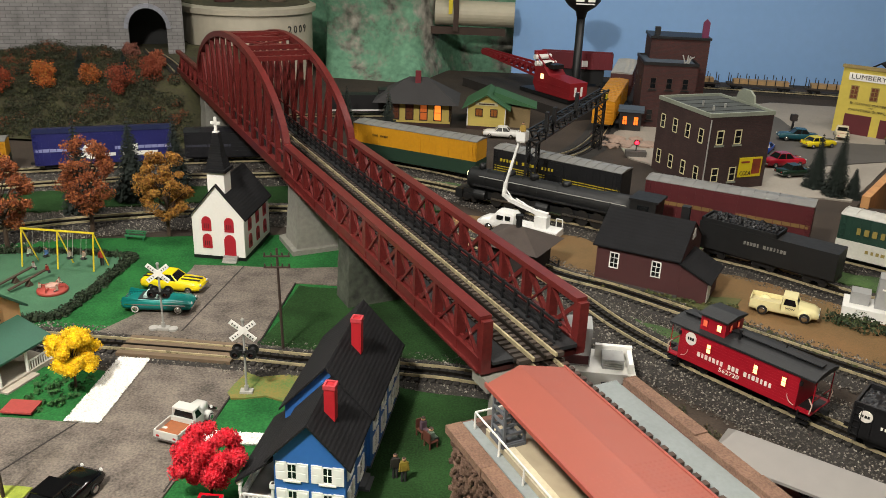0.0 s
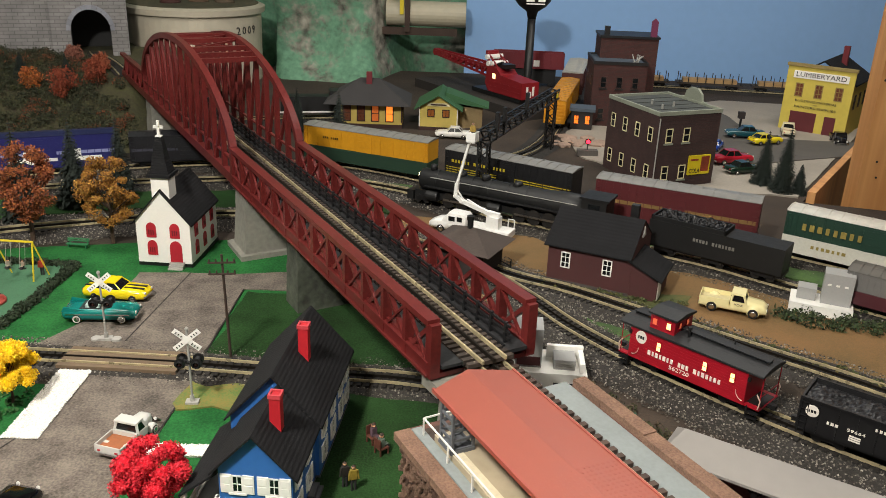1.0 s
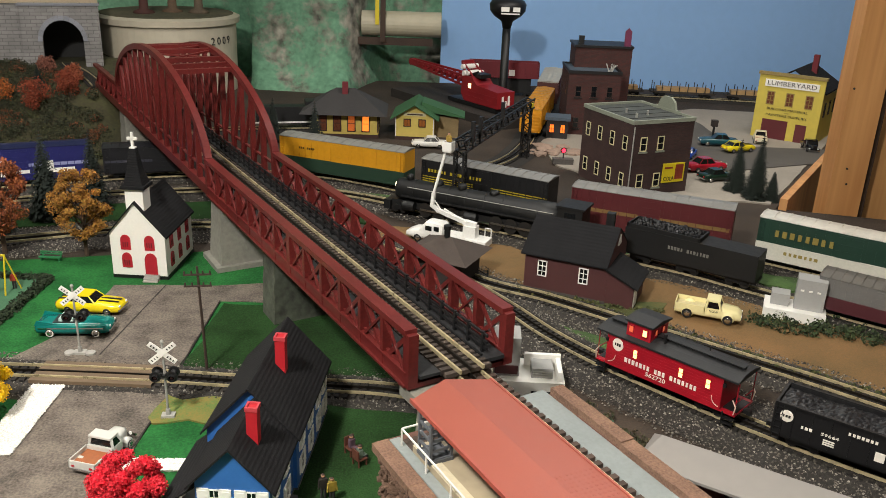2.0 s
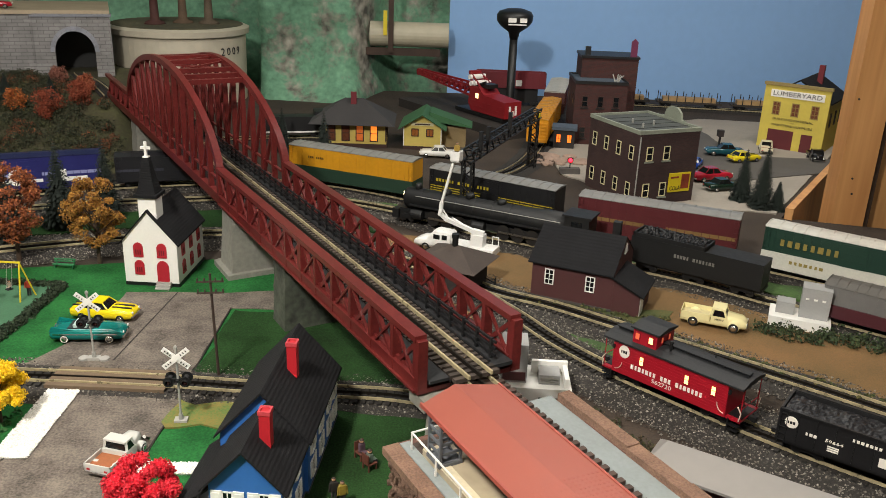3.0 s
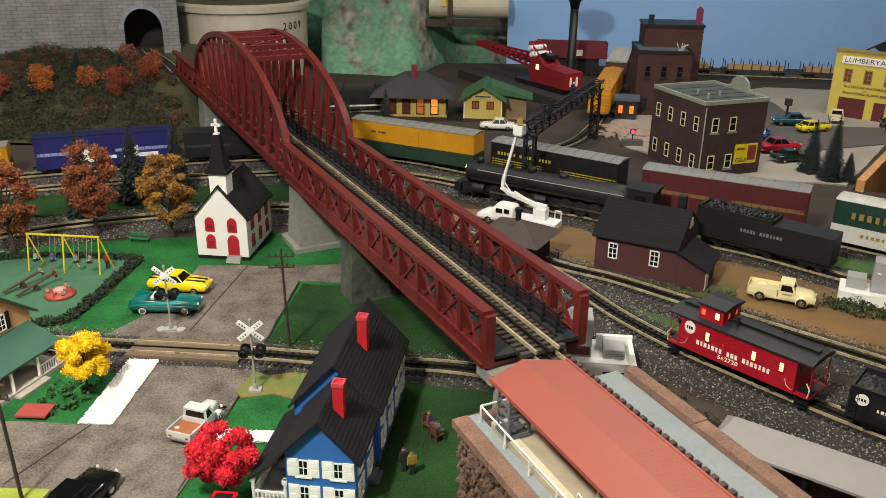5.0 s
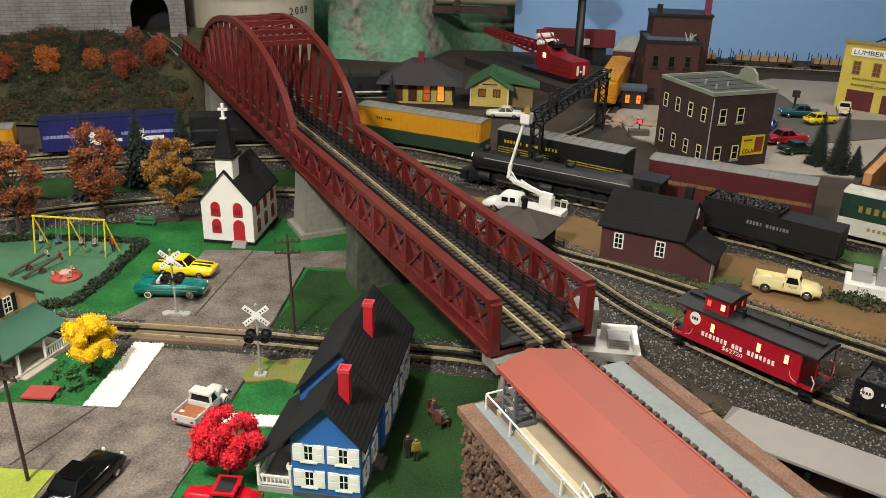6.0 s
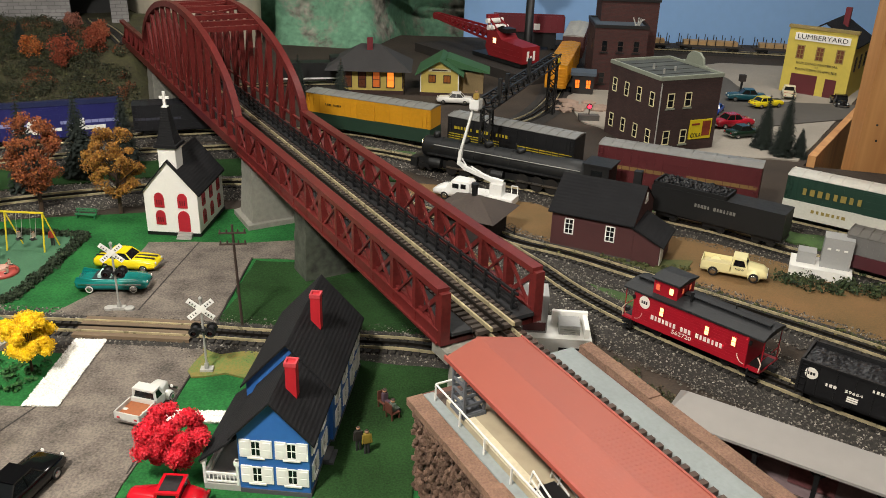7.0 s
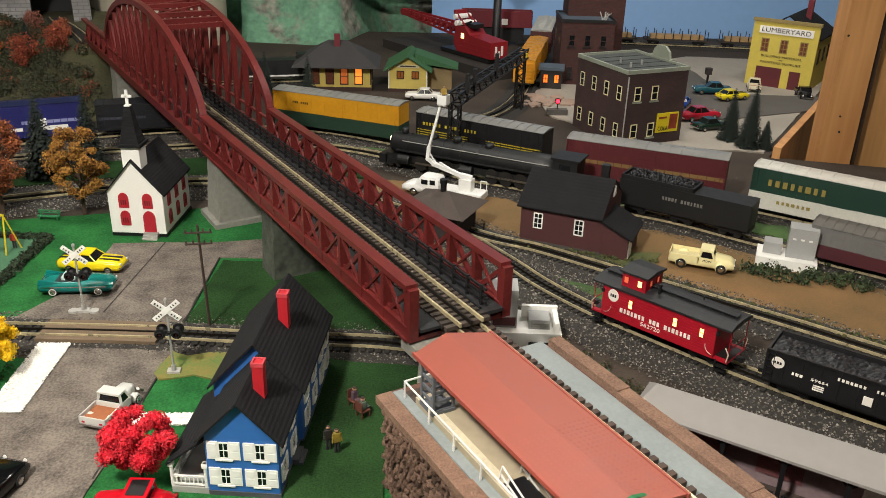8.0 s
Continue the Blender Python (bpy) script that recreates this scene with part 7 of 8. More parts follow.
boxcar(TRACK_A, 1.306, 0.33, "8d8c88", "light grey covered freight car on the outer main track", H=0.08)
bc = boxcar(TRACK_A, -0.90, 0.33, "1d1f62", "deep blue freight car with white markings on the outer main track", roof="20244e", ribs=10, H=0.08, band=("8f93c0", 1))
bm = bmesh.new()
rod(bm, (-0.033, -0.0318, 0.048), (-0.033, -0.0340, 0.048), 0.020, n=24)
part("emblem_disc", bm, WHITE, bc, "round white emblem")
for x, z, w, h in ((-0.030, 0.038, 0.11, 0.008), (0.085, 0.038, 0.085, 0.010), (0.070, 0.052, 0.020, 0.022)):
    part("white_marking", boxed(x - w / 2, x + w / 2, -0.0336, -0.0316, z - h / 2, z + h / 2), WHITE, bc)
boxcar(TRACK_A, -0.572, 0.285, "15151a", "black freight car on the outer main track", roof="2c2c30", band=("3a3a46", 1))
boxcar(TRACK_A, -1.25, 0.31, "c48a14", "yellow and dark green boxcar on the outer main track", lower="20382a")

# inner main: steam locomotive, tender and a boxcar
p, a = along(TRACK_B, s_at_x(TRACK_B, 0.262))
LO = thing("steam_locomotive", p[0], p[1], 0.0125, a + 180, "large black steam locomotive on the inner main track", "locomotive")
LB = mat("locomotive_black", "0f1011", 0.55, vary=0.35, grain=100, big=20)
bm = bmesh.new()
lathe(bm, [(0.010, -0.005), (0.021, 0.0), (0.0235, 0.006), (0.0235, 0.30), (0.027, 0.36), (0.027, 0.42)], 24, pose(0.245, 0, 0.050, 0, -90, 0))
part("boiler", bm, LB, LO, smooth=True)
for x in np.arange(0.20, -0.17, -0.045):
    bm = bmesh.new()
    lathe(bm, [(0.0245, 0), (0.0245, 0.003)], 24, pose(x, 0, 0.050, 0, -90, 0))
    part("boiler_band", bm, LB, LO)
part("cab", boxed(-0.215, -0.160, -0.030, 0.030, 0.028, 0.078), LB, LO, bevel=0.002)
part("cab_roof", boxed(-0.220, -0.155, -0.032, 0.032, 0.078, 0.082), LB, LO, bevel=0.002)
for s in (-1, 1):
    part("cab_window", boxed(-0.20, -0.175, *sorted((s * 0.0295, s * 0.0306)), 0.054, 0.070), glass_dark(), LO)
part("frame", boxed(-0.21, 0.255, -0.017, 0.017, 0.014, 0.028), LB, LO)
for s in (-1, 1):
    part("running_board", boxed(-0.16, 0.225, *sorted((s * 0.020, s * 0.031)), 0.040, 0.0425), LB, LO)
    bm = bmesh.new()
    rod(bm, (-0.15, s * 0.027, 0.062), (0.21, s * 0.026, 0.062), 0.0009, n=6)
    part("handrail", bm, GREY, LO)
    for x in (0.205, 0.045):
        bm = bmesh.new()
        lathe(bm, [(0.010, 0), (0.011, 0.003), (0.011, 0.028), (0.010, 0.031)], 16, pose(x + 0.015, s * 0.026, 0.022, 0, -90, 0))
        part("cylinder", bm, LB, LO)
    for x0, x1 in ((0.06, 0.175), (-0.13, -0.005)):
        bm = bmesh.new()
        bar(bm, (x0, s * 0.0255, 0.018), (x1, s * 0.0255, 0.018), 0.002, 0.004)
        part("side_rod", bm, mat("rod_steel", "8d8b86", 0.3, 0.9), LO)
for x in (0.165, 0.13, 0.095, 0.06, -0.015, -0.05, -0.085, -0.12):
    bm = bmesh.new()
    for s in (-1, 1):
        lathe(bm, [(0.0165, -0.002), (0.0155, 0.002)], 18, pose(x, s * 0.0175, 0.0165, 90))
    rod(bm, (x, -0.017, 0.0165), (x, 0.017, 0.0165), 0.003, n=6)
    part("driver_wheelset", bm, MATS["wheel_steel"], LO)
bogie(LO, 0.235, 0.03)
for x, r, h in ((0.215, 0.0085, 0.012), (0.14, 0.012, 0.008), (0.08, 0.011, 0.010), (0.0, 0.011, 0.008)):
    bm = bmesh.new()
    lathe(bm, [(r, 0.068), (r, 0.072 + h * 0.6), (r * 0.8, 0.072 + h), (r * 0.4, 0.073 + h)], 16, pose(x, 0, 0))
    part("dome" if r > 0.009 else "stack", bm, LB, LO, smooth=True)
bm = bmesh.new()
lathe(bm, [(0.006, 0), (0.006, 0.004), (0.003, 0.005)], 14, pose(0.249, 0, 0.056, 0, 90, 0))
part("headlight", bm, mat("headlight_glow", "ffe6b0", 0.3, emit=5.0, vary=0.0, bump=0), LO)
part("pilot", boxed(0.255, 0.272, -0.026, 0.026, 0.006, 0.026), LB, LO, bevel=0.004)
p, a = along(TRACK_B, s_at_x(TRACK_B, 0.650))
TE = thing("locomotive_tender", p[0], p[1], 0.0125, a + 180, "black coal tender behind the steam locomotive", "tender")
part("tank", boxed(-0.135, 0.135, -0.030, 0.030, 0.018, 0.066), LB, TE, bevel=0.004)
part("frame", boxed(-0.137, 0.137, -0.022, 0.022, 0.013, 0.018), LB, TE)
bm = bmesh.new()
for q in ((-0.02, 0.133, -0.029, -0.026), (-0.02, 0.133, 0.026, 0.029), (0.130, 0.133, -0.029, 0.029), (-0.02, -0.017, -0.029, 0.029)):
    box(bm, *q, 0.064, 0.074)
part("coal_bunker", bm, LB, TE)
bm = bmesh.new()
rnd = random.Random(3)
for i in range(150):
    blob(bm, (rnd.uniform(-0.012, 0.126), rnd.uniform(-0.023, 0.023), 0.071 + rnd.uniform(0, 0.004)), rnd.uniform(0.003, 0.005), i, 1, 0.5)
part("coal_load", bm, MATS["black_coal"], TE)
mark_bars("NNNNN NNNNNNN", 0.009, mat("dull_silver_letters", "77756f", 0.5), TE, pose(0, 0.0305, 0.046, 0, 0, 180), 0.085)
for x in (-0.10, 0.10):
    bogie(TE, x)
bogie(TE, 0.0)
bx = boxcar(TRACK_B, 0.935, 0.24, "6b6a68", "grey boxcar with dark maroon lower side on the inner main track", lower="4a1f26", H=0.056, roof="6b6a66")

LO.scale = (1.0, 1.0, 1.10)
TE.scale = (1.0, 1.0, 1.12)

# ---------------------------------------------------------------- hill and tunnel
HILL_PATH = spline([(-0.92, 2.705), (-1.0, 2.85), (-1.08, 2.98), (-1.165, 3.10), (-1.25, 3.3)], 0.02)


def hill_z(x, y):
    u = min(1, max(0, (y - 2.32 - 0.10 * noise.noise((x * 3, 0, 0))) / 0.62))
    z = 0.145 * (u * u * (3 - 2 * u)) ** 0.8
    east = min(1, max(0, (-0.76 - x) / 0.10))
    z *= east
    d = min(np.hypot(HILL_PATH[:, 0] - x, HILL_PATH[:, 1] - y))
    z += 0.03 * noise.noise((x * 7, y * 7, 2)) * u * east
    k = min(1, max(0, (d - 0.05) / 0.09))
    return z * k + 0.134 * (1 - k) if d < 0.14 and y > 2.45 else max(0.0, z)


bm = bmesh.new()
nx, ny = 90, 70
g = [[None] * (ny + 1) for _ in range(nx + 1)]
for i in range(nx + 1):
    for j in range(ny + 1):
        x, y = -2.6 + 1.92 * i / nx, 2.28 + 1.4 * j / ny
        g[i][j] = bm.verts.new((x, y, hill_z(x, y) if 0 < i < nx and j > 0 else -0.005))
for i in range(nx):
    for j in range(ny):
        bm.faces.new((g[i][j], g[i + 1][j], g[i + 1][j + 1], g[i][j + 1]))
solid("hill", bm, mat("hill_ground_foam", "4a4a2c", 0.95, vary=0.5, grain=120, big=14, bump=1.2, other="332d20"), "scenic hillside of brown and olive ground foam", kind="structure", smooth=True)
rnd = random.Random(31)
for i, (cols, n, lab) in enumerate(((["262c1a", "343a22", "1a2014", "40402a", "3a3020"], 900, "dark olive foliage clumps on the hillside"), (["5f3822", "7d482a", "4a2c1e"], 130, "rust brown foliage clumps on the hillside"), (["38402a", "4d4c2c", "2c321e"], 420, "moss green foliage on the hillside"))):
    pts = []
    while len(pts) < n:
        x, y = rnd.uniform(-2.1, -0.80), rnd.uniform(2.33, 3.03)
        d = min(np.hypot(HILL_PATH[:, 0] - x, HILL_PATH[:, 1] - y))
        if (d > 0.07 or y < 2.66) and abs((x - 0.083) * 0.875 + (y - 0.892) * 0.484 - 0.068) > 0.095 and (i != 1 or noise.noise((x * 5, y * 5, 7)) > 0.12):
            pts.append((x, y, hill_z(x, y) - 0.004))
    shrubs("hillside_foliage", pts, (0.030, 0.027, 0.020)[i], cols, lab, 40 + i, (105, 95, 80)[i], leaf=0.0029)
for x, y, h, c, s in ((-1.33, 2.62, 0.09, ["a04a1c", "c8702c", "7d3418", "b8883a"], 61), (-1.20, 2.66, 0.075, ["a04c1e", "c07030", "803818", "6b5a2c"], 62), (-1.08, 2.62, 0.10, ["7d3420", "8f4428", "6b2c1c"], 63), (-0.98, 2.63, 0.085, ["7d3420", "94462c", "6b2c1c"], 64), (-1.02, 2.78, 0.06, ["8a4a30", "a3583a", "74402a"], 65), (-1.45, 2.56, 0.09, ["8a3b22", "a04a28", "70301c"], 66), (-1.16, 2.90, 0.06, ["8a5648", "74463a", "9a6450"], 67)):
    t = tree(x, y, h, h * 0.36, c, "small autumn shrub with orange-brown leaves on the hill", s, name="autumn_shrub", count=22, group="hillside shrubs", dense=80, leaf=0.0028, lumps=0.38, stretch=1.6)
    t.location.z = hill_z(x, y) - 0.003
for x, y, h in ((-1.27, 2.75, 0.09), (-1.12, 2.74, 0.085)):
    fir(x, y, h, 0.03, int(h * 1000), "hillside firs")
    scene.collection.objects[-1].parent.location.z = hill_z(x, y)
HT = thing("hill_track", 0, 0, 0.134, 0, "track from the bridge to the tunnel mouth", "track", kind="structure")
bm = bmesh.new()
for q in np.arange(0.0, 0.5, 0.0125):
    p, a = along(HILL_PATH, q)
    box(bm, -0.0032, 0.0032, -0.027, 0.027, 0.003, 0.0075, pose(p[0], p[1], 0, 0, 0, a))
part("ties", bm, TIE, HT)["kind"] = "stuff"
for o in (-0.016, 0.016):
    bm = bmesh.new()
    prev = None
    for q in np.arange(0.0, 0.52, 0.02):
        p, a = along(HILL_PATH, q)
        c = (p[0] - math.sin(math.radians(a)) * o, p[1] + math.cos(math.radians(a)) * o, 0.0095)
        if prev:
            bar(bm, prev, c, 0.0026, 0.004)
        prev = c
    part("rail", bm, STEEL, HT)

PORT = thing("tunnel_portal", -1.165, 3.085, 0.125, 20, "grey stone block wall with an arched tunnel mouth", "tunnel portal")
GB = bricks("grey_stone_blocks", "9a9896", "8c8988", "747170", 0.036, 0.0125)
bm = bmesh.new()
r, hs = 0.066, 0.10
arc = [(r * math.cos(t), hs + r * 1.1 * math.sin(t)) for t in np.linspace(0, math.pi, 15)]
prism(bm, [(-0.13, -0.12), (-r, -0.12), (-r, hs)] + arc[::-1][1:-1] + [(r, hs), (r, -0.12), (0.125, -0.12), (0.125, 0.232), (-0.13, 0.232)], -0.012, 0.03)
part("portal_wall", bm, GB, PORT)
for i in range(13):
    t0, t1 = math.pi * i / 13, math.pi * (i + 0.94) / 13
    bm = bmesh.new()
    prism(bm, [(a * math.cos(t), hs + a * 1.1 * math.sin(t)) for a, t in ((r, t0), (r + 0.015, t0), (r + 0.015, t1), (r, t1))], -0.016, -0.010)
    part("arch_stone", bm, mat("arch_stone_grey", "85878f", 0.85, vary=0.2, rand=0.15), PORT)
# black panels stand in for the shade deep inside the tunnel
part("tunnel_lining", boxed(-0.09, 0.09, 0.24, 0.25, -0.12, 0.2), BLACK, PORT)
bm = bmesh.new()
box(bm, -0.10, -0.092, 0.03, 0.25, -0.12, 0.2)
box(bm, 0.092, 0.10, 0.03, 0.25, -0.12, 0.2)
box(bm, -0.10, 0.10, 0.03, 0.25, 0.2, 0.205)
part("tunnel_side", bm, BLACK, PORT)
part("retaining_wall", boxed(-1.30, -0.131, -0.006, 0.02, -0.12, 0.228), GB, PORT, "grey block retaining wall")
part("upper_ledge", boxed(-1.30, 0.125, -0.010, 0.40, 0.230, 0.243), mat("tan_ledge", "a89880", 0.8, vary=0.2), PORT, "tan road ledge on top of the wall")
part("wall_cap", boxed(-0.135, 0.130, -0.018, 0.034, 0.222, 0.2295), mat("arch_stone_grey", "85878f", 0.85), PORT)
car("red_car", -1.42, 3.06, 20, 0.12, "8f1220", "sedan", "dark red car on the ledge above the tunnel wall", z=0.3685)

# white drum
DR = thing("storage_drum", -0.912, 3.50, 0, 0, "large off-white round drum with a dark top", "drum")
bm = bmesh.new()
lathe(bm, [(0.262, -0.0), (0.265, 0.262), (0.278, 0.264), (0.281, 0.286), (0.262, 0.294)], 64)
part("wall", bm, mat("off_white_drum", "bdb5a2", 0.5, vary=0.14, grain=30, big=5, bump=0.1), DR, smooth=False)
bm = bmesh.new()
lathe(bm, [(0.258, 0.288), (0.255, 0.296), (0.1, 0.300)], 48)
part("lid", bm, mat("mossy_brown_lid", "5d5640", 0.95, vary=0.5, grain=60, big=9, bump=1.0, other="3a3a2c"), DR)
for x, y, c in ((-0.06, -0.10, "4a2a24"), (0.03, -0.03, "5d4a38"), (0.13, -0.02, "5d5040")):
    bm = bmesh.new()
    lathe(bm, [(0.042, 0.298), (0.038, 0.307), (0.018, 0.315), (0.015, 0.395), (0.03, 0.43)], 14, pose(x, y, 0))
    part("stump", bm, mat("stump_" + c, c, 0.8, vary=0.4, big=30), DR, smooth=True)
INK = mat("dark_ink", "2c2a2a", 0.7)
for i, ch in enumerate("2009"):
    t = math.radians(-37 + i * 6.4)
    words(ch, 0.042, INK, DR, pose(0.2665 * math.cos(t), 0.2665 * math.sin(t), 0.205, 0, 0, math.degrees(t) + 90), 0.0006)

# pipe on the old wall
PI = thing("pipe", 0.0, 3.68, 0.262, 0, "large cream-painted pipe with a dark bracket", "pipe")
bm = bmesh.new()
rod(bm, (-0.15, 0, 0), (0.184, 0, 0), 0.052, n=24)
for q in (-0.12, 0.12):
    bar(bm, (q, 0, 0), (q, 0.3, 0), 0.02)
part("pipe_body", bm, mat("cream_pipe", "b5ae98", 0.55, vary=0.15, grain=20, big=5), PI, smooth=False)
bm = bmesh.new()
bar(bm, (-0.06, -0.056, -0.07), (-0.06, -0.056, 0.25), 0.022, 0.006, up=(0, 1, 0))
bar(bm, (-0.18, -0.03, -0.07), (0.15, -0.03, -0.07), 0.02, 0.03)
part("bracket", bm, mat("rusty_brown_iron", "3f2d22", 0.7, vary=0.4), PI)
part("yellow_tag", boxed(-0.092, -0.076, -0.058, -0.054, -0.0, 0.10), YEL, PI)

# ---------------------------------------------------------------- station and town
YS = mat("pale_yellow_siding", "c9b35c", 0.6, vary=0.12, grain=80)
DB = mat("dark_brown_trim", "3a221c", 0.6)
WARM = mat("warm_lit_window", "ff8a30", 0.4, emit=1.0, vary=0.2, bump=0)
DG = mat("station_grey_roof", "343232", 0.85, vary=0.25, grain=150, bump=0.5)
PS = thing("railway_station", -0.12, 2.70, 0, 0, "yellow railway station with a dark grey hip roof", "station")
part("wall", boxed(-0.118, 0.085, 0.0, 0.13, 0, 0.082), YS, PS)
part("plinth", boxed(-0.119, 0.086, -0.001, 0.131, 0, 0.012), DB, PS)
bm = bmesh.new()
a = [bm.verts.new(v) for v in ((-0.165, -0.040, 0.080), (0.112, -0.040, 0.080), (0.112, 0.175, 0.080), (-0.165, 0.175, 0.080))]
b = [bm.verts.new(v) for v in ((-0.055, 0.065, 0.150), (0.005, 0.065, 0.150))]
for f in ((a[0], a[1], b[1], b[0]), (a[1], a[2], b[1]), (a[2], a[3], b[0], b[1]), (a[3], a[0], b[0]), a[::-1]):
    bm.faces.new(f)
part("roof", bm, DG, PS)
part("chimney", boxed(-0.034, -0.016, 0.04, 0.056, 0.12, 0.172), mat("brick_chimney", "6b2028", 0.8), PS)
for i, x in enumerate((-0.094, -0.048, -0.002, 0.044)):
    window(PS, x, -0.001, 0.020, 0.027, 0.054, DB, rows=2, cols=1, pane=WARM if i == 3 else mat("amber_dim_window", "c8652c", 0.3, emit=0.35, vary=0.3, bump=0) if i == 2 else mat("dim_brown_window", "6b3a24", 0.3))
for x in (-0.116, 0.083):
    part("corner_board", boxed(x - 0.002, x + 0.002, -0.002, 0.0, 0.02, 0.08), DB, PS)
for y in (0.03, 0.08):
    window(PS, 0.085, y, 0.020, 0.024, 0.054, DB, rz=90, rows=2, cols=1, pane=MATS["dim_brown_window"])
GS = thing("freight_house", 0.082, 2.69, 0, -4, "small yellow freight house with a green gable roof", "station")
gable_wall(GS, 0.062, 0, 0.16, 0.078, 0.116, YS, z0=0.012)
part("plinth", boxed(-0.063, 0.063, -0.001, 0.161, 0, 0.012), DB, GS)
gable_roof(GS, 0.062, -0.004, 0.16, 0.078, 0.116, mat("grass_green_roof", "2f5a35", 0.7, vary=0.2), over=0.016)
bm = bmesh.new()
prism(bm, [(0.02, 0.088), (0.16, 0.070), (0.16, 0.074), (0.02, 0.118)], 0.04, 0.14)
part("side_roof", bm, MATS["grass_green_roof"], GS)
part("side_wall", boxed(0.06, 0.14, 0.06, 0.13, 0, 0.07), mat("tan_boards", "8f7a54", 0.7), GS)
for x in (-0.024, 0.024):
    window(GS, x, -0.001, 0.044, 0.024, 0.026, DB, cols=2, rows=1, pane=mat("orange_brown_window", "9c5a20", 0.3))
sg = part("sign_board", boxed(-0.036, 0.036, -0.003, -0.0005, 0.080, 0.090), mat("pale_sign", "d0c8a0", 0.6), GS)
plain_bars(GS, 0, 0.083, 0.05, 0.004, 1, DB, -0.0032)
for s in (-1, 1):
    part("corner_board", boxed(s * 0.061 - 0.0015, s * 0.061 + 0.0015, -0.0018, 0.0, 0.012, 0.078), WHITE, GS)
car("white_station_wagon", 0.130, 2.60, 176, 0.110, "d6d3cc", "sedan", "white car parked beside the freight house", z=0.002)

# signal gantry
GN = thing("signal_gantry", 0.188, 1.885, 0, math.degrees(math.atan2(0.60, 0.225)), "black steel lattice signal bridge over the tracks", "signal bridge")
GL = 0.655


def lattice(bm, p, q, w, n, t=0.0042):
    p, q = Vector(p), Vector(q)
    d = (q - p).normalized()
    s = d.cross(Vector((0, 0, 1)))
    if s.length < 0.1:
        s = Vector((1, 0, 0))
    s.normalize()
    u = s.cross(d)
    cs = [s * (a * w / 2) + u * (b * w / 2) for a, b in ((-1, -1), (1, -1), (1, 1), (-1, 1))]
    for c in cs:
        bar(bm, p + c, q + c, t)
    for i in range(n):
        a, b = p.lerp(q, i / n), p.lerp(q, (i + 1) / n)
        for k in range(4):
            c0, c1 = cs[k], cs[(k + 1) % 4]
            bar(bm, a + (c0 if i % 2 else c1), b + (c1 if i % 2 else c0), t * 0.65)


for x in (0.0, GL):
    bm = bmesh.new()
    lattice(bm, (x, 0, 0), (x, 0, 0.172), 0.022, 9)
    part("tower", bm, BLACK, GN)
bm = bmesh.new()
lattice(bm, (-0.02, 0, 0.186), (GL + 0.03, 0, 0.166), 0.026, 26)
part("beam", bm, BLACK, GN)
for x in (0.04, 0.10, 0.3):
    bm = bmesh.new()
    box(bm, x - 0.006, x + 0.006, -0.020, -0.012, 0.19, 0.235)
    rod(bm, (x, -0.016, 0.17), (x, -0.016, 0.20), 0.002, n=6)
    H_ = part("signal_head", bm, BLACK, GN)
part("yellow_marker", boxed(GL - 0.012, GL + 0.002, -0.0175, -0.0135, 0.160, 0.172), YEL, GN)

# red crossing flasher
RL = thing("signal_lamp", 0.526, 2.437, 0.004, 0, "small dark signal with a glowing red lamp", "signal")
part("base", boxed(-0.03, 0.03, -0.012, 0.012, 0, 0.016), mat("grey_rubble", "5b5652", 0.9, vary=0.4), RL, bevel=0.003)
bm = bmesh.new()
rod(bm, (0, 0, 0.01), (0, 0, 0.045), 0.0016)
lathe(bm, [(0.009, 0), (0.009, 0.002), (0.005, 0.008)], 14, pose(0, 0.0, 0.040, -90))
part("housing", bm, BLACK, RL)
bm = bmesh.new()
lathe(bm, [(0.0062, 0), (0.005, 0.002), (0.002, 0.003)], 14, pose(0, -0.002, 0.040, 90))
part("red_lens", bm, mat("red_lamp_glow", "ff2030", 0.3, emit=7.0, vary=0.0, bump=0), RL)
bm = bmesh.new()
for i in range(26):
    blob(bm, (0.50 + rnd.uniform(-.06, .10), 2.58 + rnd.uniform(-.05, .09), 0.004), rnd.uniform(0.010, 0.03), i, 1, 0.4, 0.4)
solid("rubble_heap", bm, mat("pinkish_rubble", "a08878", 0.95, vary=0.3, bump=0.8), "low heap of pale pinkish rubble", "rubble", kind="stuff")

yb = boxcar(TRACK_W, 0.512, 0.365, "d3900f", "yellow boxcar with a yellow roof on the siding", roof="c98d18", base=0.0125, name="boxcar", H=0.063)
for i in range(6):
    part("end_rib", boxed(-0.1855, -0.1822, -0.028, 0.028, 0.022 + i * 0.0095, 0.0255 + i * 0.0095), mat("car_side_d3900f", "d3900f", 0.5), yb)
yb.scale = (1.2, 1.08, 1.15)
yc = boxcar(TRACK_W, 0.625, 0.285, "4a2420", "brown boxcar with a pale grey ribbed roof on the siding", roof="b3b1a8", base=0.0125, name="boxcar", H=0.063)
yc.scale = (1.25, 1.25, 1.25)
LH = thing("lineside_hut", 0.562, 2.79, 0, -10, "small dark hut with glowing orange windows", "hut")
part("wall", boxed(-0.035, 0.035, -0.03, 0.03, 0, 0.065), mat("hut_dark_boards", "2c2725", 0.8), LH)
part("roof", boxed(-0.042, 0.042, -0.037, 0.037, 0.065, 0.075), mat("blue_grey_roof", "4a5662", 0.7), LH, bevel=0.004)
for x in (-0.018, 0.018):
    window(LH, x, -0.03, 0.022, 0.017, 0.030, DB, pane=mat("orange_glow", "ff7420", 0.4, emit=1.5, vary=0.3, bump=0))


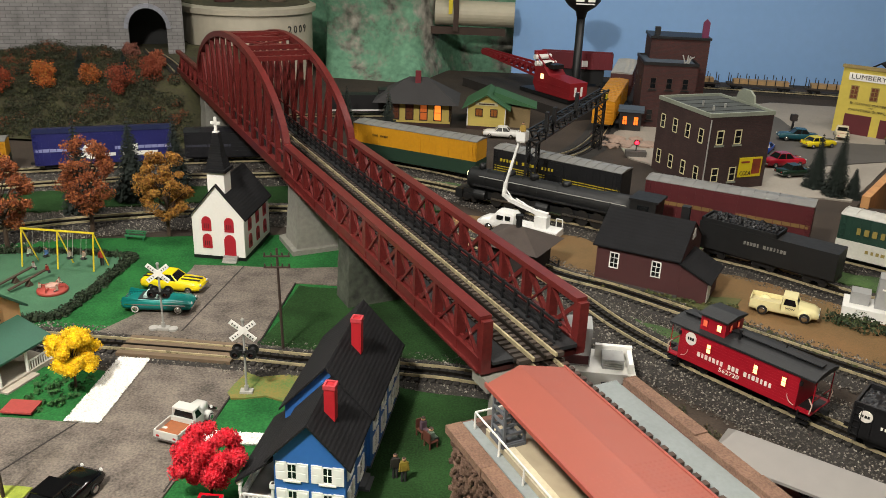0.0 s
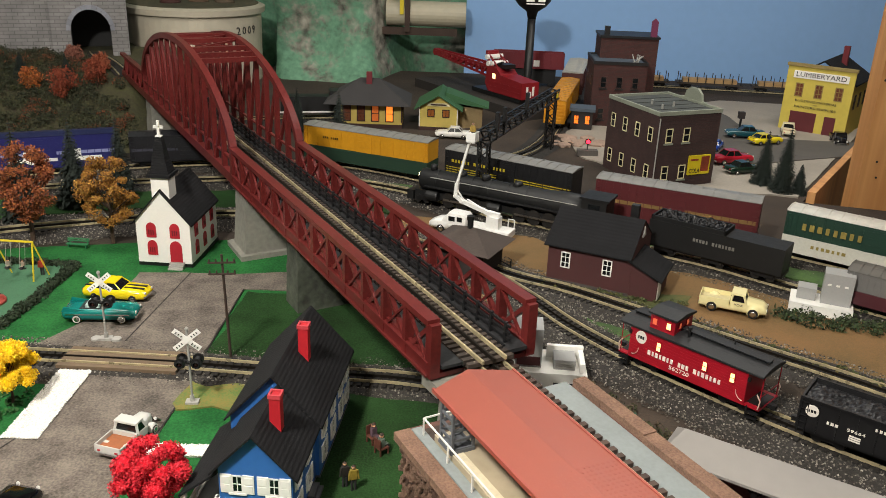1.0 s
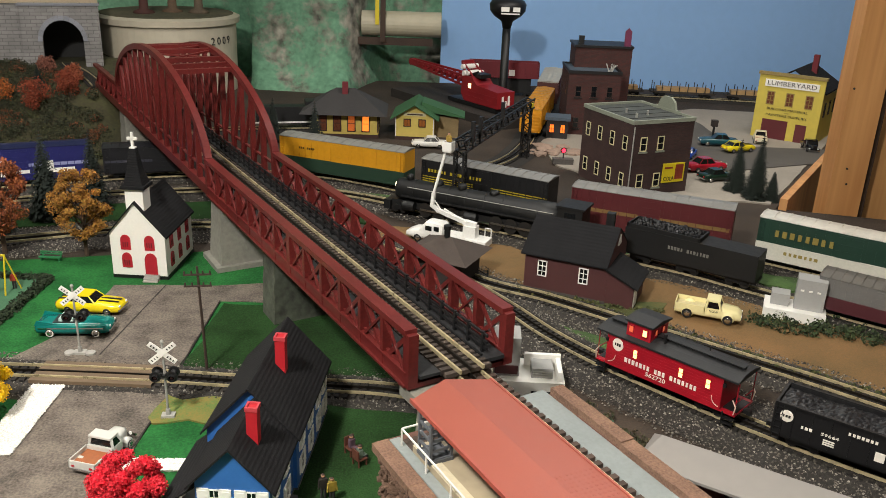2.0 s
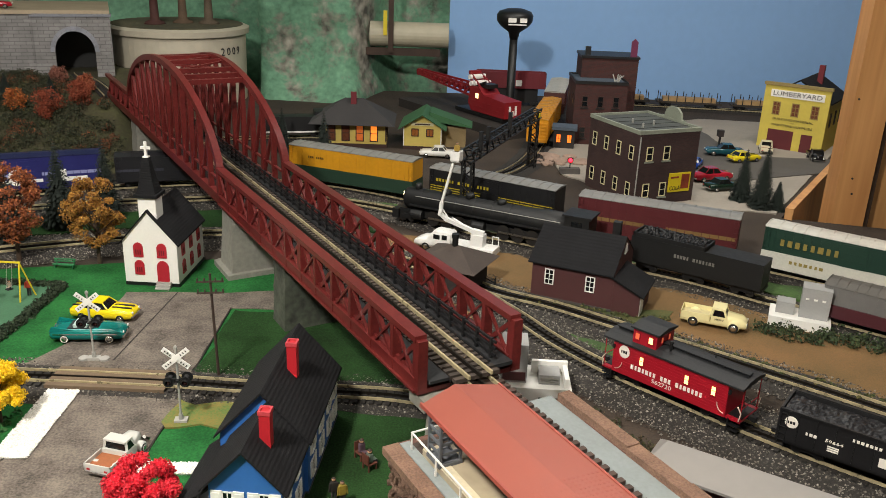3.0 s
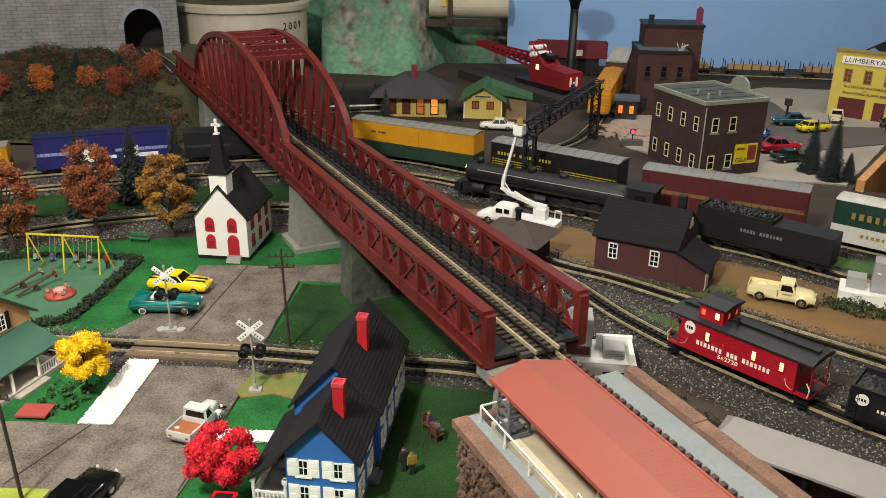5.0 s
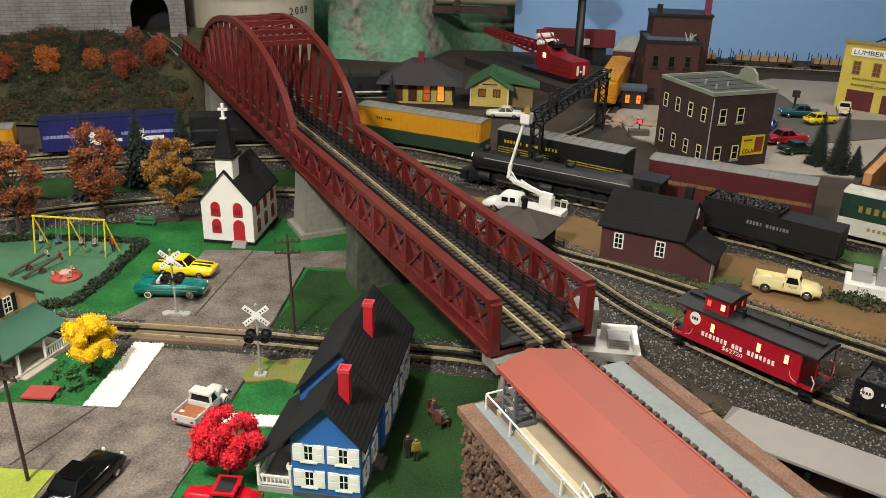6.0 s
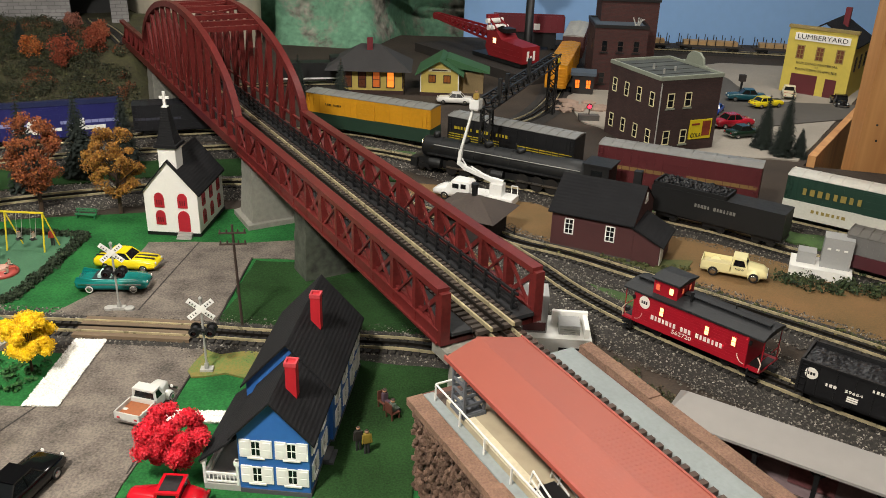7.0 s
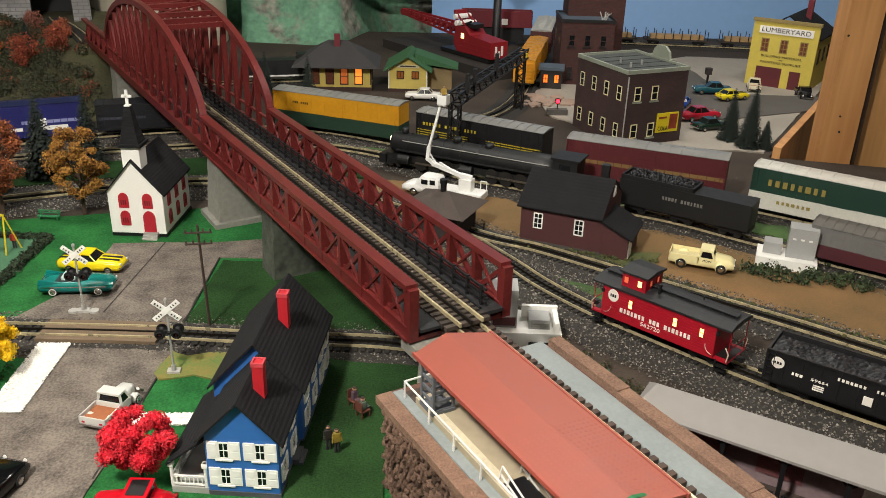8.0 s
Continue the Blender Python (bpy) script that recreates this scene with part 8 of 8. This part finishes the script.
def town_building(name, x, y, rz, W, D, Hh, material, label, floors, cols_f, cols_s, trim, roofm, parapet=0.008, sash=None):
    sash = sash or CREAM
    B = thing(name, x, y, 0, rz, label, "building")
    part("wall", boxed(0, W, 0, D, 0, Hh), material, B)
    bm = bmesh.new()
    for q in ((-0.002, W + 0.002, -0.002, 0.004), (-0.002, W + 0.002, D - 0.004, D + 0.002), (-0.002, 0.004, 0.004, D - 0.004), (W - 0.004, W + 0.002, 0.004, D - 0.004)):
        box(bm, *q, Hh - 0.002, Hh + parapet)
    part("parapet", bm, trim, B)
    part("roof", boxed(0.004, W - 0.004, 0.004, D - 0.004, Hh, Hh + 0.002), roofm, B)
    fh = Hh / floors
    for k in range(floors):
        for u in cols_f:
            f = window(B, W * u, 0, k * fh + fh * 0.25, 0.021, 0.038, sash, rows=2, cols=1)
            part("sill", boxed(W * u - 0.014, W * u + 0.014, -0.0028, 0.0005, k * fh + fh * 0.25 - 0.005, k * fh + fh * 0.25 - 0.001), trim, f)
        for i in range(cols_s):
            window(B, 0, D * (i + 0.5) / cols_s, k * fh + fh * 0.25, 0.020, 0.038, sash, rz=-90, rows=2, cols=1)
    return B


DKB = bricks("dark_brown_brick", "4d3532", "432d2b", "39302e", 0.011, 0.0042)
RDB = bricks("red_brown_brick", "512823", "45211e", "38302d", 0.011, 0.0042)
TAR = mat("grey_tar_roof", "474b48", 0.9, vary=0.35, grain=60, big=14, bump=0.3, other="323534")
TB = town_building("brick_building", 0.641, 2.116, 22, 0.194, 0.232, 0.198, DKB, "dark brown brick commercial building with cream windows", 2, (0.19, 0.47), 4, mat("grey_green_coping", "8a8f80", 0.8), TAR)
bm = bmesh.new()
prism(bm, [(-0.052, 0.19), (0.052, 0.19), (0.052, 0.204), (0.038, 0.204), (0.032, 0.222), (0.015, 0.234), (-0.015, 0.234), (-0.032, 0.222), (-0.038, 0.204), (-0.052, 0.204)], -0.193, -0.186, pose(0, 0, 0, 0, 0, 90) @ pose(0.12, -0.006, 0.004))
part("crest", bm, mat("grey_green_coping", "8a8f80", 0.8), TB)
for y in (0.05, 0.095, 0.14, 0.185):
    part("roof_seam", boxed(0.005, 0.189, y - 0.0012, y + 0.0012, 0.1995, 0.2012), mat("tar_seam", "2a2b2a", 0.8), TB)
for x, y in ((0.06, 0.12), (0.10, 0.08), (0.05, 0.06)):
    bm = bmesh.new()
    rod(bm, (x, y, 0.196), (x, y, 0.212), 0.003)
    part("roof_vent", bm, GREY, TB)
bm = bmesh.new()
rod(bm, (0.002, -0.003, 0.01), (0.002, -0.003, 0.19), 0.0018, n=6)
part("downpipe", bm, mat("pale_grey_plastic", "a3a19b", 0.6), TB)
sg = part("cola_sign", boxed(0.108, 0.178, -0.004, -0.0006, 0.034, 0.086), mat("sign_yellow", "d6c01e", 0.5, vary=0.08), TB, "yellow painted advertising sign")
words("COLA", 0.017, BLACK, TB, pose(0.129, -0.0045, 0.044), width=0.034)
part("sign_picture", boxed(0.148, 0.173, -0.0052, -0.0038, 0.042, 0.082), mat("sign_red_brown", "8f3a22", 0.6, vary=0.5, big=70), TB)
part("sign_bar", boxed(0.113, 0.138, -0.0050, -0.0038, 0.072, 0.077), mat("sign_red_brown", "8f3a22", 0.6), TB)

TB2 = town_building("brick_building", 0.594, 2.83, -3, 0.175, 0.20, 0.212, RDB, "dark red brick warehouse with a tall rear block", 2, (0.2, 0.5, 0.8), 2, BLACK, mat("blue_grey_roof", "4a5662", 0.7), sash=DB)
part("rear_block", boxed(0.03, 0.225, 0.12, 0.26, 0.0, 0.282), RDB, TB2)
part("rear_parapet", boxed(0.026, 0.229, 0.116, 0.264, 0.282, 0.290), BLACK, TB2)
part("chimney", boxed(0.042, 0.060, 0.14, 0.155, 0.288, 0.318), BLACK, TB2)
bm = bmesh.new()
prism(bm, [(0.196, 0.289), (0.218, 0.289), (0.218, 0.340), (0.207, 0.351), (0.196, 0.340)], 0.125, 0.133)
part("roof_sign", bm, mat("plum_sign", "6b2a4a", 0.5), TB2)
bm = bmesh.new()
for i in range(7):
    rod(bm, (0.15 + rnd.uniform(-.02, .02), 0.03 + rnd.uniform(-.01, .04), 0.212), (0.15 + rnd.uniform(-.02, .02), 0.03 + rnd.uniform(-.01, .04), 0.237), 0.002, n=6)
part("roof_pipes", bm, GREY, TB2)

# lumber yard
LY = mat("lumber_yellow", "c6b34c", 0.6, vary=0.12, grain=80)
LU = thing("lumber_store", 1.270, 2.900, 0, -37, "yellow lumber yard store with maroon doors and false front", "store")
part("wall", boxed(0, 0.212, 0.006, 0.26, 0, 0.175), LY, LU)
part("false_front", boxed(-0.002, 0.214, -0.002, 0.006, 0, 0.222), LY, LU)
part("cornice", boxed(-0.006, 0.218, -0.007, 0.010, 0.220, 0.230), mat("tan_cornice", "8f7d4a", 0.7), LU)
bm = bmesh.new()
prism(bm, [(-0.006, 0.172), (0.106, 0.240), (0.218, 0.172), (0.218, 0.177), (0.106, 0.246), (-0.006, 0.177)], 0.012, 0.27)
part("roof", bm, ROOF_BLACK, LU)
part("chimney", boxed(0.13, 0.148, 0.14, 0.158, 0.21, 0.285), mat("brick_chimney", "6b2028", 0.8), LU)
DM = mat("maroon_door", "5a1a20", 0.6)
part("garage_door", boxed(0.030, 0.115, -0.004, -0.0015, 0, 0.070), DM, LU)
part("door", boxed(0.142, 0.178, -0.004, -0.0015, 0, 0.065), DM, LU)
for x in (0.045, 0.108, 0.172):
    window(LU, x, -0.002, 0.120, 0.026, 0.046, mat("tan_cornice", "8f7d4a", 0.7), rows=3, cols=2, pane=mat("dim_brown_window", "6b3a24", 0.3))
part("sign_board", boxed(0.020, 0.196, -0.005, -0.0018, 0.182, 0.206), WHITE, LU)
words("LUMBERYARD", 0.022, BLACK, LU, pose(0.108, -0.0055, 0.194), width=0.160)
words("BUILDING MATERIAL", 0.011, BLACK, LU, pose(0.106, -0.003, 0.107), width=0.135)
words("AND", 0.006, BLACK, LU, pose(0.106, -0.003, 0.097))
words("PAINTERS SUPPLIES", 0.011, BLACK, LU, pose(0.106, -0.003, 0.086), width=0.135)
for y in (0.06, 0.13, 0.20):
    window(LU, 0.212, y, 0.09, 0.026, 0.05, DB, rz=90, rows=3)

car("teal_wagon", 1.088, 2.715, 176, 0.125, "15424b", "sedan", "teal estate car in the town lot", "lot cars", z=0.008)
car("yellow_car", 1.128, 2.640, 20, 0.112, "d0bc20", "muscle", "yellow car with white roof in the town lot", "lot cars", z=0.008)
car("red_car", 0.945, 2.405, 18, 0.130, "a01c2c", "sedan", "red car beside the brick building", "lot cars")
car("green_car", 0.944, 2.305, 20, 0.108, "16291f", "sedan", "dark green car beside the brick building", "lot cars")
car("blue_car", 0.940, 2.56, 60, 0.10, "22449a", "sedan", "blue car beside the brick building", "lot cars", z=0.004)
car("white_pickup_truck", 1.262, 2.80, 72, 0.105, "d9d2b4", "old", "cream pickup truck in front of the lumber store", "lot cars")
car("black_pickup_truck", 1.392, 2.70, -100, 0.10, "1a1a1c", "old", "black vintage truck in front of the lumber store", "lot cars")
sp = thing("traffic_signal", 1.12, 2.86, 0.004, 0, "dark post with a square signal head", "signal")
part("post", boxed(-0.003, 0.003, -0.003, 0.003, 0, 0.036), BLACK, sp)
part("head", boxed(-0.010, 0.010, -0.009, 0.009, 0.036, 0.058), mat("dark_signal_box", "2f2826", 0.8), sp)

# flat cars with timber along the backdrop
for i, x in enumerate((0.92, 1.22, 1.52)):
    p, a = along(TRACK_L, s_at_x(TRACK_L, x))
    FC = thing("flat_car", p[0], p[1], 0.0125, a, "dark flat car with stakes and a timber load", "train car", "flat cars")
    part("deck", boxed(-0.135, 0.135, -0.03, 0.03, 0.017, 0.024), mat("weathered_deck", "3a332c", 0.8), FC)
    part("timber_load", boxed(-0.11, 0.11, -0.022, 0.022, 0.024, 0.040), mat("pale_timber", "b08f62", 0.7, vary=0.25, grain=60, big=40), FC)
    for q in np.linspace(-0.125, 0.125, 8):
        for s in (-1, 1):
            part("stake", boxed(q - 0.0015, q + 0.0015, s * 0.029 - 0.0015, s * 0.029 + 0.0015, 0.022, 0.060), BLACK, FC)
    for q in (-1, 1):
        bogie(FC, q * 0.095)

# crane, water tower and gondola
CRN = mat("crane_red", "861820", 0.5, vary=0.2)
CC = thing("crane_car", 0.318, 3.12, 0.012, 124, "red railway wrecking crane with a lowered boom", "crane car")
part("deck", boxed(-0.14, 0.14, -0.032, 0.032, 0.022, 0.034), BLACK, CC)
bogie(CC, -0.09)
bogie(CC, 0.09)
bm = bmesh.new()
prism(bm, [(-0.15, 0.036), (0.04, 0.036), (0.06, 0.06), (0.05, 0.115), (0.0, 0.118), (-0.03, 0.095), (-0.15, 0.088)], -0.034, 0.034)
part("cab", bm, CRN, CC, bevel=0.003)
for s in (-1, 1):
    bm = bmesh.new()
    bar(bm, (0.03, s * 0.022, 0.112), (0.43, s * 0.008, 0.118), 0.004, 0.007)
    bar(bm, (0.03, s * 0.022, 0.078), (0.43, s * 0.008, 0.104), 0.004, 0.007)
    for k in range(11):
        u0, u1 = k / 11, (k + 1) / 11
        q = [(0.03 + 0.40 * u, s * (0.022 - 0.014 * u), lo + (hi - lo) * u) for u, lo, hi in ((u0, 0.112, 0.118), (u1, 0.078, 0.104), (u0, 0.078, 0.104))]
        bar(bm, q[0], q[1], 0.004, 0.006)
        bar(bm, q[0], q[2], 0.004, 0.005, up=(0, 1, 0))
    part("boom_side", bm, CRN, CC)
bm = bmesh.new()
bar(bm, (0.05, 0, 0.092), (0.43, 0, 0.110), 0.022, 0.010)
part("boom_web", bm, CRN, CC)
bm = bmesh.new()
rod(bm, (0.432, -0.010, 0.110), (0.432, 0.010, 0.110), 0.012, n=14)
part("boom_pulley", bm, CRN, CC)
for z in (0.052, 0.068):
    part("cab_band", boxed(-0.148, 0.036, -0.0348, 0.0348, z, z + 0.003), CRN, CC)
for s in (-1, 1):
    part("emblem_bar", boxed(-0.151, -0.1495, s * 0.012 - 0.004, s * 0.012 + 0.004, 0.045, 0.075), WHITE, CC)
part("chevron", boxed(-0.1515, -0.1500, -0.003, 0.003, 0.040, 0.060), WHITE, CC)
part("lit_window", boxed(0.0, 0.016, -0.0352, -0.034, 0.080, 0.096), mat("crane_lit", "ffd090", 0.4, emit=2.5, vary=0, bump=0), CC)
part("lit_window", boxed(0.0, 0.016, 0.034, 0.0352, 0.080, 0.096), MATS["crane_lit"], CC)
bm = bmesh.new()
bar(bm, (0.03, 0.02, 0.118), (-0.02, 0.02, 0.135), 0.006)
box(bm, -0.035, 0.01, -0.02, 0.02, 0.115, 0.128)
part("roof_gear", bm, BLACK, CC)
bm = bmesh.new()
for s in (-1, 1):
    bar(bm, (0.045, s * 0.026, 0.10), (0.075, s * 0.018, 0.155), 0.006, 0.012)
    bar(bm, (0.0, s * 0.026, 0.115), (0.075, s * 0.018, 0.155), 0.004, 0.006)
bar(bm, (0.075, -0.022, 0.155), (0.075, 0.022, 0.155), 0.012)
part("mast", bm, CRN, CC)
bm = bmesh.new()
for k, (x, z) in enumerate(((0.052, 0.122), (0.062, 0.142), (0.03, 0.125))):
    rod(bm, (x, -0.032, z), (x, 0.032, z), 0.009 - 0.001 * k, n=12)
part("sheaves", bm, WHITE, CC, "white rope sheaves")
CC.scale = (1.03, 1.15, 1.12)
solid("crane_track_bed", boxed(-0.24, 0.45, -0.045, 0.10, 0, 0.0335), mat("dark_ballast", "2f2925", 0.95, vary=0.4, grain=300, bump=1.0), "dark ballast ramp under the crane", "track bed", bevel=0.01, at=pose(0.318, 3.12, 0, 0, 0, 124))

WT = thing("water_tower", 0.424, 3.30, 0, 0, "black model water tower with a round tank", "water tower")
bm = bmesh.new()
lathe(bm, [(0.034, 0), (0.022, 0.02), (0.0165, 0.06), (0.0155, 0.30)], 20)
part("column", bm, BLACK, WT, smooth=True)
bm = bmesh.new()
lathe(bm, [(0.0155, 0.298), (0.022, 0.325), (0.052, 0.345), (0.068, 0.365), (0.070, 0.388), (0.060, 0.402), (0.03, 0.412), (0.004, 0.414)], 28)
part("tank", bm, BLACK, WT, smooth=True)
for a, w, h, z in ((-0.016, 0.030, 0.016, 0.366), (0.026, 0.026, 0.016, 0.366)):
    part("emblem", boxed(a - w / 2, a + w / 2, -0.0715, -0.066, z, z + h), WHITE, WT)
part("lettering_bar", boxed(-0.030, 0.038, -0.0695, -0.062, 0.356, 0.360), WHITE, WT)
GO = thing("gondola_car", 0.450, 3.55, 0.0, -3, "dark red gondola car behind the water tower", "train car")
bm = bmesh.new()
for q in ((-0.165, 0.165, -0.031, -0.028), (-0.165, 0.165, 0.028, 0.031), (-0.165, -0.162, -0.031, 0.031), (0.162, 0.165, -0.031, 0.031), (-0.165, 0.165, -0.028, 0.028)):
    box(bm, *q, 0.075, 0.140 if q[3] - q[2] < 0.05 or q[1] - q[0] < 0.1 else 0.080)
for x in np.linspace(-0.16, 0.16, 12):
    box(bm, x - 0.002, x + 0.002, -0.0335, -0.031, 0.075, 0.140)
part("body", bm, mat("gondola_red", "6b1a24", 0.6, vary=0.2), GO)
part("emblem", boxed(0.022, 0.05, -0.0345, -0.0336, 0.085, 0.110), WHITE, GO)
GO.scale = (0.88, 1, 1)
bogie(GO, -0.12)
bogie(GO, 0.12)
part("bolster", boxed(-0.13, 0.13, -0.02, 0.02, 0.014, 0.076), BLACK, GO)
DLO = thing("diesel_switcher", -0.34, 2.78, 0.0125, 12, "small black locomotive behind the fir tree", "locomotive")
part("body", boxed(-0.10, 0.06, -0.025, 0.025, 0.018, 0.07), BLACK, DLO, bevel=0.003)
part("cab", boxed(0.06, 0.11, -0.028, 0.028, 0.018, 0.088), BLACK, DLO, bevel=0.003)
part("sill_stripe", boxed(-0.105, 0.112, -0.0292, -0.028, 0.018, 0.023), WHITE, DLO)
bogie(DLO, -0.06)
bogie(DLO, 0.07)
track("station_track", [(-0.7, 2.68), (-0.45, 2.755), (-0.2, 2.81)], stones=False)

# timber post, plywood and fascia at the side of the layout
PINE = mat("varnished_pine", "c8955f", 0.5, vary=0.25, grain=25, big=5, other="a06c3e", bump=0.15)


def wood_grain(m, sx=40, sz=2.5):
    nt = m.node_tree
    mp = nt.nodes.new("ShaderNodeMapping")
    mp.inputs["Scale"].default_value = (1.6, 1.6, 0.09)
    co = [n for n in nt.nodes if n.bl_idname == "ShaderNodeTexCoord"][0]
    nt.links.new(co.outputs["Object"], mp.inputs["Vector"])
    for n in nt.nodes:
        if n.bl_idname == "ShaderNodeTexNoise":
            nt.links.new(mp.outputs[0], n.inputs["Vector"])


wood_grain(PINE)
PO = thing("timber_post", 1.134, 2.03, -0.9, 0, "square pine timber post from floor to ceiling", "post")
part("post", boxed(0, 0.088, 0, 0.06, 0, 2.7), PINE, PO, bevel=0.003)
for z in (0.98, 1.02, 1.45, 1.55, 1.22):
    bm = bmesh.new()
    rod(bm, (0.03 + 0.02 * math.sin(z * 9), -0.0015, z), (0.03 + 0.02 * math.sin(z * 9), 0.002, z), 0.0028)
    part("nail_hole", bm, BLACK, PO)
PLY = mat("plywood_panel", "c89a63", 0.6, vary=0.2, grain=20, big=4, other="976a3d", bump=0.1)
wood_grain(PLY)
solid("plywood_panel", boxed(1.235, 2.6, 2.075, 2.09, -0.9, 1.8), PLY, "upright varnished plywood panel beside the post", "panel")
part("batten", boxed(1.2315, 1.2335, 2.03, 2.09, -0.9, 1.8), mat("dark_gap_trim", "3a2818", 0.8), bpy.data.objects["plywood_panel"])
d = math.degrees(math.atan2(0.80, 0.55))
solid("fascia_board", boxed(0, 0.97, -0.020, 0.0, -0.14, 0.030), PINE, "sloping pine fascia board along the layout edge", "board", at=pose(1.025, 2.055, 0, 0, 0, d), bevel=0.002)
solid("dark_ramp", boxed(0, 0.4, -0.06, 0.06, 0, 0.03), mat("dark_stone_cut", "3f3430", 0.95, vary=0.4, bump=1.0), "dark brown stone cutting beside the dirt road", "wall", at=pose(0.93, 1.17, 0, 0, 0, -34), bevel=0.008)
